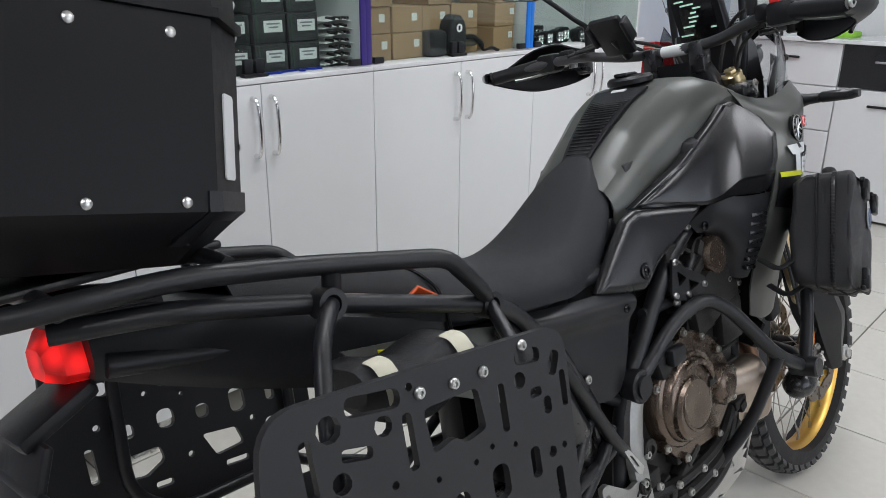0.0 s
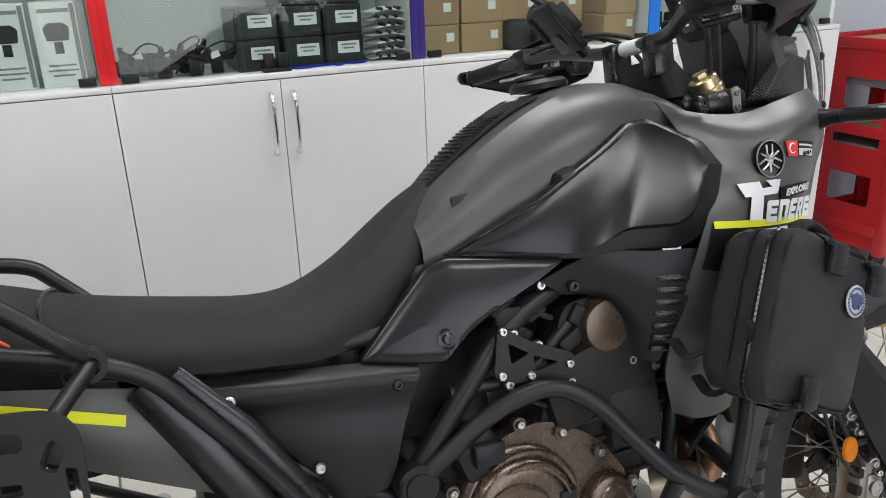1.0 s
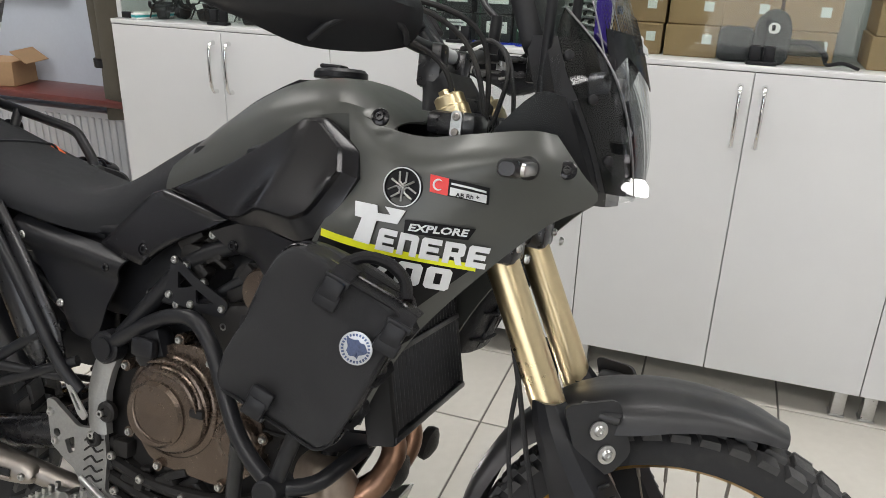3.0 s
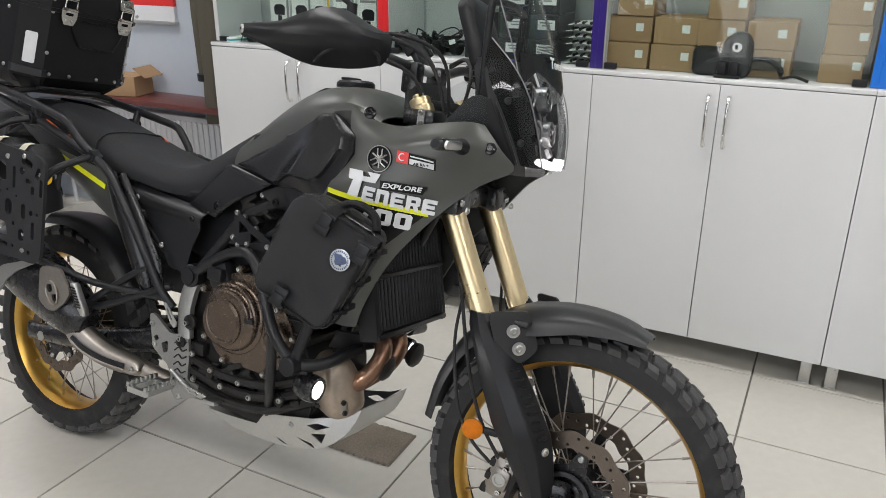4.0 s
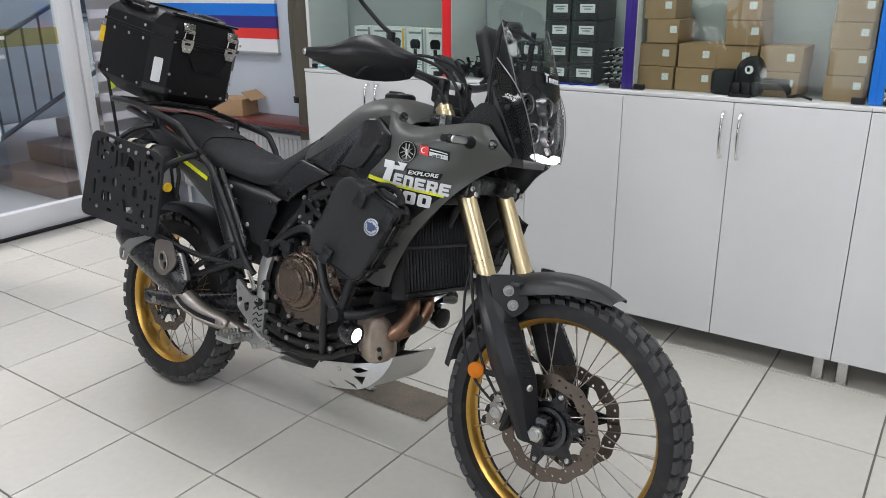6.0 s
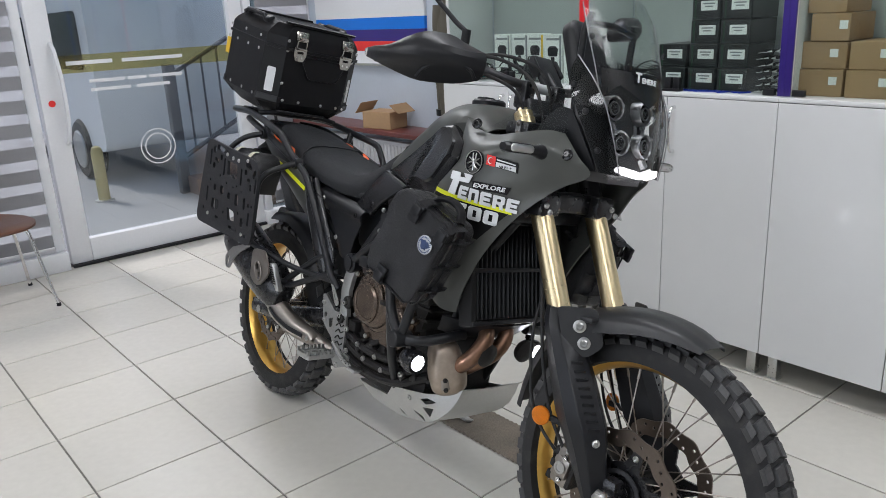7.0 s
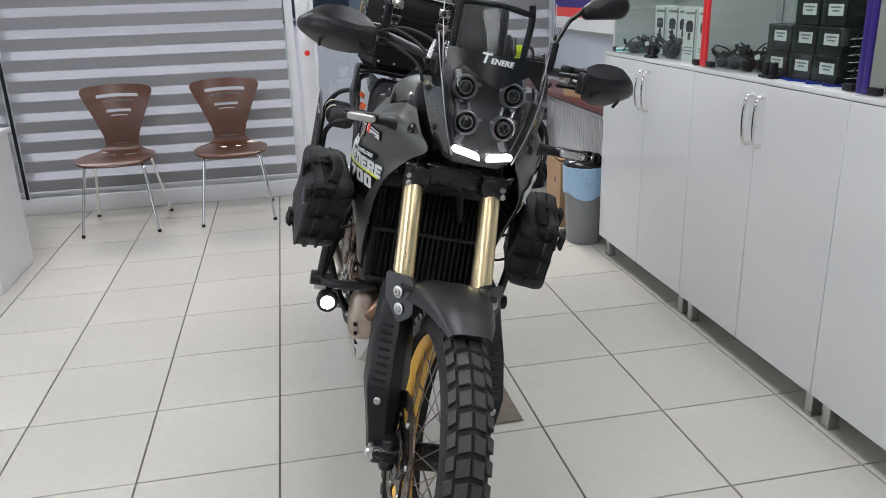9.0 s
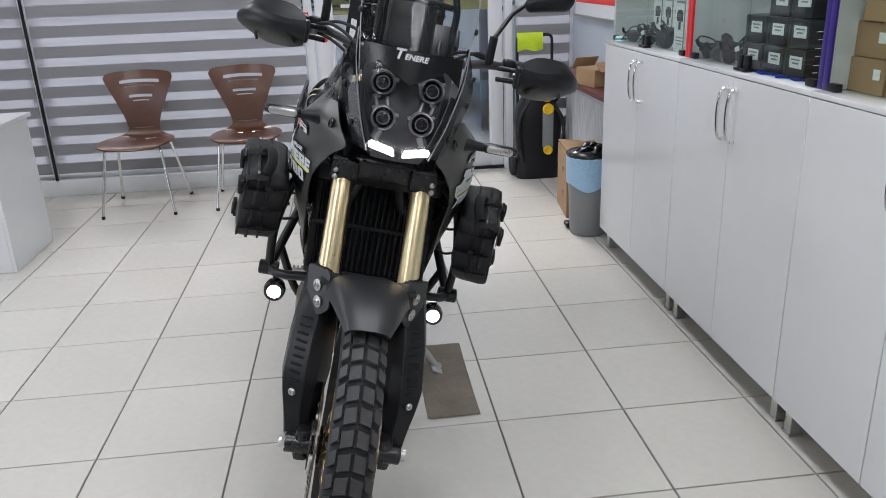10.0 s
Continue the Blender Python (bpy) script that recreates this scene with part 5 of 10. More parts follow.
# foot controls
for s in (-1, 1):
    bm = bmesh.new()
    plate(bm, fillet2([(0.458, 0.505), (0.525, 0.515), (0.534, 0.450), (0.532, 0.386), (0.576, 0.382), (0.568, 0.346), (0.492, 0.317), (0.465, 0.350), (0.470, 0.385), (0.452, 0.415), (0.430, 0.425), (0.410, 0.440), (0.392, 0.450), (0.374, 0.545), (0.392, 0.548)], 0.010), [circle2(0.405, 0.480, 0.009), fillet2([(0.425, 0.470), (0.450, 0.482), (0.452, 0.450), (0.436, 0.442)], 0.006)], 0.010, lambda a, b, h: V((a, s * (0.152 + h), b)))
    hp = part("heel_plate", bm, M_CAST, bike, "cast aluminium footrest hanger")
    bm = bmesh.new()
    arm = [(0.528, 0.676, 0.026), (0.512, 0.635, 0.026), (0.502, 0.590, 0.025), (0.503, 0.545, 0.024), (0.508, 0.505, 0.024)]
    rings = []
    for x, z, w in arm:
        rings.append([V((x + q * w, s * (0.146 + y), z)) for q, y in ((-1, 0), (-0.9, 0.014), (-0.4, 0.020), (0.4, 0.020), (0.9, 0.014), (1, 0))])
    loft(bm, rings)
    part("hanger_arm", bm, M_CAST, hp, "pale cast arm", 50)
    bm = bmesh.new()
    plate(bm, fillet2([(0.436, 0.596), (0.450, 0.594), (0.494, 0.540), (0.484, 0.528), (0.470, 0.538)], 0.005), [fillet2([(0.451, 0.580), (0.458, 0.578), (0.478, 0.548), (0.470, 0.550)], 0.002)], 0.004, lambda a, b, h: V((a, s * (0.172 + h), b)))
    part("heel_blade", bm, M_ALU, hp, "slotted aluminium blade")
    for k in range(6):
        bm = bmesh.new()
        z0 = 0.492 - 0.021 * k
        hose(bm, [(0.478, s * 0.1625, z0 - 0.010), (0.495, s * 0.163, z0 + 0.003), (0.508, s * 0.163, z0 - 0.006), (0.524, s * 0.1625, z0 + 0.003)], 0.0022, 6, 3)
        part("rib", bm, M_ENGINE, hp)
    for x, z, r in ((0.532, 0.555, 0.021), (0.503, 0.492, 0.016)):
        bm = bmesh.new()
        lathe(bm, [(0, r), (0.010, r), (0.014, r * 0.8), (0.014, r * 0.45), (0.008, r * 0.4)], (x, s * 0.158, z), (0, s, 0), 24)
        part("pivot_bolt", bm, M_ENGINE, hp, "black round pivot cover")
    for x, z in ((0.388, 0.520), (0.402, 0.462), (0.548, 0.362), (0.505, 0.334), (0.480, 0.365)):
        bm = bmesh.new()
        bolt(bm, (x, s * 0.162, z), (0, s, 0), 0.0085, 0.006)
        part("hanger_bolt", bm, M_STEEL, hp)
    bm = bmesh.new()
    plate(bm, fillet2([(0.415, -0.055), (0.485, -0.055), (0.49, 0.05), (0.41, 0.05)], 0.012), [round_rect(0.045, 0.075, 0.01, 3, 0.45, 0.0)], 0.016, lambda a, b, h: V((a, s * (0.215 + b), 0.350 + h)))
    for k in range(7):
        for dx in (-0.033, 0.033):
            box(bm, (0.45 + dx, s * (0.168 + 0.0155 * k), 0.371), (0.009, 0.008, 0.014), 0.0)
    peg = part("footpeg", bm, M_STEEL, bike, "serrated steel footpeg")
    bm = bmesh.new()
    cyl(bm, (0.45, s * 0.145, 0.352), (0.45, s * 0.185, 0.358), 0.014)
    part("peg_pivot", bm, M_STEEL, peg)
    bm = bmesh.new()
    if s < 0:
        tube(bm, [(0.47, -0.16, 0.40), (0.55, -0.175, 0.37), (0.64, -0.185, 0.365)], 0.008)
        box(bm, (0.655, -0.19, 0.368), (0.045, 0.035, 0.012), 0.003)
        part("brake_pedal", bm, M_STEEL, bike, "steel rear brake pedal")
    else:
        tube(bm, [(0.44, 0.16, 0.38), (0.56, 0.175, 0.37), (0.62, 0.18, 0.40)], 0.007)
        cyl(bm, (0.62, 0.17, 0.40), (0.62, 0.21, 0.40), 0.009)
        part("gear_lever", bm, M_STEEL, bike, "steel gear lever")
for s, br in zip((-1, 1), both("passenger_bracket", M_BLACK_FRAME, lambda bm, s: (tube(bm, side([(0.40, 0.15, 0.70), (0.336, 0.17, 0.665), (0.20, 0.195, 0.565), (0.175, 0.20, 0.545)], s), 0.011), tube(bm, side([(0.44, 0.15, 0.635), (0.386, 0.17, 0.612), (0.21, 0.195, 0.535), (0.175, 0.20, 0.530)], s), 0.011), cyl(bm, (0.182, s * 0.185, 0.54), (0.182, s * 0.235, 0.54), 0.012, seg=14)), "black passenger footrest bracket")):
    bm = bmesh.new()
    rings = [[V((0.176 + 0.018 * t + px, s * (0.258 - 0.024 * t + py), 0.606 - 0.096 * t)) for px, py in round_rect(w, 0.022, 0.006, 3)] for t, w in ((0, 0.014), (0.06, 0.024), (0.8, 0.030), (1.0, 0.018))]
    loft(bm, rings)
    peg = part("passenger_peg", bm, M_ALU, br, "folded aluminium passenger footpeg")
    for k in range(8):
        part("peg_groove", box(bmesh.new(), (0.179 + 0.0015 * k, s * (0.2685 - 0.0019 * k), 0.594 - 0.0082 * k), (0.022, 0.003, 0.003)), M_ENGINE, peg)


def side_stand(bm):
    tube(bm, [(0.56, 0.12, 0.36), (0.565, 0.27, 0.215), (0.575, 0.372, 0.115)], 0.013, 0.03)
    box(bm, (0.58, 0.385, 0.103), (0.09, 0.055, 0.012), 0.005, Matrix.Rotation(radians(-13.6), 3, "X"))
    tube(bm, [(0.565, 0.26, 0.22), (0.535, 0.30, 0.21), (0.515, 0.32, 0.205)], 0.006)


on_bike("side_stand", M_ALU, side_stand, "side stand, folded out onto the mat")

# skid plate: two folded sides and a bent bottom sheet
SKID_LOW = [(0.55, 0.290), (0.68, 0.276), (0.82, 0.276), (0.905, 0.290), (0.985, 0.315), (1.040, 0.362), (1.066, 0.405), (1.078, 0.440)]


def skid_y(x, z):
    return 0.141 - 0.22 * max(0.0, 0.37 - z) - 0.30 * max(0.0, x - 0.97) - 0.25 * max(0.0, 0.70 - x)


SKID_HOLES = [[(0.938, 0.369), (0.970, 0.383), (1.002, 0.379), (0.966, 0.362)], [(0.948, 0.347), (0.992, 0.357), (0.980, 0.326)], [(0.902, 0.322), (0.918, 0.317), (0.962, 0.305), (0.950, 0.318)], [(0.83, 0.300), (0.85, 0.296), (0.87, 0.288), (0.845, 0.291)]]


def skid_side(bm, s):
    top = [(1.062, 0.432), (1.020, 0.410), (0.95, 0.390), (0.87, 0.374), (0.797, 0.360), (0.766, 0.320), (0.65, 0.305)]
    plate(bm, SKID_LOW + top, SKID_HOLES, 0.004, lambda a, b, h: V((a, s * (skid_y(a, b) + h), b)))


def skid_bottom(bm):
    g = [[(x - 0.001, y * skid_y(x, z), z - 0.004 + 0.004 * abs(y)) for y in (-1.02, -0.6, 0, 0.6, 1.02)] for x, z in SKID_LOW]
    skin(bm, g, 0.004, 1, 3, into=(0.8, 0, 0.6))


plate_ob = on_bike("skid_plate", M_ALU, skid_bottom, "bare aluminium skid plate with triangular cut-outs", None, 30)
both("skid_side", M_ALU, skid_side, "", plate_ob, 30)
# thin black patches on the solid bottom sheet imitate the dark of cut-outs
for x, z in ((1.015, 0.362),):
    for y in (-0.075, -0.035, 0.035, 0.075):
        n = V((0.8, 0, -0.6))
        u, v = V((0, 1, 0)), V((0.6, 0, 0.8))
        o = fillet2([(-0.016, -0.010), (0.016, -0.014), (0.004, 0.018)] if y > 0 else [(-0.016, -0.014), (0.016, -0.010), (-0.004, 0.018)], 0.003, 2)
        on_bike("cut_out", M_BLACK, lambda bm: plate(bm, o, [], 0.0015, lambda p, q, h: V((x, y, z)) + u * p + v * q + n * (h + 0.0035)), "", plate_ob)
both("skid_bolt", M_STEEL, lambda bm, s: bolt(bm, (0.886, s * (skid_y(0.886, 0.355) + 0.004), 0.355), (0, s, 0), 0.008, 0.005), "", plate_ob)

# crash bars with auxiliary lights
def crash_bar(bm, s):
    tube(bm, side([(0.52, 0.160, 0.685), (0.66, 0.175, 0.775), (0.745, 0.195, 0.795), (0.80, 0.215, 0.76), (0.90, 0.265, 0.625), (0.985, 0.285, 0.575), (1.04, 0.25, 0.58), (1.06, 0.12, 0.60)], s), 0.0145, 0.05)
    tube(bm, side([(0.985, 0.285, 0.58), (1.03, 0.285, 0.72), (1.08, 0.245, 0.90), (1.12, 0.16, 0.98)], s), 0.0135, 0.06)
    tube(bm, side([(0.90, 0.265, 0.625), (0.86, 0.21, 0.48), (0.80, 0.13, 0.36)], s), 0.0135, 0.05)
    cyl(bm, (0.525, s * 0.14, 0.685), (0.525, s * 0.175, 0.685), 0.032, seg=24, edge=0.004)
    cyl(bm, (0.985, s * 0.255, 0.577), (0.985, s * 0.315, 0.577), 0.023, seg=20, edge=0.003)


AUX = {-1: (0.0, 0.256, 0.008), 1: (-0.035, 0.252, -0.010)}
for s, cb in zip((-1, 1), both("crash_bar", M_BLACK_FRAME, crash_bar, "black tubular crash bar")):
    bm = bmesh.new()
    lathe(bm, [(0, 0.012), (0.004, 0.020), (0.02, 0.030), (0.045, 0.034), (0.065, 0.031), (0.065, 0.022), (0.056, 0.020)], (0.975 + AUX[s][0], s * AUX[s][1], 0.515 + AUX[s][2]), (1, 0, -0.04), 28)
    box(bm, (1.0 + AUX[s][0], s * AUX[s][1], 0.556 + AUX[s][2]), (0.025, 0.022, 0.03), 0.005)
    aux = part("auxiliary_light", bm, M_BLACK_SATIN, cb, "round black auxiliary light, switched on")
    bm = bmesh.new()
    lathe(bm, [(0, 0.020), (0.004, 0.019), (0.007, 0.012), (0.008, 0.004)], (1.032 + AUX[s][0], s * AUX[s][1], 0.5125 + AUX[s][2]), (1, 0, -0.04), 24)
    part("lit_lens", bm, M_SPOTGLOW, aux, "glowing white auxiliary lens")
    bm = bmesh.new()
    cyl(bm, (0.525, s * 0.172, 0.685), (0.525, s * 0.180, 0.685), 0.022, seg=20)
    part("end_plug", bm, M_BLACK, cb)

# ---- bodywork ----
from mathutils.bvhtree import BVHTree

def tank(bm):
    grid = []
    for x, zt, w, zl, sh in ((0.598, 1.062, 0.108, 0.990, 0.50), (0.66, 1.112, 0.120, 1.015, 0.58), (0.74, 1.168, 0.130, 1.055, 0.62), (0.82, 1.212, 0.150, 1.095, 0.62), (0.90, 1.235, 0.165, 1.130, 0.60), (0.97, 1.233, 0.170, 1.155, 0.60), (1.03, 1.205, 0.168, 1.165, 0.60), (1.075, 1.175, 0.160, 1.150, 0.60)):
        h = zt - zl
        half = [(w * 0.97, zl - 0.03), (w * 0.995, zl), (w * 1.0, zl + h * 0.24), (w * 0.945, zl + h * 0.50), (w * 0.82, zl + h * 0.74), (w * sh, zl + h * 0.93), (w * 0.30, zt - h * 0.012)]
        grid.append([(x, -y, z) for y, z in half] + [(x, 0, zt + 0.001)] + [(x, y, z) for y, z in half[::-1]])
    grid = [list(c) for c in zip(*[spline(c, 5) for c in zip(*grid)])]
    skin(bm, grid, 0.004, 1, 1, into=(0.85, 0, 1.0))


tank_ob = on_bike("fuel_tank", M_OLIVE, tank, "satin olive grey fuel tank", angle=24)
on_bike("tank_core", M_BLACK, lambda bm: (box(bm, (0.84, 0, 1.0), (0.40, 0.24, 0.20), 0.04), box(bm, (0.98, 0, 1.06), (0.2, 0.28, 0.16), 0.04)), "", tank_ob)
on_bike("filler_cap", M_BLACK, lambda bm: (lathe(bm, [(0, 0.050), (0.010, 0.050), (0.016, 0.044), (0.018, 0.025), (0.019, 0.01)], (0.886, 0.004, 1.236), (-0.06, 0, 1), 36), box(bm, (0.870, 0.004, 1.256), (0.045, 0.034, 0.008), 0.004)), "black fuel filler cap", tank_ob)


def tank_pad(bm):
    pts = [(0.625, 1.084), (0.68, 1.130), (0.74, 1.171), (0.80, 1.205), (0.845, 1.224)]
    grid = [[(x - 0.004, y * (0.030 + 0.035 * k / 4), z + 0.004 - abs(y) * 0.003) for y in (-1, -0.5, 0, 0.5, 1)] for k, (x, z) in enumerate(pts)]
    skin(bm, grid, 0.005, 2, 3, into=(0.8, 0, 0.9))


pad = on_bike("tank_pad", M_BLACK, tank_pad, "ribbed black rubber tank pad", tank_ob)
for k in range(22):
    t = k / 22
    x, z, w = 0.645 + 0.17 * t, 1.106 + 0.106 * t + 0.014 * math.sin(math.pi * t), 0.052 + 0.05 * t
    on_bike("pad_rib", M_BLACK, lambda bm: box(bm, (x, 0, z + 0.001), (0.0042, w, 0.0026), 0.001, Matrix.Rotation(radians(-35), 3, "Y")), "", pad)
on_bike("pad_logo_bar", M_DECAL_W, lambda bm: box(bm, (0.830, 0, 1.2235), (0.010, 0.035, 0.002), 0.0, Matrix.Rotation(radians(-28), 3, "Y")), "", pad)


def seat(bm):
    grid = []
    # x, top z, half width at top, half width at bottom, bottom z
    for x, zt, wt, wb, zb in ((-0.2, 1.095, 0.085, 0.095, 1.012), (-0.1, 1.082, 0.105, 0.115, 0.997), (0.02, 1.05, 0.12, 0.13, 0.967), (0.085, 1.027, 0.125, 0.138, 0.947), (0.14, 1.011, 0.13, 0.142, 0.932), (0.25, 0.988, 0.13, 0.142, 0.912), (0.36, 0.970, 0.125, 0.138, 0.897), (0.43, 0.977, 0.112, 0.126, 0.890), (0.5, 1.010, 0.098, 0.116, 0.905), (0.56, 1.053, 0.083, 0.106, 0.950), (0.61, 1.089, 0.066, 0.088, 0.995), (0.645, 1.110, 0.045, 0.062, 1.04)):
        r = [(-wb, zb), (-wb * 1.02, (zb + zt) / 2 - 0.01), (-wt * 0.97, zt - 0.022), (-wt * 0.70, zt - 0.005), (0, zt), (wt * 0.70, zt - 0.005), (wt * 0.97, zt - 0.022), (wb * 1.02, (zb + zt) / 2 - 0.01), (wb, zb)]
        grid.append([(x, y, z) for y, z in r])
    skin(bm, grid, 0.008, 3, 3, into=(0.3, 0, 0.8))


seat_ob = on_bike("seat", M_SEAT, seat, "black textured two-level seat", angle=60)
on_bike("seat_seam", M_BLACK, lambda bm: sweep(bm, spline([(0.10, -0.141, 0.93), (0.092, -0.14, 0.985), (0.086, -0.118, 1.012), (0.082, -0.08, 1.026), (0.08, 0, 1.030), (0.082, 0.08, 1.026), (0.086, 0.118, 1.012), (0.10, 0.141, 0.93)], 5), 0.003, 6), "", seat_ob)
for s in (-1, 1):
    for x in (-0.085, 0.028):
        bm = bmesh.new()
        z = 1.004 - x * 0.30
        if x > 0:
            box(bm, (x - 0.014, s * 0.158, z + 0.009), (0.036, 0.024, 0.004), 0.0015, Matrix.Rotation(radians(30) * s, 3, "X") @ Matrix.Rotation(radians(-22), 3, "Y"))
            box(bm, (x + 0.015, s * 0.158, z + 0.006), (0.034, 0.024, 0.004), 0.0015, Matrix.Rotation(radians(30) * s, 3, "X") @ Matrix.Rotation(radians(42), 3, "Y"))
        else:
            box(bm, (x, s * 0.156, z + 0.002), (0.045, 0.026, 0.004), 0.0015, Matrix.Rotation(radians(35) * s, 3, "X") @ Matrix.Rotation(radians(18), 3, "Y"))
        part("strap_anchor", bm, M_ORANGE, bike, "orange strap anchor tab beside the seat")

# side covers: upper knee panel, lower cover
def dome(bm, loops, centre, s, caps=((0.9, 0.0), (0.55, 0.0), (0.2, 0.0)), back=0.012):
    """A moulded panel through closed loops of (x, out, z) from its edge inwards, then towards a middle point."""
    L = [[V(p) for p in loop] for loop in loops]
    C = V(centre)
    L = [[p - V((0, back, 0)) for p in L[0]]] + L
    for k, lift in caps:
        L.append([C + (p - C) * k + V((0, lift, 0)) for p in L[-1 if k == caps[0][0] else len(loops)]])
    loft(bm, [[V((p.x, p.y * s, p.z)) for p in ring] for ring in L])


def fill3(pts, r, n=4):
    """A closed loop of points in space with its corners rounded."""
    P = [V(p) for p in pts]
    out = []
    for i, b in enumerate(P):
        da, dc = P[i - 1] - b, P[(i + 1) % len(P)] - b
        k = min(r, da.length * 0.45, dc.length * 0.45)
        st, en = b + da.normalized() * k, b + dc.normalized() * k
        for j in range(n + 1):
            t = j / n
            out.append(st * (1 - t) ** 2 + b * 2 * t * (1 - t) + en * t * t)
    return out


def knee_panel(bm, s):
    o = [(0.588, 0.134, 0.990), (0.620, 0.140, 1.002), (0.700, 0.160, 0.990), (0.795, 0.180, 0.974), (0.750, 0.177, 0.950), (0.695, 0.171, 0.925), (0.640, 0.165, 0.894), (0.612, 0.162, 0.872), (0.592, 0.159, 0.853), (0.532, 0.148, 0.862), (0.470, 0.134, 0.874), (0.530, 0.134, 0.934)]
    outer = fill3(o, 0.008)
    c = V((0.625, 0.160, 0.935))
    dome(bm, [outer, [p + (c - p).normalized() * 0.005 + V((0, 0.004, 0)) for p in outer]], c + V((0, 0.004, 0)), s, ((0.8, 0.0), (0.4, 0.0)))


for c, size in (((0.55, 0.055, 0.84), (0.24, 0.09, 0.24)), ((0.66, 0.06, 0.95), (0.20, 0.10, 0.10)), ((0.30, 0.055, 0.86), (0.30, 0.09, 0.10)), ((0.33, 0.05, 0.72), (0.20, 0.08, 0.26))):
    both("inner_cover", M_BLACK, lambda bm, s: box(bm, (c[0], s * c[1], c[2]), size, 0.03), "black inner cover below the seat")
for s, k in zip((-1, 1), both("knee_panel", M_KNEE, knee_panel, "satin black side panel below the tank", angle=55)):
    bm = bmesh.new()
    lathe(bm, [(0, 0.017), (0.003, 0.017), (0.004, 0.012), (0.001, 0.011)], (0.60, s * 0.160, 0.888), (0, s, 0.1), 24)
    bolt(bm, (0.60, s * 0.161, 0.888), (0, s, 0.1), 0.009, 0.005)
    part("panel_screw", bm, M_BLACK_GLOSS, k)


def side_cover(bm, s):
    g = [[(0.245, 0.120, 0.902), (0.36, 0.128, 0.887), (0.46, 0.132, 0.876), (0.555, 0.140, 0.864)],
         [(0.255, 0.146, 0.886), (0.36, 0.156, 0.872), (0.46, 0.160, 0.861), (0.550, 0.164, 0.850)],
         [(0.278, 0.148, 0.860), (0.37, 0.157, 0.852), (0.46, 0.161, 0.842), (0.543, 0.165, 0.832)],
         [(0.300, 0.138, 0.835), (0.385, 0.146, 0.828), (0.46, 0.150, 0.820), (0.535, 0.154, 0.810)],
         [(0.345, 0.142, 0.785), (0.405, 0.150, 0.778), (0.46, 0.155, 0.770), (0.515, 0.157, 0.765)],
         [(0.385, 0.142, 0.735), (0.42, 0.150, 0.725), (0.46, 0.154, 0.715), (0.50, 0.155, 0.72)],
         [(0.41, 0.140, 0.690), (0.435, 0.146, 0.685), (0.46, 0.150, 0.685), (0.485, 0.150, 0.69)]]
    skin(bm, side(g, s), 0.004, 3, 3, into=(0.4, 0, 0.8))


for s, k in zip((-1, 1), both("side_cover", M_BLACK, side_cover, "matt black side cover", angle=55)):
    for x, y, z, m in ((0.288, 0.149, 0.866, M_STEEL), (0.392, 0.150, 0.745, M_STEEL), (0.515, 0.164, 0.840, M_BLACK_GLOSS)):
        bm = bmesh.new()
        bolt(bm, (x, s * y, z), (0, s, 0), 0.0085, 0.005)
        part("panel_screw", bm, m, k)



# satin black tank insert: one moulded panel with a wide slanted rim ahead and below
INS_OUT = [(0.628, 0.128, 1.003), (0.772, 0.160, 1.067), (0.880, 0.174, 1.130), (0.926, 0.180, 1.162), (0.964, 0.180, 1.166), (1.044, 0.206, 1.121), (1.058, 0.232, 1.081), (1.035, 0.242, 1.029), (1.007, 0.243, 0.985), (0.966, 0.238, 0.967), (0.878, 0.210, 0.976), (0.826, 0.190, 0.970), (0.795, 0.178, 0.973), (0.700, 0.150, 0.990)]
INS_IN = [(0.640, 0.136, 1.005), (0.774, 0.171, 1.063), (0.881, 0.187, 1.125), (0.927, 0.193, 1.156), (0.960, 0.195, 1.158), (1.012, 0.219, 1.123), (1.024, 0.238, 1.088), (1.004, 0.247, 1.054), (0.983, 0.251, 1.023), (0.955, 0.250, 1.008), (0.877, 0.231, 1.013), (0.833, 0.208, 0.988), (0.800, 0.192, 0.982), (0.708, 0.161, 0.998)]


def resample(pts, n):
    P = [V(p) for p in pts]
    d = [0.0]
    for a, b in zip(P, P[1:]):
        d.append(d[-1] + (b - a).length)
    out = []
    for k in range(n):
        t = d[-1] * k / (n - 1)
        i = max(j for j in range(len(P) - 1) if d[j] <= t + 1e-9)
        out.append(P[i].lerp(P[i + 1], (t - d[i]) / (d[i + 1] - d[i])))
    return out


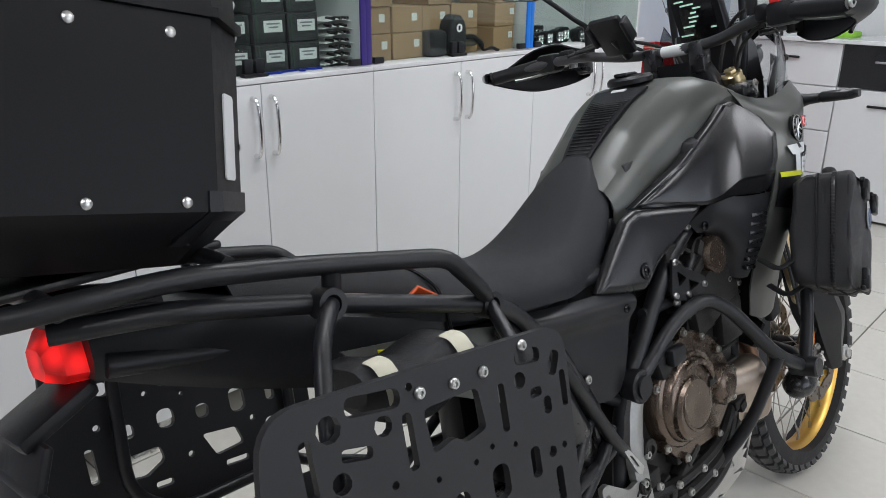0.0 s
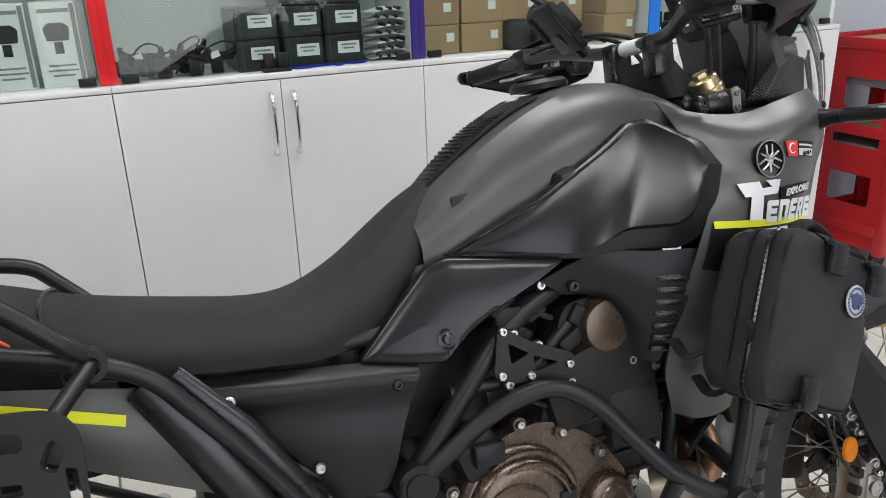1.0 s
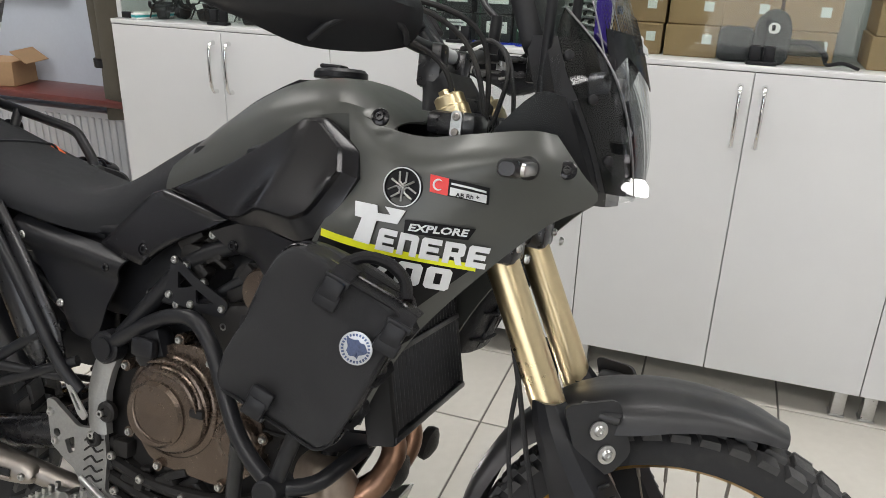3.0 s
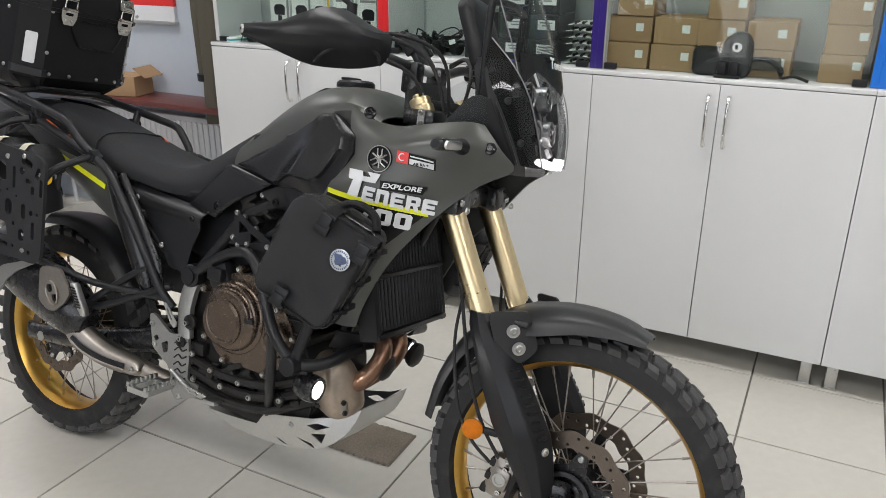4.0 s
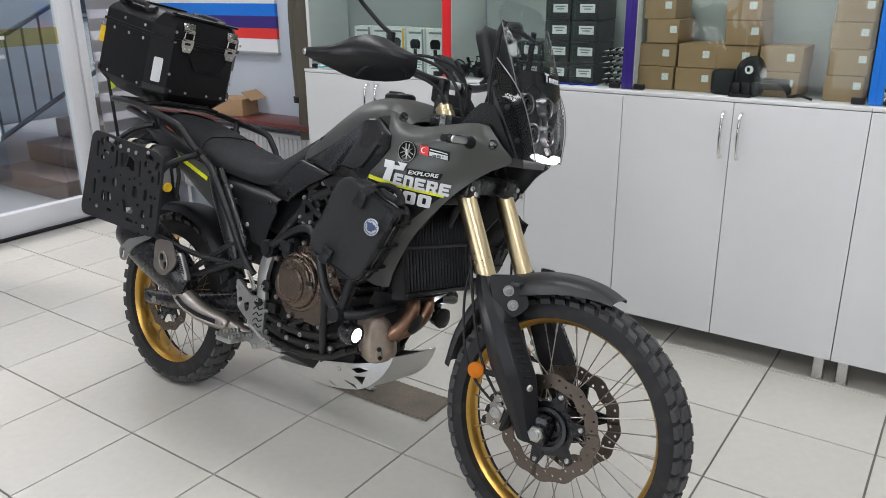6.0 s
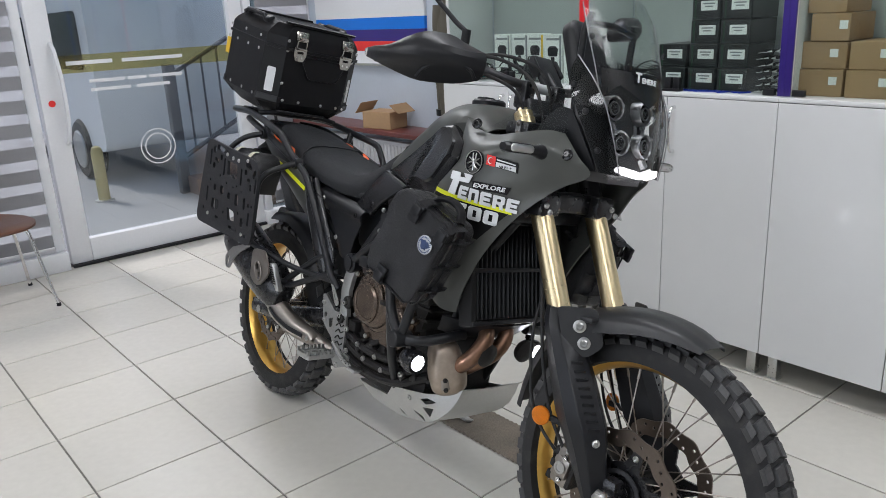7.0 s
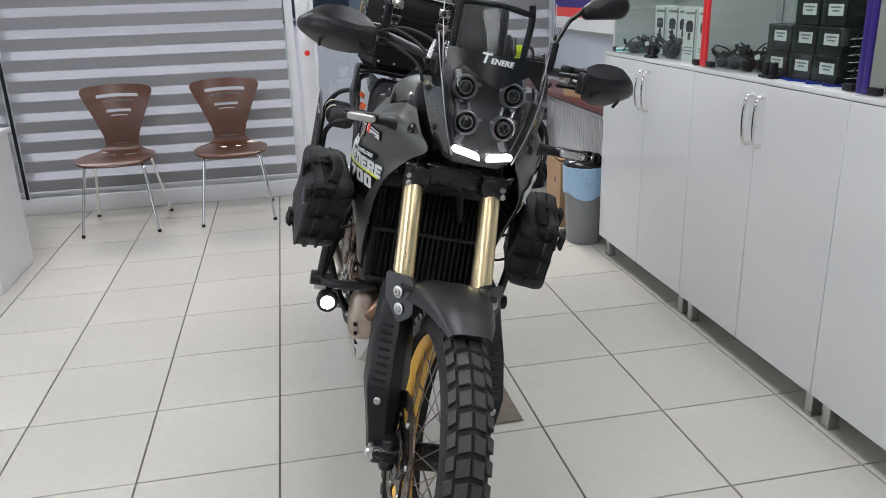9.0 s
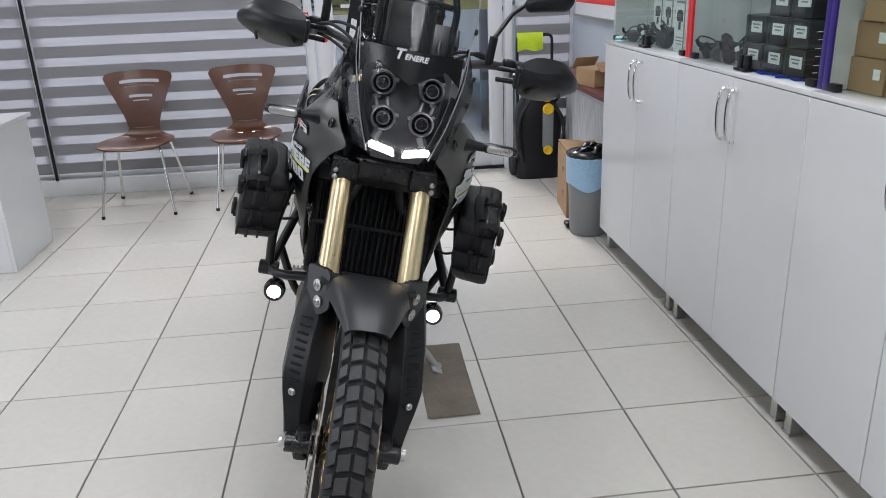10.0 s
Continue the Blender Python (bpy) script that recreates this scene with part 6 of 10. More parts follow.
def insert(bm, s):
    def halves(loop):
        near = lambda pts, k: resample(pts[:k], 16) + resample(pts[k - 1:], 16)[1:]
        return near(loop[:7], 4), near([loop[0]] + loop[:6:-1] + [loop[6]], 4)
    au, al = halves([V(p) for p in INS_OUT])
    bu, bl = halves([V(p) for p in INS_IN])
    rows = [[p + V((0, -0.016, 0)) for p in au]]
    for q, d in ((0.0, -0.002), (0.05, 0.002), (0.15, 0.002), (0.85, -0.003), (0.95, 0.0)):
        rows.append([a.lerp(b, q) + V((0, d, 0)) for a, b in zip(au, bu)])
    for q in (0.0, 0.06, 0.25, 0.5, 0.75, 0.94, 1.0):
        rows.append([a.lerp(b, q) + V((0, 0.002 + 0.003 * (1 - abs(2 * q - 1) ** 3), 0)) for a, b in zip(bu, bl)])
    for q, d in ((0.95, 0.0), (0.85, -0.003), (0.15, 0.002), (0.05, 0.002), (0.0, -0.002)):
        rows.append([a.lerp(b, q) + V((0, d, 0)) for a, b in zip(al, bl)])
    rows.append([p + V((0, -0.016, 0)) for p in al])
    skin(bm, [[(p.x, p.y * s, p.z) for p in r] for r in rows], 0.002, 1, 1, into=(0.9, 0, 1.07))


inserts = both("tank_side_insert", M_KNEE, insert, "satin black moulded panel below the tank", angle=28)
both("insert_backing", M_BLACK, lambda bm, s: box(bm, (0.90, s * 0.13, 1.03), (0.2, 0.1, 0.16), 0.03))
both("tank_side_infill", M_OLIVE, lambda bm, s: box(bm, (0.995, s * 0.125, 1.125), (0.13, 0.075, 0.10), 0.02))


def lower_shroud(bm, s):
    g = [[(0.752, 0.174, 0.946), (0.815, 0.190, 0.970), (0.861, 0.202, 0.977), (0.93, 0.222, 0.967), (1.000, 0.240, 0.962)],
         [(0.775, 0.171, 0.930), (0.825, 0.185, 0.942), (0.870, 0.204, 0.940), (0.93, 0.224, 0.925), (0.985, 0.236, 0.918)],
         [(0.800, 0.165, 0.915), (0.845, 0.182, 0.917), (0.884, 0.198, 0.893), (0.925, 0.216, 0.875), (0.967, 0.228, 0.868)],
         [(0.850, 0.155, 0.900), (0.880, 0.172, 0.880), (0.905, 0.190, 0.845), (0.925, 0.203, 0.828), (0.946, 0.212, 0.820)],
         [(0.900, 0.160, 0.800), (0.907, 0.172, 0.795), (0.915, 0.184, 0.790), (0.925, 0.192, 0.788), (0.935, 0.198, 0.788)]]
    skin(bm, side(g, s), 0.004, 4, 4, into=(0.9, 0, 0.9))


for s, k in zip((-1, 1), both("radiator_shroud", M_BLACK, lower_shroud, "matt black radiator shroud with louvres", angle=55)):
    for i in range(7):
        bm = bmesh.new()
        box(bm, (0.952 - 0.0035 * i, s * (0.225 - 0.0035 * i), 0.922 - 0.0185 * i), (0.052 - 0.004 * i, 0.016, 0.010), 0.003, Matrix.Rotation(radians(6), 3, "Y") @ Matrix.Rotation(radians(18) * s, 3, "Z"))
        part("louvre", bm, M_BLACK_SATIN, k)
    bm = bmesh.new()
    bolt(bm, (0.805, s * 0.178, 0.93), (0, s, 0), 0.010, 0.006)
    part("panel_screw", bm, M_BLACK_GLOSS, k)


# olive front fairing wings
def wing(bm, s):
    g = [[(0.995, 0.164, 1.190), (1.06, 0.180, 1.165), (1.14, 0.190, 1.155), (1.22, 0.190, 1.168), (1.30, 0.175, 1.182), (1.335, 0.150, 1.180)],
         [(1.010, 0.184, 1.152), (1.075, 0.217, 1.128), (1.15, 0.232, 1.120), (1.23, 0.226, 1.130), (1.32, 0.190, 1.140), (1.375, 0.135, 1.130)],
         [(1.030, 0.210, 1.092), (1.080, 0.236, 1.075), (1.145, 0.246, 1.070), (1.23, 0.226, 1.080), (1.32, 0.180, 1.095), (1.402, 0.115, 1.088)],
         [(1.020, 0.242, 1.030), (1.065, 0.256, 1.020), (1.12, 0.254, 1.010), (1.19, 0.236, 1.015), (1.26, 0.202, 1.030), (1.340, 0.150, 1.045)],
         [(0.990, 0.246, 0.965), (1.035, 0.254, 0.950), (1.085, 0.252, 0.940), (1.14, 0.238, 0.945), (1.195, 0.218, 0.955), (1.262, 0.190, 0.965)],
         [(0.962, 0.226, 0.875), (1.0, 0.232, 0.855), (1.04, 0.234, 0.840), (1.085, 0.228, 0.840), (1.125, 0.212, 0.845), (1.165, 0.195, 0.850)],
         [(0.945, 0.200, 0.770), (0.975, 0.204, 0.755), (1.005, 0.206, 0.745), (1.04, 0.204, 0.740), (1.075, 0.200, 0.740), (1.105, 0.192, 0.740)],
         [(0.965, 0.182, 0.690), (0.985, 0.186, 0.680), (1.005, 0.188, 0.672), (1.03, 0.188, 0.668), (1.055, 0.187, 0.668), (1.08, 0.184, 0.672)]]
    skin(bm, side(g, s), 0.004, 4, 4, into=(1.1, 0, 0.95))


wings = both("fairing_wing", M_OLIVE, wing, "satin olive grey front fairing wing with decals", angle=55)


wing_mesh = bmesh.new()
wing(wing_mesh, 1)
bmesh.ops.recalc_face_normals(wing_mesh, faces=wing_mesh.faces[:])
wing_tree = BVHTree.FromBMesh(wing_mesh)
wing_mesh.free()


def wing_y(x, z):
    """Height of the wing's skin over the middle plane."""
    hit = wing_tree.ray_cast(V((x, 1.0, z)), V((0, -1, 0)))[0]
    return hit.y if hit is not None else 0.2


# letters as outlines in a unit cell, with their holes
LETTERS = {
    "E": [([(0, 0), (1, 0), (1, 0.26), (0.34, 0.26), (0.34, 0.38), (0.9, 0.38), (0.9, 0.62), (0.34, 0.62), (0.34, 0.74), (1, 0.74), (1, 1), (0.1, 1), (0, 0.9)], [])],
    "7": [([(0, 1), (1, 1), (1, 0.78), (0.52, 0), (0.12, 0), (0.58, 0.72), (0, 0.72)], [])],
    "0": [([(0.12, 0), (0.88, 0), (1, 0.12), (1, 0.88), (0.88, 1), (0.12, 1), (0, 0.88), (0, 0.12)], [[(0.36, 0.25), (0.64, 0.25), (0.64, 0.75), (0.36, 0.75)]])],
    "N": [([(0, 0), (0.32, 0), (0.32, 0.72), (0.66, 0.72), (0.66, 0), (1, 0), (1, 0.88), (0.88, 1), (0, 1)], [])],
    "R": [([(0, 0), (0.32, 0), (0.32, 0.34), (0.52, 0.34), (0.68, 0), (1, 0), (0.84, 0.36), (1, 0.46), (1, 0.88), (0.88, 1), (0, 1)], [[(0.34, 0.56), (0.68, 0.56), (0.68, 0.76), (0.34, 0.76)]])],
}


def decal(bm, pts, s, lift=0.0035, thick=0.0012):
    plate(bm, pts, [], thick, lambda a, b, h: V((a, s * (wing_y(a, b) + lift + h), b)))


for s, wg in zip((-1, 1), wings):
    bm = bmesh.new()
    lathe(bm, [(0, 0.030), (0.004, 0.030), (0.005, 0.028), (0.003, 0.0265), (0.003, 0.001)], (1.138, s * (wing_y(1.138, 1.080) - 0.001), 1.080), (0.05, s, 0.06), 36)
    badge = part("round_badge", bm, M_DECAL_B, wg, "round black and silver emblem")
    bm = bmesh.new()
    c = V((1.138, s * (wing_y(1.138, 1.080) + 0.0045), 1.080))
    lathe(bm, [(0, 0.0295), (0.0018, 0.0295), (0.0018, 0.0277), (0, 0.0277)], c, (0.05, s, 0.06), 36, caps=False)
    for k in range(3):
        a = radians(90 + 120 * k)
        d, e = V((math.cos(a), 0, math.sin(a))), V((-math.sin(a), 0, math.cos(a)))
        sweep(bm, [c - d * 0.021, c + d * 0.006], 0.0017, 6)
        for w in (1, -1):
            sweep(bm, [c + d * 0.004, c + d * 0.008 + e * 0.0052 * w, c + d * 0.0225 + e * 0.0058 * w], 0.0017, 6)
    part("emblem_ring", bm, M_STEEL, badge)
    # black lower decal field with neon stripe
    bm = bmesh.new()
    rows = []
    for i in range(8):
        q = i / 7
        a, b = V((1.014 - 0.022 * q, 0, 0.996 - 0.066 * q)), V((1.248 - 0.093 * q, 0, 0.972 - 0.087 * q))
        rows.append([(p.x, s * (wing_y(p.x, p.z) + 0.0042), p.z) for p in [a.lerp(b, k / 12) for k in range(13)]])
    skin(bm, rows, 0.001, 1, 1, into=(1.1, 0, 0.95))
    part("decal_field", bm, M_DECAL_B, wg)
    bm = bmesh.new()
    xs = [1.014 + 0.236 * k / 16 for k in range(17)]
    rows = [[(x, s * (wing_y(x, z) + 0.0056), z) for x, z in [(x, 1.0017 - 0.117 * (x - 1.003) + 0.06 * (x - 1.003) ** 2 - d) for x in xs]] for d in (0.0, 0.0055, 0.011)]
    skin(bm, rows, 0.001, 1, 1, into=(1.1, 0, 0.95))
    part("stripe", bm, M_YELLOW, wg, "neon yellow stripe")
    bm = bmesh.new()
    decal(bm, [(1.150, 1.034), (1.18, 1.034), (1.248, 1.031), (1.238, 1.013), (1.18, 1.014), (1.150, 1.0145)], s, 0.0045)
    part("word_plate", bm, M_DECAL_B, wg)

    def at(x, z, lift=0.0065, lean=0.0):
        y = wing_y(x, z)
        dx = (wing_y(x + 0.02, z) - wing_y(x - 0.02, z)) / 0.04
        dz = (wing_y(x, z + 0.02) - wing_y(x, z - 0.02)) / 0.04
        if s < 0:
            ex = V((1, -dx, 0)).normalized()
            ez = V((0, -dz, 1))
        else:
            ex = V((-1, -dx, 0)).normalized()
            ez = V((0, dz, 1))
        ez = (ez - ex * ez.dot(ex)).normalized()
        n = ex.cross(ez)
        ex2 = ex * math.cos(lean) + ez * math.sin(lean)
        ez2 = ez * math.cos(lean) - ex * math.sin(lean)
        m = Matrix((ex2, ez2, n)).transposed().to_4x4()
        return Matrix.Translation((x, s * (y + lift), z)) @ m

    text_part("word", "EXPLORE", 0.0150, at(1.1975, 1.0238, 0.0072), M_DECAL_W, wg, shear=0.2, width=1.42, bold=0.028)
    # model word in blocky letters that follow the stripe
    for k, ch in enumerate("ENERE"):
        for loop, hol in LETTERS[ch]:
            def put(p):
                u, v = (k + p[0] * 0.86) / 5.0, p[1]
                if s > 0:
                    u = 1 - u
                x = 1.112 + 0.158 * u + (0.006 * (v - 0.5)) * (1 if s < 0 else -1)
                return (x, 0.984 + 0.034 * v - 0.092 * (x - 1.112))
            bm = bmesh.new()
            plate(bm, [put(p) for p in loop], [[put(p) for p in q] for q in hol], 0.0012, lambda a, b, h: V((a, s * (wing_y(a, b) + 0.0062 + h), b)))
            part("model_letter", bm, M_DECAL_W, wg)
    bm = bmesh.new()
    tl = [(1.066, 1.050), (1.105, 1.049), (1.108, 1.038), (1.128, 1.038), (1.118, 1.049), (1.150, 1.047), (1.140, 1.026), (1.108, 1.027), (1.100, 0.990), (1.074, 0.993), (1.084, 1.028), (1.072, 1.029)]
    tl = tl if s < 0 else [(2.324 - a, b) for a, b in tl]
    decal(bm, tl, s, 0.0062)
    part("model_initial", bm, M_DECAL_W, wg)
    for k, ch in enumerate("700"):
        for loop, hol in LETTERS[ch]:
            def put(p):
                u, v = (k + p[0] * 0.86) / 3.0, p[1]
                if s > 0:
                    u = 1 - u
                x = 1.100 + 0.122 * u + (0.008 * (v - 0.5)) * (1 if s < 0 else -1)
                return (x, 0.934 + 0.036 * v - 0.092 * (x - 1.16))
            bm = bmesh.new()
            plate(bm, [put(p) for p in loop], [[put(p) for p in q] for q in hol], 0.0012, lambda a, b, h: V((a, s * (wing_y(a, b) + 0.0062 + h), b)))
            part("model_number", bm, M_DECAL_W, wg)
    # red and white sticker with unread small print
    bm = bmesh.new()
    decal(bm, [(1.178, 1.104), (1.206, 1.101), (1.206, 1.076), (1.180, 1.079)], s, 0.0036)
    part("red_sticker", bm, M_DECAL_R, wg, "small red sticker with white crescent")
    bm = bmesh.new()
    decal(bm, [(1.206, 1.101), (1.235, 1.098), (1.262, 1.094), (1.262, 1.069), (1.235, 1.073), (1.206, 1.076)], s, 0.0036)
    part("name_sticker", bm, M_DECAL_B, wg, "small black and white sticker")
    bm = bmesh.new()
    decal(bm, [(1.209, 1.089), (1.235, 1.086), (1.259, 1.083), (1.259, 1.071), (1.235, 1.0745), (1.209, 1.0775)], s, 0.005, 0.0008)
    part("print_bar", bm, M_DECAL_W, wg)
    text_part("sticker_word", "AB Rh +", 0.0088, at(1.234, 1.0785, 0.0068), M_DECAL_B, wg, depth=0.0003, width=1.15, bold=0.02)
    bm = bmesh.new()
    decal(bm, [(1.210, 1.096), (1.235, 1.093), (1.258, 1.089), (1.258, 1.086), (1.235, 1.090), (1.210, 1.093)], s, 0.005, 0.0006)
    part("print_bar", bm, M_DECAL_W, wg)
    bm = bmesh.new()
    cc = V((1.192, s * (wing_y(1.192, 1.09) + 0.0052), 1.0905))
    cres = [cc + V((0.0075 * math.cos(a), 0, 0.0075 * math.sin(a))) for a in [radians(50 + 260 * k / 14) for k in range(15)]]
    sweep(bm, cres, [0.0006 + 0.0014 * math.sin(math.pi * k / 14) for k in range(15)], 5)
    part("crescent", bm, M_DECAL_W, wg)
    # turn signal on a rubber stalk
    bm = bmesh.new()
    sweep(bm, [(1.305, s * 0.185, 1.128), (1.310, s * 0.215, 1.130), (1.313, s * 0.245, 1.130)], [0.020, 0.013, 0.011], 14)
    sig = part("turn_signal", bm, M_BLACK, bike, "slim black turn signal")
    bm = bmesh.new()
    rings = [[V((1.313 + px, s * y, 1.131 + pz)) for px, pz in round_rect(w, hh, hh * 0.45, 4)] for y, w, hh in ((0.235, 0.020, 0.018), (0.245, 0.036, 0.026), (0.31, 0.036, 0.025), (0.325, 0.022, 0.018))]
    loft(bm, rings)
    part("signal_body", bm, M_BLACK_SATIN, sig)
    bm = bmesh.new()
    rings = [[V((x, s * 0.279 + py, 1.131 + pz)) for py, pz in round_rect(w, hh, hh * 0.48, 4)] for x, w, hh in ((1.329, 0.072, 0.019), (1.334, 0.070, 0.017), (1.336, 0.06, 0.012))]
    loft(bm, rings)
    part("signal_lens", bm, M_STEEL, sig, "clear silvery signal lens")
    for x, y, z in ((1.358, 0.155, 1.130), (1.064, 0.188, 1.176)):
        bm = bmesh.new()
        lathe(bm, [(0, 0.014), (0.004, 0.014), (0.006, 0.011)], (x, s * y, z), (0.3, s, 0.3), 20)
        bolt(bm, (x, s * (y + 0.004), z + 0.001), (0.3, s, 0.3), 0.008, 0.004)
        part("fairing_bolt", bm, M_BLACK_GLOSS, wg)

# headlight tower, lamps, screen
FY = 0.011  # middle of the front assembly
on_bike("headlight_housing", M_HOUSING, lambda bm: loft(bm, [[V((x, FY + y * w, z)) for x, y in ((xf, -0.8), (xf + 0.012, 0), (xf, 0.8), (xf - 0.05, 1), (xf - 0.09, 0.7), (xf - 0.09, -0.7), (xf - 0.05, -1))] for z, w, xf in ((1.075, 0.075, 1.405), (1.12, 0.098, 1.405), (1.20, 0.112, 1.375), (1.28, 0.112, 1.350), (1.33, 0.09, 1.33))]), "black headlight housing")
for s in (-1, 1):
    for (x, y, z, r) in ((1.378, 0.060, 1.254, 0.0305), (1.402, 0.047, 1.174, 0.0305)):
        bm = bmesh.new()
        lathe(bm, [(-0.02, r), (0.012, r), (0.015, r - 0.002), (0.012, r - 0.005), (0.0, r - 0.006)], (x, FY + s * y, z), (1, s * 0.08, 0.12), 28, caps=False)
        for k in range(3):
            a = radians(40 + 120 * k)
            box(bm, (x + 0.006, FY + s * (y + (r + 0.003) * math.cos(a)), z + (r + 0.003) * math.sin(a)), (0.012, 0.010, 0.008), 0.002)
        lampb = part("headlight", bm, M_BEZEL, bike, "round projector headlight with silver bezel")
        bm = bmesh.new()
        lathe(bm, [(-0.004, r - 0.006), (0.004, r - 0.009), (0.010, (r - 0.006) * 0.6), (0.013, 0.001)], (x, FY + s * y, z), (1, s * 0.08, 0.12), 28)
        part("projector_lens", bm, M_BLACK_GLOSS, lampb)
        # pale ring stands in for the bright arcs reflected in the lens
        bm = bmesh.new()
        lathe(bm, [(0.0085, r * 0.56), (0.0125, r * 0.52), (0.0125, r * 0.46), (0.0085, r * 0.44)], (x, FY + s * y, z), (1, s * 0.08, 0.12), 28, caps=False)
        part("lens_ring", bm, M_BEZEL, lampb)
    bm = bmesh.new()
    sweep(bm, [(1.376, FY + s * 0.075, 1.222), (1.388, FY + s * 0.066, 1.195)], 0.006, 8)
    sweep(bm, [(1.376, FY + s * 0.045, 1.222), (1.388, FY + s * 0.038, 1.195)], 0.005, 8)
    sweep(bm, [(1.402, FY + s * 0.052, 1.142), (1.41, FY + s * 0.062, 1.122)], 0.012, 8)
    part("lamp_bracket", bm, M_BEZEL, bike)
    bm = bmesh.new()
    bar = [(0.003, -0.010), (0.066, 0.0), (0.070, 0.006), (0.066, 0.015), (0.008, 0.006)]
    rings = [[V((x - 0.30 * (0.004 + q * k) ** 1.0 * 0.9, FY + 0.002 + s * (0.006 + q * k), 1.104 + r * k + 0.001)) for q, r in fillet2(bar, 0.003, 2)] for x, k in ((1.440, 1.0), (1.462, 1.0), (1.464, 0.96))]
    loft(bm, rings)
    part("daytime_light", bm, M_LAMPGLOW, bike, "bright white daytime running light")


def shield(bm):
    g = []
    for x, z, w, bow in ((1.440, 1.085, 0.078, 0.030), (1.456, 1.13, 0.096, 0.034), (1.452, 1.20, 0.112, 0.036), (1.436, 1.27, 0.121, 0.038), (1.412, 1.345, 0.131, 0.038), (1.380, 1.42, 0.140, 0.036), (1.344, 1.49, 0.140, 0.032), (1.324, 1.53, 0.105, 0.022)):
        g.append([(x - bow * k * k * 1.2, FY + y * w, z) for y, k in ((-1, 1), (-0.6, 0.6), (0, 0), (0.6, 0.6), (1, 1))])
    skin(bm, g, 0.003, 4, 4, into=(1.2, 0, 1.25))


scr = on_bike("windscreen", M_SHIELD, shield, "tall clear acrylic windscreen", angle=60)


def screen_x(y, z):
    """Outer face of the windscreen."""
    prof = ((1.085, 1.440, 0.078, 0.030), (1.13, 1.456, 0.096, 0.034), (1.20, 1.452, 0.112, 0.036), (1.27, 1.436, 0.121, 0.038), (1.345, 1.412, 0.131, 0.038), (1.42, 1.380, 0.140, 0.036), (1.49, 1.344, 0.140, 0.032))
    for a, b in zip(prof, prof[1:]):
        if z <= b[0] or b is prof[-1]:
            q = (z - a[0]) / (b[0] - a[0])
            x, w, bow = [u + (v - u) * q for u, v in zip(a[1:], b[1:])]
            return x - bow * 1.2 * min(1.0, (y / w) ** 2)


def band(bm):
    rows = []
    for q in (0.0, 0.33, 0.66, 1.0):
        row = []
        for k in range(25):
            u = -1 + k / 12
            zb = 1.264 + 0.044 * (1 - abs(abs(u) - 0.68) / 0.68) if abs(u) <= 0.68 else 1.308 - 0.034 * (abs(u) - 0.68) / 0.32
            z = 1.342 + (zb - 1.342) * q
            y = u * 0.121
            row.append((screen_x(y, z) + 0.0028, FY + y, z))
        rows.append(row)
    skin(bm, rows, 0.0012, 1, 1, into=(1.7, 0, 1.3))


on_bike("screen_band", M_BAND, band, "black printed band on the screen", scr)
LETTER = Matrix(((0, -0.27, 0.96), (1, 0, 0), (0, 0.96, 0.27))).to_4x4()
text_part("screen_word", "T", 0.034, Matrix.Translation((1.4235, -0.026, 1.331)) @ LETTER, M_DECAL_W, scr, shear=0.2, width=1.1)
text_part("screen_word", "ENERE", 0.0185, Matrix.Translation((1.4245, 0.016, 1.327)) @ LETTER, M_DECAL_W, scr, shear=0.2, width=1.05)


def dot_rows(bm):
    for i in range(40):
        for j in range(7):
            y = -0.119 + i * 0.0061
            z = 1.338 + j * 0.0062
            box(bm, (screen_x(y, z) + 0.0025, FY + y, z), (0.001, 0.0046 - 0.0005 * j, 0.0046 - 0.0005 * j))


on_bike("dot_print", M_DECAL_B, dot_rows, "fading dot print", scr)


def side_shield(bm, s, rows=5, inset=0.0):
    g = [[(1.410, 0.108, 1.100), (1.430, 0.092, 1.098), (1.447, 0.074, 1.098)],
         [(1.390, 0.136, 1.165), (1.413, 0.120, 1.170), (1.434, 0.101, 1.175)],
         [(1.360, 0.158, 1.232), (1.386, 0.142, 1.242), (1.410, 0.121, 1.252)],
         [(1.336, 0.164, 1.275), (1.354, 0.150, 1.295), (1.374, 0.133, 1.310)],
         [(1.312, 0.152, 1.330), (1.313, 0.145, 1.348), (1.315, 0.137, 1.366)]]
    skin(bm, [[(x - inset, FY + y - s * inset, z) for x, y, z in row] for row in side(g[:rows], s)], 0.004, 4, 4, into=(1.3, 0, 1.2))


both("screen_side_wing", M_SMOKE, side_shield, "smoked acrylic side panel of the headlight tower", angle=60)
both("headlight_cowl", M_COWL, lambda bm, s: side_shield(bm, s, 3, 0.012), "dark grey cowl beside the headlights", angle=60)
both("cowl_cheek", M_BLACK, lambda bm, s: skin(bm, side([[(1.237, 0.150, 1.178), (1.295, 0.148, 1.238), (1.338, 0.140, 1.236)], [(1.25, 0.145, 1.13), (1.33, 0.118, 1.10), (1.39, 0.082, 1.10)]], s), 0.004, 3, 3, into=(1.3, 0, 1.15)), "black inner cheek of the fairing")
DEF = [V((1.135, 0.205, 1.172)), V((1.345, 0.152, 1.178)), V((1.322, 0.150, 1.296))]
both("side_deflector", M_SHIELD, lambda bm, s: skin(bm, side([[tuple(DEF[0].lerp(DEF[1].lerp(DEF[2], v), q)) for q in (0.02, 0.5, 1.0)] for v in (0, 0.5, 1.0)], s), 0.003, 2, 2), "clear acrylic wind deflector", angle=60)
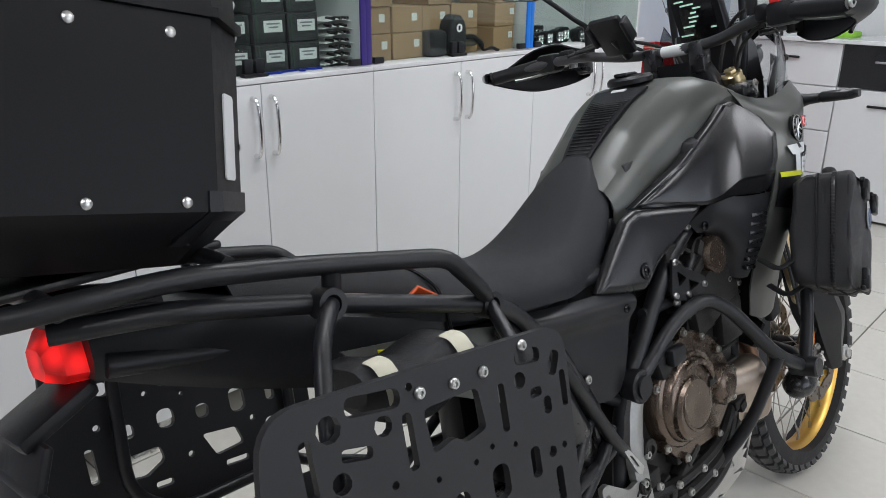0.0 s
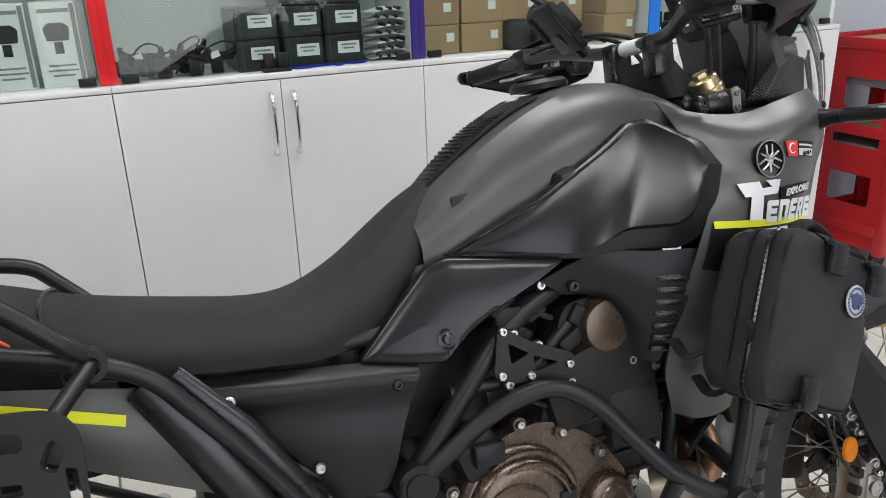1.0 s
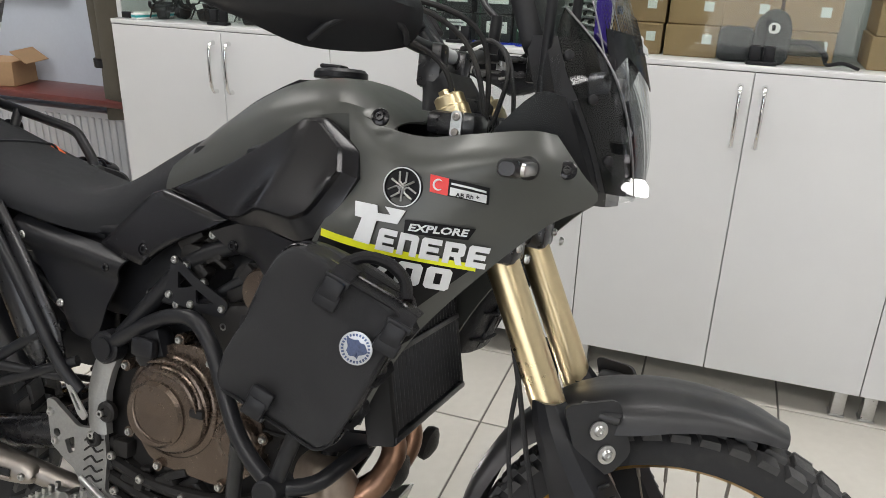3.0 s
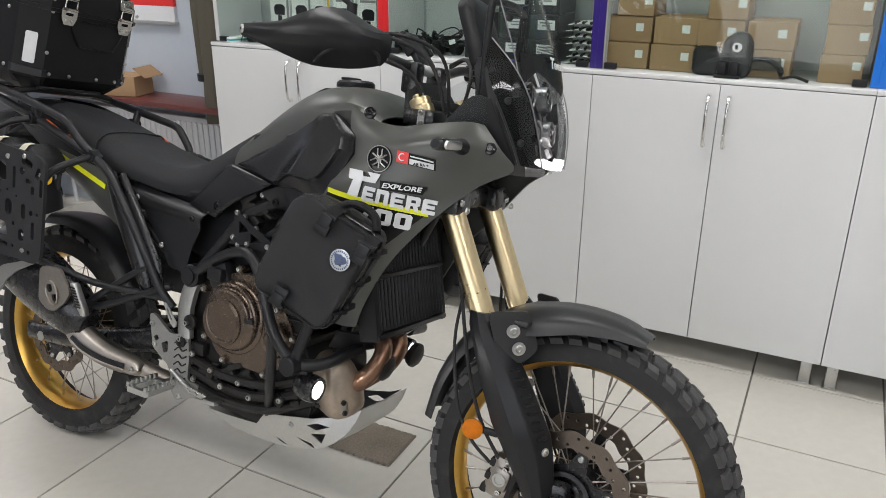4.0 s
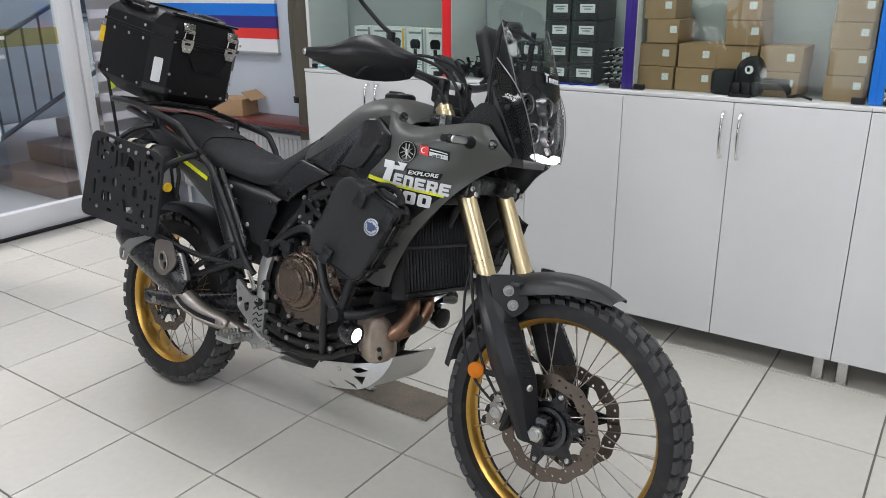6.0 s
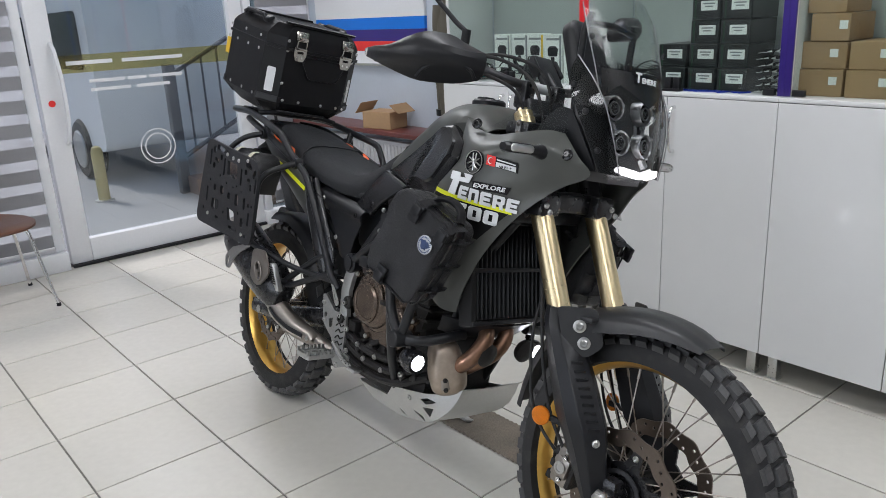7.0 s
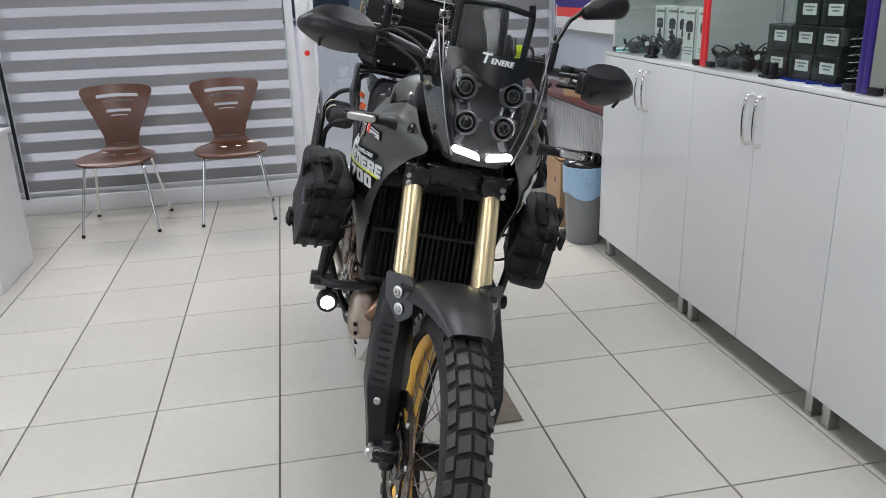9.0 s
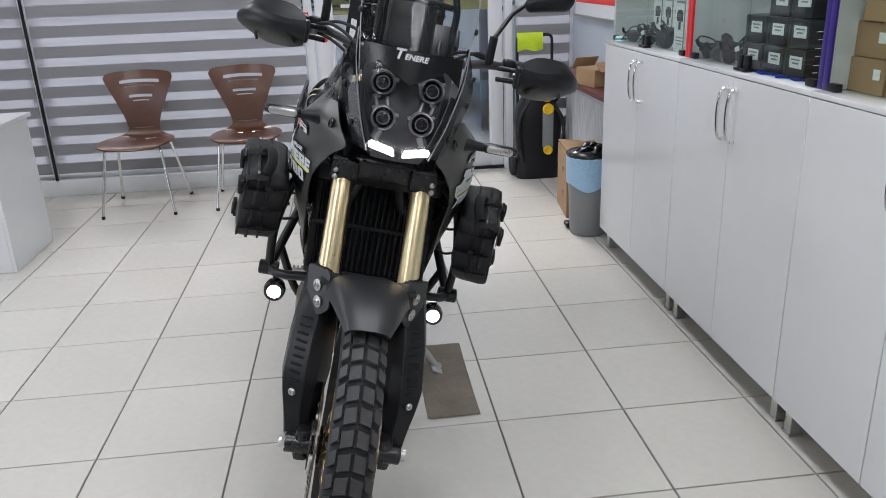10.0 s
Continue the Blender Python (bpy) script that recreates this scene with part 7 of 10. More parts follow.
for s in (-1, 1):
    for x, y, z in ((1.408, 0.122, 1.150), (1.378, 0.151, 1.236), (1.336, 0.160, 1.296), (1.352, 0.140, 1.41)):
        bm = bmesh.new()
        lathe(bm, [(0, 0.008), (0.004, 0.007), (0.006, 0.003)], (x, FY + s * y, z), (0.6, s, 0), 14)
        part("screen_fixing", bm, M_BLACK, bike)



def edges(bm, s):
    sweep(bm, spline([(1.449, FY + s * 0.076, 1.097), (1.437, FY + s * 0.103, 1.175), (1.413, FY + s * 0.123, 1.252), (1.376, FY + s * 0.135, 1.310), (1.317, FY + s * 0.139, 1.367)], 5), 0.0016, 6)


def screen_rim(bm, s):
    g = ((1.436, 1.27, 0.121, 0.038), (1.412, 1.345, 0.131, 0.038), (1.380, 1.42, 0.140, 0.036), (1.344, 1.49, 0.140, 0.032))
    sweep(bm, spline([(x - b * 1.2 + 0.001, FY + s * (w + 0.001), z) for x, z, w, b in g], 4), 0.0015, 6)


both("deflector_edge", M_BEZEL, edges, "pale polished acrylic edge")
both("screen_edge", M_BEZEL, screen_rim, "pale polished acrylic edge")



def cockpit(bm):
    tube(bm, [(1.282, -0.062, 1.16), (1.285, -0.081, 1.28), (1.285, -0.084, 1.44), (1.292, -0.074, 1.475)], 0.009)
    tube(bm, [(1.282, 0.084, 1.16), (1.285, 0.102, 1.28), (1.285, 0.106, 1.44), (1.292, 0.096, 1.475)], 0.009)
    tube(bm, [(1.288, -0.084, 1.45), (1.30, 0.011, 1.46), (1.288, 0.106, 1.45)], 0.008)
    box(bm, (1.305, 0, 1.20), (0.06, 0.15, 0.18), 0.02)
    turn = Matrix.Rotation(radians(-22), 3, "Y")
    rings = [[V((1.225, 0, 1.385)) + turn @ V((h, py * k, pz * k - 0.006 * (py / 0.06) ** 2)) for py, pz in round_rect(0.125, 0.175, 0.028, 5)] for h, k in ((-0.014, 0.97), (-0.010, 1.0), (0.012, 1.0), (0.022, 0.88), (0.026, 0.6))]
    loft(bm, rings)
    box(bm, (1.285, 0, 1.13), (0.11, 0.20, 0.06), 0.02)


tower = on_bike("instrument_tower", M_BLACK, cockpit, "black instrument bracket behind the screen")
on_bike("display", M_BLACK_GLOSS, lambda bm: box(bm, (1.211, 0, 1.385), (0.004, 0.09, 0.15), 0.002, Matrix.Rotation(radians(-22), 3, "Y")), "upright colour display", tower)


mark_rng = random.Random(2)
M_DISPLAY = glow("display_text", (0.5, 0.75, 0.6), 0.45)
for k in range(12):
    turn = Matrix.Rotation(radians(-22), 3, "Y")
    p, w = V((-0.003, mark_rng.uniform(-0.04, 0.04), -0.06 + 0.011 * k)), mark_rng.uniform(0.012, 0.035)
    on_bike("display_mark", M_DISPLAY, lambda bm: box(bm, V((1.2085, 0, 1.385)) + turn @ p, (0.001, w, 0.004), 0.0, turn), "", tower)

# handlebar and controls
LEFT = V((0.060, 0.050, -0.007))  # the bar is turned a little: its left end stands further ahead and out


def ctl(x, y, z, s):
    """A place on the bar's right half, or its twin on the turned left half."""
    return V((x, s * y, z)) + (LEFT if s > 0 else V((0, 0, 0)))


BAR = [(0.935, 0.438, 1.312), (0.985, 0.315, 1.325), (1.03, 0.22, 1.325), (1.080, 0.11, 1.297), (1.087, 0.0, 1.293)]
bar_pts = side(BAR, -1) + [V(p) + LEFT * q for p, q in zip(side(BAR[-2::-1], 1), (0.15, 0.6, 0.9, 1.0))]
bar_ob = on_bike("handlebar", M_BARGREY, lambda bm: sweep(bm, rounded(bar_pts, 0.04), 0.0125, 14), "tapered dark grey handlebar")
both("grip", M_BLACK, lambda bm, s: (cyl(bm, ctl(0.932, 0.440, 1.312, s), ctl(0.985, 0.318, 1.325, s), 0.0175, seg=20, edge=0.002), cyl(bm, ctl(0.929, 0.446, 1.311, s), ctl(0.932, 0.440, 1.312, s), 0.020, seg=20, edge=0.003)), "black rubber grip", bar_ob)
both("switch_gear", M_BLACK, lambda bm, s: (box(bm, ctl(1.0, 0.295, 1.326, s), (0.055, 0.06, 0.05), 0.012), box(bm, ctl(1.018, 0.25, 1.335, s), (0.04, 0.035, 0.035), 0.008)), "", bar_ob)
both("bar_clamp", M_BLACK_SATIN, lambda bm, s: box(bm, (1.09, s * 0.06, 1.27), (0.045, 0.04, 0.075), 0.01), "", bar_ob)
on_bike("riser_boot", M_BLACK, lambda bm: (loft(bm, [[V((x, 0, z)) + V((px, py, 0)) for px, py in round_rect(w, h, 0.018, 4)] for x, z, w, h in ((1.125, 1.195, 0.075, 0.19), (1.112, 1.225, 0.062, 0.17), (1.100, 1.252, 0.052, 0.155), (1.095, 1.262, 0.048, 0.150))]), tube(bm, [(1.145, -0.11, 1.208), (1.145, 0.11, 1.208)], 0.016)), "black handlebar riser block", bar_ob)
on_bike("clamp_label", M_DECAL_W, lambda bm: cyl(bm, (1.0865, 0.03, 1.2935), (1.0865, -0.03, 1.2935), 0.0135, seg=16), "white label with small red print", bar_ob)
on_bike("start_switch", M_DECAL_R, lambda bm: box(bm, (0.985, -0.285, 1.352), (0.02, 0.02, 0.008), 0.002), "", bar_ob)


def lever(bm, s):
    sweep(bm, spline([ctl(*p, s) for p in ((1.035, 0.25, 1.318), (1.045, 0.30, 1.312), (1.02, 0.37, 1.300), (0.99, 0.415, 1.297))], 5), 0.006, 8, flat=0.7)
    lathe(bm, [(0, 0.012), (0.018, 0.012)], ctl(1.04, 0.252, 1.305, s), (0, 0, 1), 12)


both("lever", M_STEEL, lever, "silver hand lever", bar_ob)


def handguard(bm, s):
    g = [[(0.905, 0.438, 1.328), (0.950, 0.447, 1.331), (0.998, 0.445, 1.336), (1.035, 0.425, 1.357), (1.062, 0.396, 1.374), (1.074, 0.350, 1.379), (1.080, 0.310, 1.375), (1.092, 0.276, 1.358)],
         [(0.900, 0.449, 1.325), (0.950, 0.458, 1.327), (1.004, 0.460, 1.328), (1.052, 0.440, 1.340), (1.090, 0.412, 1.349), (1.124, 0.366, 1.346), (1.140, 0.315, 1.340), (1.143, 0.266, 1.344)],
         [(0.899, 0.452, 1.314), (0.950, 0.462, 1.312), (1.005, 0.465, 1.309), (1.055, 0.446, 1.312), (1.095, 0.415, 1.314), (1.128, 0.370, 1.314), (1.146, 0.315, 1.315), (1.150, 0.265, 1.317)],
         [(0.901, 0.448, 1.303), (0.948, 0.454, 1.296), (0.992, 0.455, 1.292), (1.040, 0.430, 1.290), (1.080, 0.396, 1.288), (1.112, 0.352, 1.290), (1.136, 0.308, 1.294), (1.146, 0.266, 1.296)],
         [(0.907, 0.436, 1.300), (0.942, 0.438, 1.290), (0.978, 0.434, 1.280), (1.006, 0.404, 1.267), (1.030, 0.372, 1.259), (1.066, 0.330, 1.260), (1.100, 0.296, 1.266), (1.132, 0.268, 1.278)]]
    sh = LEFT if s > 0 else V((0, 0, 0))
    skin(bm, [[V(p) + sh for p in r] for r in side(g, s)], 0.004, 2, 2, into=V((0.98, s * 0.32, 1.31)) + sh)


def guard_ridge(bm, s):
    """Raised arch moulded into the lower front of the guard."""
    sh = LEFT if s > 0 else V((0, 0, 0))
    pts = side([(1.052, 0.398, 1.266), (1.078, 0.398, 1.287), (1.106, 0.372, 1.305), (1.128, 0.338, 1.309), (1.141, 0.306, 1.298), (1.139, 0.288, 1.281)], s)
    sweep(bm, spline([V(p) + sh for p in pts], 4), 0.0045, 8)


for s, hg in zip((-1, 1), both("handguard", M_BLACK, handguard, "moulded black plastic handguard", bar_ob, 30)):
    bm = bmesh.new()
    guard_ridge(bm, s)
    part("guard_ridge", bm, M_BLACK, hg, "", 60)
    sh = LEFT if s > 0 else V((0, 0, 0))
    bm = bmesh.new()
    for p in ((1.085, 0.262, 1.330), (1.085, 0.262, 1.300)):
        cyl(bm, V((p[0], s * p[1], p[2])) + sh, V((p[0] - 0.03, s * (p[1] - 0.045), p[2] - 0.004)) + sh, 0.007, seg=10)
    box(bm, V((1.115, s * 0.268, 1.315)) + sh, (0.05, 0.022, 0.060), 0.006)
    part("guard_bracket", bm, M_BLACK_SATIN, hg)
both("bar_end_bolt", M_STEEL, lambda bm, s: (bolt(bm, V((0.905, s * 0.449, 1.315)) + (LEFT if s > 0 else V((0, 0, 0))), (-0.35, s, 0), 0.0095, 0.006), lathe(bm, [(0, 0.012), (0.002, 0.012)], V((0.906, s * 0.446, 1.315)) + (LEFT if s > 0 else V((0, 0, 0))), (-0.35, s, 0), 16)), "bright bar-end bolt", bar_ob)


def mirror(bm, s, m):
    tube(bm, [V(p) + m for p in side([(1.01, 0.225, 1.345), (1.012, 0.225, 1.405), (0.985, 0.240, 1.425), (0.937, 0.275, 1.478), (0.925, 0.31, 1.51)], s)], 0.0065, 0.012)
    cyl(bm, V((1.01, s * 0.225, 1.335)) + m, V((1.012, s * 0.225, 1.41)) + m, 0.012, seg=14)


for s in (-1, 1):
    bm = bmesh.new()
    shift = V((0.085, 0.015, -0.012)) if s > 0 else V((0, 0, 0))
    mirror(bm, s, shift)
    mi = part("mirror", bm, M_BLACK, bike, "black rear-view mirror on a stalk")
    c = V((0.935, s * 0.375, 1.535)) + shift
    bm = bmesh.new()
    o = fillet2([(-0.070, -0.030), (0.050, -0.034), (0.072, -0.004), (0.060, 0.034), (-0.020, 0.040), (-0.078, 0.0)], 0.022, 5)
    o = [(a * math.cos(0.25) - b * math.sin(0.25), a * math.sin(0.25) + b * math.cos(0.25)) for a, b in o]
    rings = [[c + V((h, s * a * k, b * k)) for a, b in o] for h, k in ((-0.006, 0.98), (0.0, 1.0), (0.016, 0.95), (0.030, 0.75), (0.036, 0.4))]
    loft(bm, rings)
    part("mirror_shell", bm, M_BLACK, mi)
    bm = bmesh.new()
    plate(bm, [(a * 0.93, b * 0.93) for a, b in o], [], 0.001, lambda a, b, h: c + V((-0.0065 - h, s * a, b)))
    part("mirror_glass", bm, mat("mirror_silver", (0.9, 0.9, 0.9), 0.01, 1.0, vary=0.0), mi)

on_bike("cable_loom", M_RUBBER, lambda bm: [hose(bm, p, 0.0045) for p in ([(1.02, -0.26, 1.325), (1.10, -0.20, 1.345), (1.17, -0.12, 1.30), (1.20, -0.08, 1.18), (1.20, -0.06, 1.05)], [(1.03, -0.24, 1.335), (1.11, -0.17, 1.355), (1.18, -0.09, 1.32), (1.19, -0.05, 1.20), (1.17, -0.05, 1.08)], [(1.02, 0.26, 1.325), (1.10, 0.20, 1.345), (1.17, 0.12, 1.30), (1.20, 0.08, 1.18), (1.18, 0.06, 1.05)], [(1.03, 0.24, 1.33), (1.12, 0.15, 1.34), (1.19, 0.05, 1.28), (1.17, 0.03, 1.15)], [(1.0, -0.25, 1.31), (1.08, -0.19, 1.30), (1.14, -0.13, 1.26), (1.16, -0.10, 1.16)])], "black control cables", bar_ob)
holder = on_bike("phone_holder", M_BLACK, lambda bm: (box(bm, (0.998, 0.106, 1.350), (0.018, 0.085, 0.11), 0.008, Matrix.Rotation(radians(-40), 3, "Y")), cyl(bm, (1.05, 0.10, 1.30), (1.0, 0.105, 1.345), 0.012), box(bm, (0.991, 0.059, 1.360), (0.03, 0.012, 0.06), 0.004, Matrix.Rotation(radians(-40), 3, "Y")), box(bm, (0.991, 0.153, 1.360), (0.03, 0.012, 0.06), 0.004, Matrix.Rotation(radians(-40), 3, "Y"))), "black phone holder on the handlebar", bar_ob)
on_bike("holder_mark", M_DECAL_W, lambda bm: sweep(bm, [V((0.990, 0.106, 1.359)) + Matrix.Rotation(radians(-40), 3, "Y") @ V((-0.002, 0.013 * math.cos(k * math.pi / 2), 0.013 * math.sin(k * math.pi / 2))) for k in range(5)], 0.0012, 5), "", holder)

# tail
def tail(bm):
    rings = []
    for x, z0, z1, w in ((0.10, 0.86, 0.965, 0.135), (-0.05, 0.895, 1.015, 0.13), (-0.20, 0.945, 1.065, 0.115), (-0.30, 0.985, 1.085, 0.095), (-0.37, 1.015, 1.09, 0.075)):
        rings.append([V((x, y * w, z)) for y, z in ((-1, z0 + 0.02), (-0.85, z0), (0.85, z0), (1, z0 + 0.02), (1, z1 - 0.02), (0.85, z1), (-0.85, z1), (-1, z1 - 0.02))])
    loft(bm, rings)


tail_ob = on_bike("tail_section", M_BLACK, tail, "matt black tail section")


def tail_cover(bm, s):
    g = [[(0.20, 0.142, 0.905), (0.06, 0.150, 0.938), (-0.10, 0.145, 0.965)],
         [(0.24, 0.150, 0.84), (0.10, 0.158, 0.875), (-0.06, 0.152, 0.92)],
         [(0.31, 0.148, 0.72), (0.17, 0.150, 0.79), (0.02, 0.142, 0.865)]]
    skin(bm, side(g, s), 0.004, 4, 4, into=(0.1, 0, 0.85))


for s, k in zip((-1, 1), both("tail_side_cover", M_OLIVE, tail_cover, "olive grey and black rear side panel", angle=60)):
    bm = bmesh.new()
    plate(bm, [(-0.05, 0.952), (0.04, 0.926), (0.163, 0.883), (0.160, 0.869), (0.04, 0.911), (-0.05, 0.939)], [], 0.0015, lambda a, b, h: V((a, s * (0.163 + h - abs(a - 0.08) * 0.06), b)))
    part("stripe", bm, M_YELLOW, k, "neon yellow stripe")
both("rear_strut_cover", M_BLACK_SATIN, lambda bm, s: (sweep(bm, side([(0.185, 0.160, 0.915), (0.245, 0.170, 0.83), (0.33, 0.165, 0.67), (0.35, 0.155, 0.60)], s), [0.022, 0.03, 0.03, 0.018], 10, flat=0.5, up=(0, 1, 0)), sweep(bm, side([(0.225, 0.155, 0.92), (0.30, 0.165, 0.83), (0.385, 0.160, 0.69), (0.40, 0.15, 0.62)], s), [0.014, 0.018, 0.018, 0.012], 10, flat=0.6, up=(0, 1, 0))), "satin black rear frame cover")
tl = on_bike("tail_light", M_TAILGLOW, lambda bm: loft(bm, [[V((x, y * w, z)) for y, z in ((-1, zl), (-0.7, zl - 0.012), (0.7, zl - 0.012), (1, zl), (0.9, zh), (0.6, zh + 0.006), (-0.6, zh + 0.006), (-0.9, zh))] for x, w, zl, zh in ((-0.325, 0.055, 1.030, 1.066), (-0.365, 0.058, 1.024, 1.072), (-0.392, 0.048, 1.026, 1.068), (-0.408, 0.03, 1.032, 1.050))]), "glowing red tail light", angle=25)
on_bike("light_hood", M_BLACK, lambda bm: loft(bm, [[V((x, y * w, z)) for y, z in ((-1, zl), (1, zl), (0.8, zh), (-0.8, zh))] for x, w, zl, zh in ((-0.28, 0.088, 1.060, 1.092), (-0.345, 0.074, 1.072, 1.096), (-0.392, 0.056, 1.075, 1.090))]), "", tl)
on_bike("plate_bracket", M_BLACK, lambda bm: (box(bm, (-0.41, 0, 0.985), (0.10, 0.11, 0.02), 0.008, Matrix.Rotation(radians(-25), 3, "Y")), box(bm, (-0.475, 0, 0.865), (0.012, 0.16, 0.22), 0.006, Matrix.Rotation(radians(22), 3, "Y")), tube(bm, [(-0.455, -0.15, 0.915), (-0.455, 0.15, 0.915)], 0.008)), "black licence plate bracket")
for s in (-1, 1):
    bm = bmesh.new()
    rings = [[V((-0.46 + px, s * y, 0.917 + pz)) for px, pz in round_rect(w, hh, hh * 0.45, 4)] for y, w, hh in ((0.13, 0.020, 0.016), (0.145, 0.036, 0.024), (0.21, 0.036, 0.024), (0.222, 0.022, 0.016))]
    loft(bm, rings)
    rs = part("rear_turn_signal", bm, M_BLACK_SATIN, bike, "slim rear turn signal")
    bm = bmesh.new()
    box(bm, (-0.478, s * 0.18, 0.917), (0.006, 0.062, 0.017), 0.003)
    part("signal_lens", bm, M_STEEL, rs)

# luggage rack with side rails and plates
def rack(bm):
    for s in (-1, 1):
        tube(bm, side([(-0.54, 0.10, 1.122), (-0.48, 0.165, 1.122), (-0.30, 0.178, 1.118), (-0.16, 0.188, 1.095), (0.03, 0.208, 1.058), (0.055, 0.210, 1.048), (0.12, 0.200, 0.985), (0.15, 0.17, 0.955)], s), 0.0125, 0.04)
        tube(bm, side([(-0.42, 0.12, 1.090), (-0.30, 0.165, 1.082), (-0.134, 0.175, 1.042), (0.136, 0.185, 0.962), (0.20, 0.182, 0.93), (0.30, 0.178, 0.80), (0.42, 0.17, 0.62), (0.46, 0.16, 0.58)], s), 0.0125, 0.05)
        tube(bm, side([(-0.12, 0.178, 1.045), (-0.12, 0.190, 1.088)], s), 0.012)
        for x, z in ((-0.134, 1.042), (0.136, 0.961)):
            lathe(bm, [(0, 0.012), (0, 0.020), (0.028, 0.020), (0.028, 0.012), (0.010, 0.011)], (x, s * 0.172, z), (0, s, 0), 20)
        tube(bm, side([(-0.134, 0.195, 1.042), (-0.19, 0.245, 1.02), (-0.235, 0.295, 0.95), (-0.25, 0.300, 0.72), (-0.18, 0.295, 0.66), (0.04, 0.290, 0.655)], s), 0.0105, 0.06)
        tube(bm, side([(0.136, 0.192, 0.961), (0.09, 0.270, 0.92), (0.07, 0.295, 0.88), (0.06, 0.295, 0.70), (0.04, 0.290, 0.655), (0.20, 0.20, 0.60), (0.42, 0.16, 0.60)], s), 0.0105, 0.04)
    tube(bm, [(-0.54, 0.10, 1.122), (-0.565, 0, 1.124), (-0.54, -0.10, 1.122)], 0.0125, 0.05)
    for x in (-0.42, -0.24):
        tube(bm, [(x, -0.172, 1.116), (x, -0.12, 1.126), (x, 0.12, 1.126), (x, 0.172, 1.116)], 0.010, 0.03)
    box(bm, (-0.36, 0, 1.133), (0.30, 0.22, 0.010), 0.004)


on_bike("luggage_rack", M_BLACK_FRAME, rack, "black tubular luggage rack")


def rack_holes():
    """Cut-outs of the carrier plate in its own plane, with u ahead and v up."""
    h = []
    for u, v, w, t, a in ((-0.07, 0.131, 0.072, 0.022, -6), (0.174, 0.124, 0.048, 0.020, -6), (0.222, 0.104, 0.018, 0.034, -25), (0.236, 0.066, 0.012, 0.050, 0), (0.181, 0.074, 0.022, 0.013, 0), (0.200, 0.052, 0.015, 0.024, 0), (0.119, 0.071, 0.012, 0.062, 0), (-0.03, 0.075, 0.014, 0.066, 0), (-0.10, 0.084, 0.040, 0.014, -10), (-0.158, 0.085, 0.014, 0.062, 0), (0.163, -0.015, 0.018, 0.042, 0), (0.097, -0.018, 0.030, 0.045, 0), (-0.165, -0.06, 0.014, 0.060, 0), (0.205, -0.06, 0.014, 0.05, 0), (-0.10, -0.02, 0.020, 0.024, 0), (-0.035, -0.015, 0.030, 0.034, 0), (0.03, -0.02, 0.024, 0.026, 0), (0.155, -0.085, 0.024, 0.034, 0), (-0.06, -0.125, 0.030, 0.012, 0), (0.075, -0.128, 0.045, 0.012, 0)):
        h.append(round_rect(w, t, min(w, t) * 0.4, 3, u, v, a))
    h.append(fillet2([(-0.006, 0.105), (0.080, 0.108), (0.086, 0.055), (0.050, 0.048), (0.035, 0.060), (0.0, 0.050)], 0.009))
    h.append(fillet2([(-0.115, -0.062), (-0.055, -0.058), (-0.05, -0.085), (-0.085, -0.105), (-0.12, -0.10)], 0.008))
    h.append(fillet2([(0.02, -0.062), (0.085, -0.066), (0.095, -0.10), (0.04, -0.108)], 0.008))
    for u, v, r in ((0.154, 0.097, 0.011), (-0.062, 0.103, 0.012), (-0.128, 0.119, 0.015), (-0.124, 0.060, 0.012), (0.197, -0.012, 0.008), (0.222, -0.010, 0.005), (0.09, 0.03, 0.004), (0.0, 0.02, 0.004), (-0.06, 0.035, 0.005), (0.13, 0.02, 0.004), (-0.145, 0.0, 0.006), (0.06, 0.02, 0.004), (-0.19, -0.12, 0.007), (0.12, -0.125, 0.005), (-0.005, -0.09, 0.006), (-0.02, 0.135, 0.005), (0.12, -0.06, 0.006), (0.19, -0.125, 0.007)):
        h.append(circle2(u, v, r, 10))
    return h


for s in (-1, 1):
    bm = bmesh.new()
    o = fillet2([(-0.200, 0.152), (0.252, 0.152), (0.240, -0.150), (-0.255, -0.185)], 0.045, 6)
    plate(bm, o, rack_holes(), 0.010, lambda a, b, h: V((-0.125 + a, s * (0.315 + h), 0.825 + b - 0.11 * a)))
    cp = part("carrier_plate", bm, M_PLATE, bike, "charcoal carrier plate with many cut-outs", 30)
    for u, v in ((0.092, 0.124), (0.044, 0.122), (-0.008, 0.125), (0.165, 0.14), (-0.14, -0.13), (0.165, -0.125)):
        bm = bmesh.new()
        bolt(bm, (-0.125 + u, s * 0.3255, 0.825 + v - 0.11 * u), (0, s, 0), 0.0075, 0.005)
        part("plate_bolt", bm, M_STEEL, cp)
bag2 = thing("tool_roll", BIKE, "small black padded roll bag strapped inside the rack", "bag")
def roll_top(x):
    return 0.964 - 0.14 * x + 0.010 * math.sin(x * 38 + 2.2)


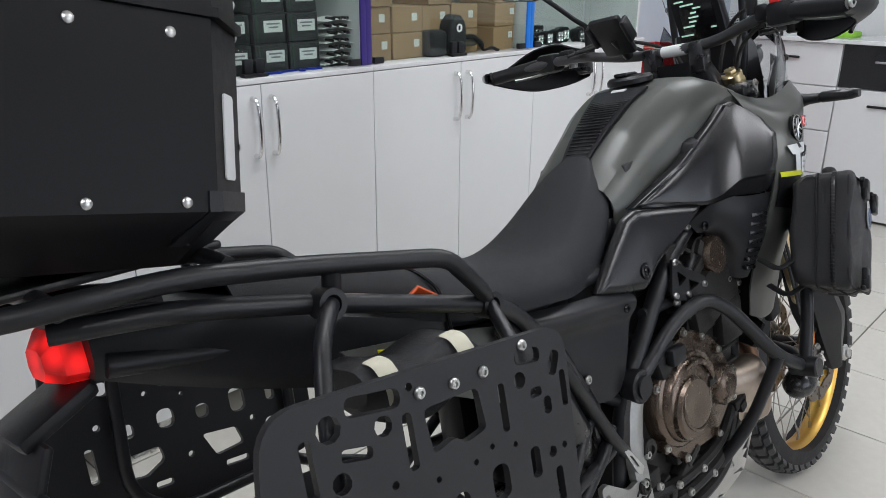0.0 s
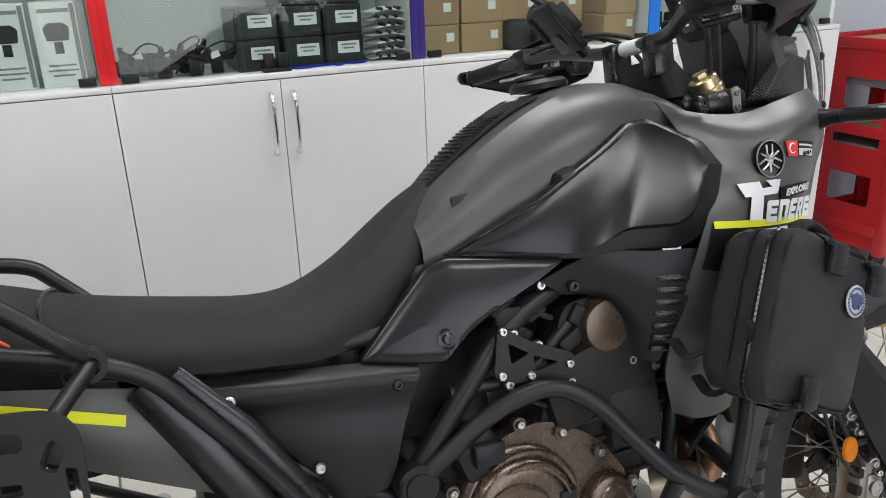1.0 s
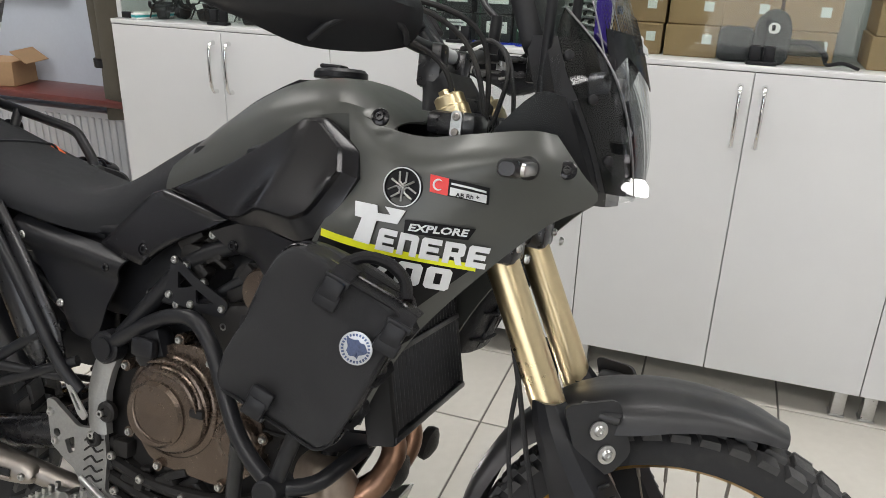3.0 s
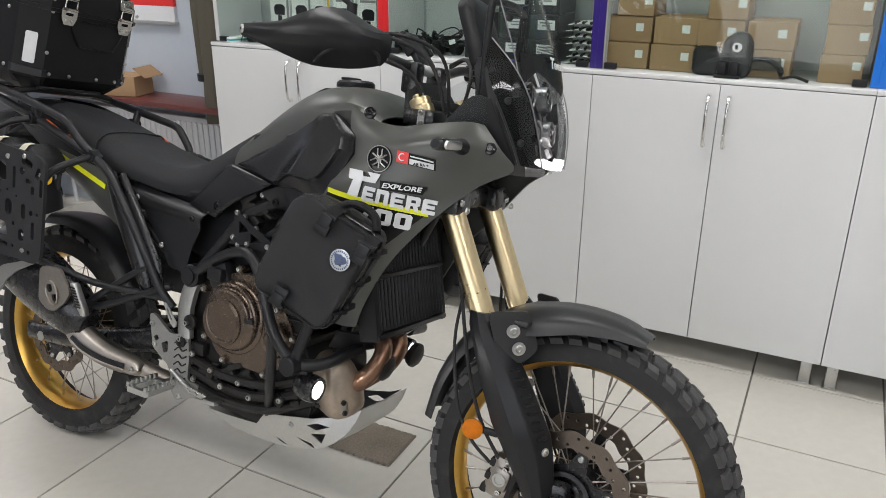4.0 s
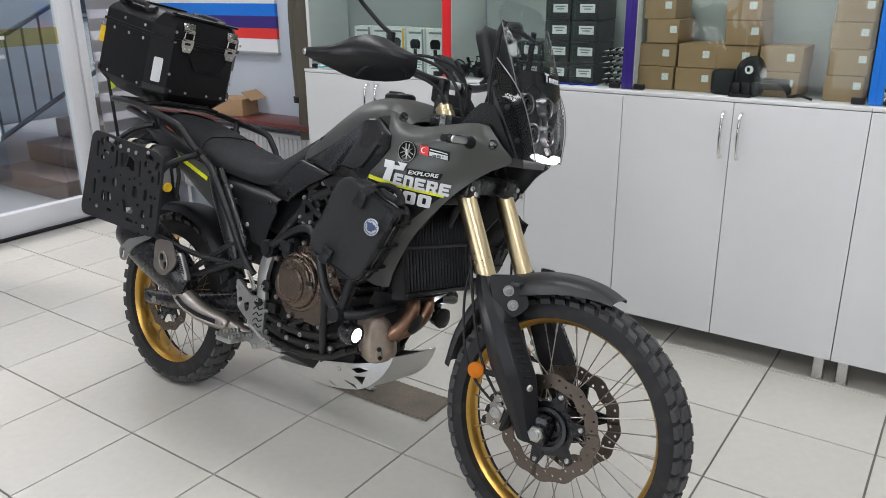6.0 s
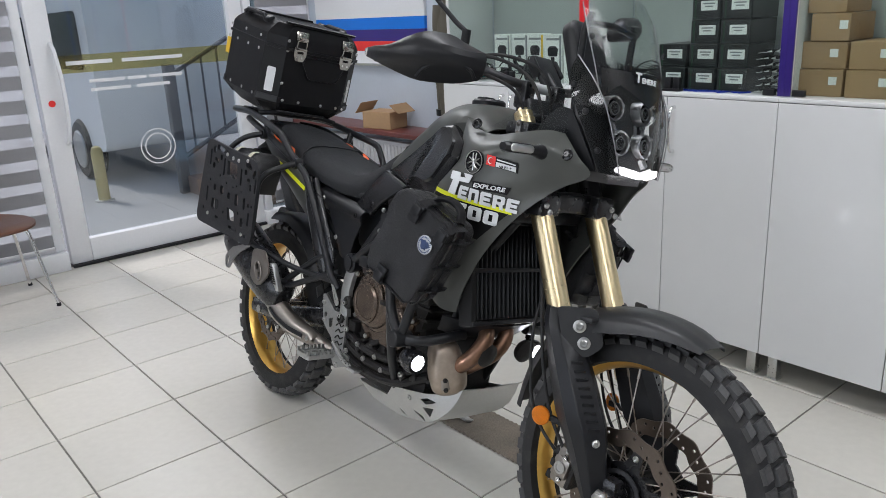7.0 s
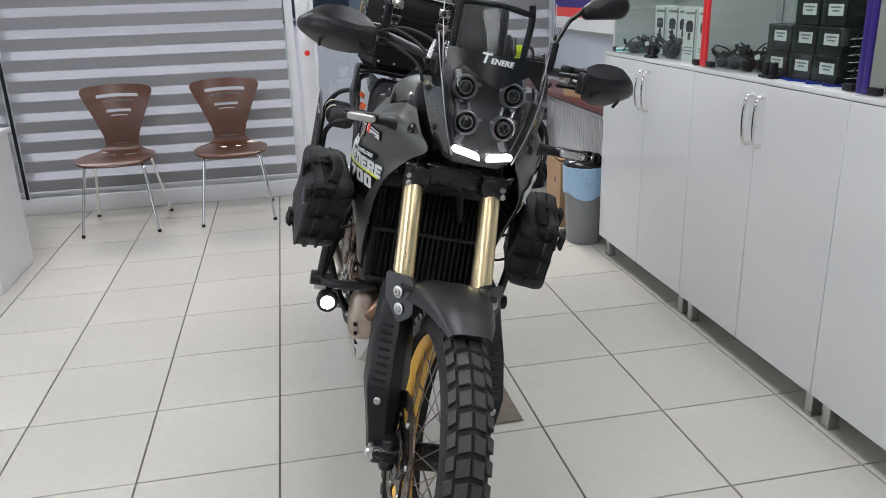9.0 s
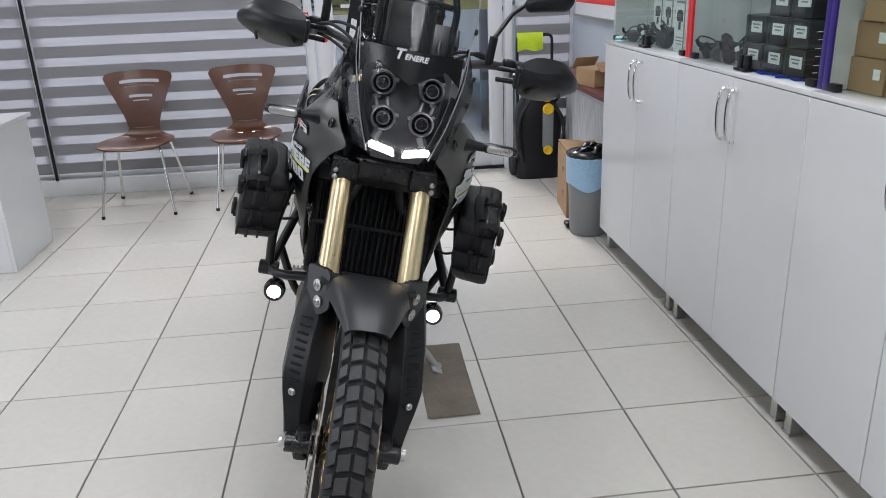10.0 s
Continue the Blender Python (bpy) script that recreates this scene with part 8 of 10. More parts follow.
bm = bmesh.new()
rings = []
for k in range(15):
    x = -0.172 + 0.0145 * k
    q = min(1.0, 0.55 + 0.2 * min(k, 14 - k))
    rings.append([V((x, -0.237 + py * (0.8 + 0.2 * q), roll_top(x) - 0.040 + pz * q)) for py, pz in round_rect(0.108, 0.078, 0.030, 5)])
loft(bm, rings)
for v in bm.verts:
    v.co += noise.noise_vector(v.co * 16) * 0.005
roll = part("roll", bm, M_NYLON, bag2, "", 60)
M_CREAM = mat("cream_webbing", (0.55, 0.53, 0.42), 0.8, vary=0.1, bump=0.5)
for x in (-0.141, -0.022):
    z = roll_top(x) + 0.004
    prof = rounded([V((x, -0.262, z - 0.004)), V((x, -0.280, z - 0.006)), V((x, -0.298, z - 0.028)), V((x, -0.299, z - 0.05))], 0.008)
    part("strap", sweep(bmesh.new(), prof, 0.0135, 8, flat=0.12, up=(0, -0.75, 0.66)), M_CREAM, bag2, "cream strap")

# ---- luggage ----
case = thing("top_case", BIKE @ pose(-0.406, 0.018, 1.155, 0, 10.5, 0) @ pose(0.38, 0, -1.135), "black riveted aluminium top case with silver latches, closed", "top case")


def case_ring(z, xa, xb, w, ch):
    return [V((x, y, z)) for x, y in ((xa + ch, -w), (xb - ch, -w), (xb, -w + ch), (xb, w - ch), (xb - ch, w), (xa + ch, w), (xa, w - ch), (xa, -w + ch))]


CX0, CX1, CW = -0.60, -0.165, 0.205
bm = bmesh.new()
loft(bm, [case_ring(1.128, CX0 + 0.075, CX1 - 0.055, CW - 0.065, 0.03), case_ring(1.136, CX0 + 0.068, CX1 - 0.045, CW - 0.055, 0.035), case_ring(1.178, CX0 + 0.008, CX1 - 0.006, CW - 0.006, 0.058), case_ring(1.186, CX0, CX1, CW, 0.062), case_ring(1.388, CX0, CX1, CW, 0.062)])
body = part("body", bm, M_CASE, case, "", 20)
bm = bmesh.new()
loft(bm, [case_ring(1.389, CX0 - 0.005, CX1 + 0.005, CW + 0.005, 0.060), case_ring(1.399, CX0 - 0.005, CX1 + 0.005, CW + 0.005, 0.060), case_ring(1.400, CX0, CX1, CW, 0.060), case_ring(1.436, CX0 + 0.002, CX1 - 0.002, CW - 0.002, 0.058), case_ring(1.452, CX0 + 0.014, CX1 - 0.008, CW - 0.012, 0.054), case_ring(1.482, CX0 + 0.045, CX1 - 0.020, CW - 0.040, 0.045), case_ring(1.488, CX0 + 0.055, CX1 - 0.030, CW - 0.050, 0.04), case_ring(1.484, CX0 + 0.075, CX1 - 0.050, CW - 0.070, 0.03)])
lid = part("lid", bm, M_CASE, case, "", 20)
# raised rails round the lid; a steel strip imitates the front edge's highlight
for y0, y1, x0, x1 in ((-0.150, 0.150, CX1 - 0.036, CX1 - 0.012), (-0.150, 0.150, CX0 + 0.040, CX0 + 0.064)):
    bm = bmesh.new()
    box(bm, ((x0 + x1) / 2, 0, 1.489), (x1 - x0, y1 - y0, 0.010), 0.003)
    part("lid_rail", bm, M_CASE, lid)
bm = bmesh.new()
sweep(bm, [(CX1 - 0.013, -0.152, 1.4935), (CX1 - 0.013, 0.152, 1.4935)], 0.0016, 6)
part("rail_edge", bm, M_STEEL, lid, "thin steel strip standing in for the edge highlight")
for s in (-1, 1):
    bm = bmesh.new()
    for x in (-0.485, -0.305):
        box(bm, (x, s * 0.168, 1.478), (0.050, 0.034, 0.030), 0.008, Matrix.Rotation(radians(-30 * s), 3, "X"))
    sweep(bm, rounded([(-0.480, s * 0.176, 1.478), (-0.465, s * 0.182, 1.492), (-0.325, s * 0.182, 1.492), (-0.310, s * 0.176, 1.478)], 0.015), 0.013, 10, flat=0.7)
    part("carry_handle", bm, M_BLACK, lid, "black plastic carry handle")
# latches: a keeper on the lid and a toggle plate on the body
for y in (-0.088, 0.116):
    bm = bmesh.new()
    box(bm, (CX1 - 0.001, y, 1.449), (0.016, 0.052, 0.036), 0.004, Matrix.Rotation(radians(-14), 3, "Y"))
    box(bm, (CX1 + 0.007, y, 1.449), (0.008, 0.036, 0.022), 0.003, Matrix.Rotation(radians(-14), 3, "Y"))
    lt = part("latch", bm, M_LATCH, case, "polished steel toggle latch")
    bm = bmesh.new()
    plate(bm, fillet2([(-0.027, 0.016), (0.027, 0.016), (0.027, -0.012), (0.017, -0.036), (-0.017, -0.036), (-0.027, -0.012)], 0.004), [round_rect(0.026, 0.008, 0.003, 2, 0, -0.003)], 0.006, lambda a, b, h: V((CX1 + 0.002 + h, y + a, 1.392 + b)))
    box(bm, (CX1 + 0.011, y, 1.404), (0.010, 0.046, 0.010), 0.003)
    sweep(bm, rounded([(CX1 + 0.010, y - 0.020, 1.404), (CX1 + 0.012, y - 0.020, 1.432), (CX1 + 0.012, y + 0.020, 1.432), (CX1 + 0.010, y + 0.020, 1.404)], 0.006), 0.0022, 6)
    part("toggle", bm, M_LATCH, lt, "polished toggle plate")
    for dy in (-0.010, 0.010):
        bm = bmesh.new()
        bolt(bm, (CX1 + 0.008, y + dy, 1.370), (1, 0, 0), 0.004, 0.003, 10)
        part("latch_screw", bm, M_STEEL, lt)
# pressed trapezoid between the latches
bm = bmesh.new()
emb = fillet2([(-0.062, 1.378), (0.125, 1.378), (0.122, 1.350), (0.092, 1.292), (-0.035, 1.290), (-0.072, 1.350)], 0.012, 3)
ec = V((0.027, 1.335))
rings = [[V((CX1 + h, ec.x + (a - ec.x) * k, ec.y + (b - ec.y) * k)) for a, b in emb] for h, k in ((-0.002, 1.0), (0.005, 1.0), (0.0065, 0.985), (0.0065, 0.95), (0.002, 0.92))]
loft(bm, rings)
part("front_emboss", bm, M_CASE, body)
riv = None
spots = [((x, s * CW, z), s) for s in (-1, 1) for x, z in ((-0.545, 1.418), (-0.41, 1.418), (-0.272, 1.418), (-0.555, 1.368), (-0.473, 1.368), (-0.37, 1.368), (-0.272, 1.368), (-0.575, 1.196), (-0.475, 1.196), (-0.362, 1.196), (-0.262, 1.196))]
spots += [((CX1, y, 1.197), 0) for y in (-0.122, -0.052, 0.049, 0.120, 0.148)] + [((CX1, y, z), 0) for y in (-0.139, 0.150) for z in (1.262, 1.388)] + [((CX1 - 0.001, y, 1.425), 0) for y in (-0.139, 0.165)] + [((CX0, y, z), 2) for y in (-0.12, -0.04, 0.04, 0.12) for z in (1.197, 1.37)]
for p, s in spots:
    m = Matrix.Translation(p) @ (Matrix.Rotation(radians(-90 * s), 4, "X") if abs(s) == 1 else Matrix.Rotation(radians(90 if s == 0 else -90), 4, "Y"))
    if riv is None:
        riv = part("rivet", lathe(bmesh.new(), [(0, 0.0062), (0.002, 0.0058), (0.0035, 0.003)], (0, 0, 0), (0, 0, 1), 10), M_STEEL, case, "bright steel rivet")
        riv.matrix_basis = m
    else:
        share("rivet", riv, m, case)
M_REFLECT = mat("silver_reflective", (0.62, 0.63, 0.64), 0.4, vary=0.04)
for s in (-1, 1):
    for xe, d in ((CX1, 1), (CX0, -1)):
        n = V((d, s, 0)).normalized()
        u = V((-n.y, n.x, 0))
        bm = bmesh.new()
        if d > 0:
            plate(bm, round_rect(0.034, 0.094, 0.005, 3), [], 0.002, lambda a, b, h: V((xe - d * 0.031, s * (CW - 0.031), 1.268 + b)) + u * a + n * (h + 0.0005))
        else:
            plate(bm, round_rect(0.034, 0.064, 0.004, 3), [], 0.002, lambda a, b, h: V((CX0 + 0.050 + a, s * (CW + 0.0005 + h), 1.328 + b)))
        part("reflector_strip", bm, M_REFLECT if d > 0 else M_WYELLOW, case, "pale reflective strip" if d > 0 else "yellow reflective strip")
        bm = bmesh.new()
        rings = [[V(p) + V((d * k, s * k, 0)) for p in ((xe - d * 0.075, s * CW, z), (xe - d * 0.060, s * CW, z), (xe, s * (CW - 0.060), z), (xe, s * (CW - 0.075), z))] + [V(p) for p in ((xe - d * 0.03, s * (CW - 0.085), z), (xe - d * 0.085, s * (CW - 0.03), z))] for z, k in ((1.150, -0.030), (1.186, 0.0025), (1.208, 0.0025))]
        loft(bm, rings)
        part("corner_guard", bm, M_BLACK, case)


def soft_bag(s):
    b = thing("crash_bar_bag", BIKE, "black nylon soft bag strapped to the crash bar", "bag", "crash bar bags")
    TL, TR, BR, BL = [V((x, s * y, z)) for x, y, z in ((1.028, 0.386, 0.998), (1.216, 0.356, 0.922), (1.120, 0.384, 0.700), (0.936, 0.402, 0.776))]
    if s > 0:
        TL, TR, BR, BL = [p + V((0, -0.012, -0.028)) for p in (TL, TR, BR, BL)]
    nrm = (TR - TL).cross(BL - TL).normalized()
    if nrm.y * s < 0:
        nrm = -nrm

    def at(u, v, d=0.0):
        """Point of the front face, u along its top, v downwards, d outwards."""
        return (TL * (1 - u) + TR * u) * (1 - v) + (BL * (1 - u) + BR * u) * v + nrm * d

    o = [(0.5 + x, 0.5 + y) for x, y in round_rect(1.0, 1.0, 0.13, 6)]
    # more points along the straight sides, for folds
    o2 = []
    for i, p in enumerate(o):
        q = o[(i + 1) % len(o)]
        n = 6 if math.hypot(q[0] - p[0], q[1] - p[1]) > 0.3 else 1
        o2 += [(p[0] + (q[0] - p[0]) * k / n, p[1] + (q[1] - p[1]) * k / n) for k in range(n)]

    def ring(k, d):
        return [at(0.5 + (u - 0.5) * k, 0.5 + (v - 0.5) * k, d) for u, v in o2]

    bm = bmesh.new()
    rings = [ring(k, d) for d, k in ((-0.112, 0.80), (-0.108, 0.90), (-0.095, 0.965), (-0.075, 0.985), (-0.052, 0.99), (-0.030, 1.0), (-0.014, 1.0), (-0.004, 0.985), (0.0, 0.955), (0.001, 0.90), (0.003, 0.80), (0.005, 0.66), (0.006, 0.50), (0.006, 0.33), (0.006, 0.15))]
    loft(bm, rings)
    for v in bm.verts:
        v.co += noise.noise_vector(v.co * 11) * 0.008 + noise.noise_vector(v.co * 26 + V((3, 1, 2))) * 0.004
    body = part("body", bm, M_NYLON, b, "", 60)
    for d, k in ((-0.002, 0.968), (-0.062, 0.995)):
        r = ring(k, d)
        part("piping", sweep(bmesh.new(), r + r[:1], 0.0028, 6), M_WEB, body)
    r = ring(1.006, -0.030)
    part("zip", sweep(bmesh.new(), r + r[:1], 0.0045, 6, flat=0.5), M_BLACK_GLOSS, body, "black zip")
    zt = []
    for i in range(len(r)):
        a, c = r[i], r[(i + 1) % len(r)]
        n = max(1, int((c - a).length / 0.006))
        zt += [a.lerp(c, k / n) for k in range(n)]
    bm = bmesh.new()
    for p in zt:
        box(bm, p, (0.0032, 0.0075, 0.0032))
    part("zip_teeth", bm, M_BARGREY, body)
    part("zip_puller", box(bmesh.new(), at(-0.015, 0.62, -0.028), (0.012, 0.006, 0.032), 0.003), M_WEB, body)
    part("carry_loop", sweep(bmesh.new(), spline([at(0.38, 0.02, -0.045), at(0.48, -0.085, -0.055), at(0.64, -0.125, -0.06), at(0.80, -0.09, -0.06), at(0.90, 0.0, -0.05)], 4), 0.014, 10, flat=0.6), M_WEB, b, "padded black carry loop")
    part("top_cover", sweep(bmesh.new(), spline([at(0.06, 0.09, -0.075), at(0.35, 0.065, -0.08), at(0.65, 0.06, -0.08), at(0.95, 0.10, -0.075)], 4), [0.018, 0.026, 0.028, 0.028, 0.028, 0.028, 0.028, 0.028, 0.028, 0.028, 0.028, 0.026, 0.018], 10, flat=0.8), M_NYLON, b, "soft rolled top of the bag")
    # buckled straps over the top and bottom edges
    for u, v, dv in ((0.47, 0.0, 1), (0.97, 0.05, 1), (0.40, 1.0, -1)):
        p = [at(u, v - 0.03 * dv, -0.055), at(u, v - 0.035 * dv, -0.012), at(u, v + 0.02 * dv, 0.007), at(u, v + 0.17 * dv, 0.010)]
        part("buckle_strap", sweep(bmesh.new(), rounded(p, 0.01), 0.015, 8, flat=0.14, up=nrm), M_WEB, b, "black webbing strap")
        e1, e2 = (TR - TL).normalized(), (TL - BL).normalized()
        turn = Matrix((e1, nrm, e2)).transposed()
        bm = bmesh.new()
        box(bm, at(u, v + 0.145 * dv, 0.014), (0.036, 0.012, 0.026), 0.004, turn)
        box(bm, at(u, v + 0.075 * dv, 0.015), (0.030, 0.014, 0.030), 0.004, turn)
        box(bm, at(u, v + 0.02 * dv, 0.011), (0.038, 0.010, 0.010), 0.003, turn)
        part("buckle", bm, M_BLACK, b, "black plastic buckle")
    for v in (0.18, 0.48, 0.78):
        part("compression_strap", sweep(bmesh.new(), [at(0.96, v, -0.11), at(1.012, v, -0.09), at(1.016, v, -0.035), at(0.995, v + 0.01, -0.008)], 0.011, 8, flat=0.2), M_WEB, b, "short webbing strap at the edge")
        part("strap_slider", box(bmesh.new(), at(1.012, v, -0.062), (0.008, 0.020, 0.022), 0.003), M_BLACK, b)
    for u, v in ((0.08, 0.75), (0.6, 0.08), (0.4, 0.95)):
        p = at(u, v, -0.105)
        part("mounting_strap", sweep(bmesh.new(), rounded([p, p - nrm * 0.025 + V((-0.02, 0, -0.02)), p - nrm * 0.07], 0.02), 0.010, 8, flat=0.4), M_WEB, b)
    # round sticker
    c = at(0.80, 0.31, 0.0085)
    e1 = (TR - TL).normalized()
    e2 = nrm.cross(e1)
    bm = bmesh.new()
    lathe(bm, [(0, 0.0235), (0.0015, 0.0235), (0.002, 0.0225)], c, nrm, 36)
    st = part("round_sticker", bm, M_STICKER_RING, b, "round silver and blue sticker")
    bm = bmesh.new()
    oo = [(0.0140 * math.cos(a) * (1 + 0.2 * math.sin(3 * a) + 0.12 * math.sin(5 * a + 1)), 0.0140 * math.sin(a) * (1 + 0.16 * math.cos(2 * a) + 0.1 * math.cos(7 * a))) for a in [2 * math.pi * k / 48 for k in range(48)]]
    plate(bm, oo, [], 0.0008, lambda x, y, h: c + e1 * x + e2 * y + nrm * (0.0024 + h))
    part("emblem", bm, M_STICKER, st)
    for k in range(26):
        a = 2 * math.pi * k / 26
        d, t = e1 * math.cos(a) + e2 * math.sin(a), e2 * math.cos(a) - e1 * math.sin(a)
        part("print_bar", box(bmesh.new(), c + d * 0.0190 + nrm * 0.0024, (0.0034, 0.0026, 0.0007), 0, Matrix((d, t, nrm)).transposed()), M_STICKER, st)
    return b


soft_bag(-1)
soft_bag(1)
# ---- things in the room ----
def chair(x, y, turn, label):
    c = thing("chair", pose(x, y, 0, 0, 0, turn), label, "chair", "waiting chairs")
    # seat: a rounded plywood shell, dipped in the middle and turned up behind
    bm = bmesh.new()
    g = []
    for v, w, z in ((0.235, 0.15, 0.462), (0.215, 0.20, 0.475), (0.14, 0.232, 0.482), (0.0, 0.240, 0.476), (-0.12, 0.215, 0.474), (-0.19, 0.15, 0.480), (-0.215, 0.112, 0.500), (-0.222, 0.104, 0.53)):
        g.append([(u * w, v, z - 0.012 * (1 - u * u)) for u in (-1, -0.8, -0.4, 0, 0.4, 0.8, 1)])
    skin(bm, g, 0.012, 3, 3, into=(0, 0, 0))
    part("seat", bm, M_WOOD, c, "", 50)
    # back: flared plywood with arched slots
    o = spline([(-0.105, 0.525), (-0.125, 0.60), (-0.175, 0.72), (-0.222, 0.83), (-0.232, 0.865), (-0.21, 0.893), (-0.12, 0.905), (0, 0.909), (0.12, 0.905), (0.21, 0.893), (0.232, 0.865), (0.222, 0.83), (0.175, 0.72), (0.125, 0.60), (0.105, 0.525)], 3)
    def arch(zc, w, t, bow):
        top = [(-w + 2 * w * k / 10, zc + t / 2 + bow * (1 - (2 * k / 10 - 1) ** 2)) for k in range(11)]
        low = [(w - 2 * w * k / 10, zc - t / 2 + bow * (1 - (2 * k / 10 - 1) ** 2)) for k in range(11)]
        return top + low
    def bent(u, v, h):
        k = (v - 0.525)
        return V((u, -0.222 - 0.16 * k - 0.25 * k * k + 0.9 * u * u * min(1, k * 3) - h, v))
    bm = bmesh.new()
    plate(bm, [(p[0], p[1]) for p in [(q.x, q.y) for q in [V((a[0], a[1], 0)) for a in o]]], [arch(0.832, 0.135, 0.022, 0.006), arch(0.800, 0.105, 0.010, 0.004), arch(0.735, 0.080, 0.020, 0.003), arch(0.705, 0.055, 0.008, 0.002)], 0.012, bent)
    part("backrest", bm, M_WOOD, c, "", 40)
    for sx in (-1, 1):
        for sy, y1, x1 in ((1, 0.245, 0.235), (-1, -0.275, 0.245)):
            bm = bmesh.new()
            tube(bm, [(0.03 * sx, sy * 0.10, 0.458), (0.15 * sx, sy * 0.13, 0.455), (0.18 * sx, sy * 0.15, 0.435), (x1 * sx, y1, 0.006)], 0.0095, 0.05, 10)
            leg = part("leg", bm, M_CHROME, c, "chromed steel leg")
            bm = bmesh.new()
            cyl(bm, (x1 * sx, y1, 0.0), (x1 * sx, y1, 0.02), 0.0125, seg=12, edge=0.002)
            part("foot_cap", bm, M_BLACK, leg)
    return c


chair(0.757, -1.47, 0, "brown bentwood chair with slotted back and chrome legs, under the window")
chair(0.028, -1.51, 4, "brown bentwood chair with slotted back and chrome legs, beside the door")

# desk
desk = thing("desk", pose(0, 0, 0), "plain white laminate desk with closed panel sides", "desk")
for lo, hi, nm in (((1.18, -0.83, 0.0), (1.20, -0.28, 0.765), "side_panel"), ((1.20, -0.30, 0.0), (2.3, -0.28, 0.765), "front_panel"), ((1.165, -0.86, 0.766), (2.35, -0.265, 0.791), "desktop"), ((2.28, -0.83, 0.0), (2.30, -0.30, 0.765), "side_panel")):
    bm = bmesh.new()
    box(bm, [(a + b) / 2 for a, b in zip(lo, hi)], [b - a for a, b in zip(lo, hi)], 0.0015, seg=1)
    part(nm, bm, M_LAM, desk)
bm = bmesh.new()
hose(bm, [(1.25, -0.55, 0.797), (1.24, -0.45, 0.83), (1.27, -0.40, 0.86), (1.33, -0.42, 0.82), (1.36, -0.5, 0.797)], 0.005)
tagged(part("desk_cable", bm, M_BLACK), "looped black cable on the white desk", "cable")

# mat under the side stand
bm = bmesh.new()
mat_n, mat_m = 34, 100
mat_rows = []
for j in range(mat_m + 1):
    row = []
    for i in range(mat_n + 1):
        u, v = i / mat_n, j / mat_m
        edge = min(u, 1 - u, v * 2.9, (1 - v) * 2.9)
        wob = 0.0
        row.append(bm.verts.new((-1.100 + 0.188 * u + wob + 0.008 * v * (1 - v), 1.036 + 0.560 * v, (0.001 if edge < 0.004 else 0.0062) + 0.0035 * (((i + j // 2) // 1) % 2) + 0.002 * noise.noise(V((u * 5, v * 14, 2))))))
    mat_rows.append(row)
for j in range(mat_m):
    for i in range(mat_n):
        bm.faces.new((mat_rows[j][i], mat_rows[j][i + 1], mat_rows[j + 1][i + 1], mat_rows[j + 1][i]))
tagged(part("floor_mat", bm, M_JUTE), "worn brown woven mat strip under the side stand", "mat")

# waste bin with liner
waste = thing("waste_bin", pose(-2.045, -0.27, 0), "grey pedal bin with black lid and blue liner bag", "waste bin")
bm = bmesh.new()
lathe(bm, [(0, 0.098), (0.01, 0.104), (0.30, 0.118), (0.46, 0.125)], (0, 0, 0), (0, 0, 1), 32)
part("body", bm, M_GREYP, waste)
bm = bmesh.new()
prof = []
lathe(bm, [(0.29, 0.124), (0.33, 0.129), (0.40, 0.130), (0.462, 0.131), (0.468, 0.126), (0.45, 0.122)], (0, 0, 0), (0, 0, 1), 40, caps=False)
for v in bm.verts:
    a = math.atan2(v.co.y, v.co.x)
    v.co.z += 0.018 * math.sin(a * 3 + 1) if v.co.z < 0.31 else 0.0
    k = 1 + 0.012 * math.sin(a * 17)
    v.co.x, v.co.y = v.co.x * k, v.co.y * k
part("liner", bm, M_BAGBLUE, waste, "pale blue plastic liner")
bm = bmesh.new()
lathe(bm, [(0.452, 0.128), (0.475, 0.131), (0.49, 0.12), (0.505, 0.07), (0.51, 0.01)], (0, 0, 0), (0, 0, 1), 32)
part("lid", bm, M_BLACK_GLOSS, waste, "black domed lid")
r = random.Random(3)
for k in range(7):
    a = r.uniform(0, 6.28)
    bm = bmesh.new()
    sweep(bm, spline([(0.11 * math.cos(a), 0.11 * math.sin(a), 0.48), (0.06 * math.cos(a + 0.6), 0.06 * math.sin(a + 0.6), 0.52), (0.05 * math.cos(a + 1.4), 0.05 * math.sin(a + 1.4), 0.50)], 4), 0.018, 8, flat=0.4)
    part("bag_fold", bm, M_BLACK_GLOSS, waste, "crumpled black bag edge")
bm = bmesh.new()
box(bm, (0.085, -0.10, 0.025), (0.05, 0.07, 0.03), 0.01)
part("pedal", bm, M_BLACK, waste)

# carton beside the bin, with faint print
carton = thing("carton", pose(-2.13, -0.72, 0, 0, 0, -6), "tall brown cardboard carton standing behind the bin", "carton")
bm = bmesh.new()
box(bm, (0, 0, 0.205), (0.24, 0.36, 0.41), 0.004, seg=1)
part("box", bm, M_CARD, carton)
bm = bmesh.new()
box(bm, (0.05, -0.02, 0.418), (0.14, 0.33, 0.004), 0.001, Matrix.Rotation(radians(-6), 3, "Y"), 1)
part("flap", bm, M_CARD, carton)
bm = bmesh.new()
for z in (0.13, 0.28):
    sweep(bm, [V((0.1215, 0.05 + 0.02 * math.cos(k), z + 0.02 * math.sin(k))) for k in [0.5 * j for j in range(11)]], 0.002, 5)
    box(bm, (0.1215, 0.10, z - 0.02), (0.001, 0.05, 0.004))
part("print_bar", bm, M_GREYP, carton)

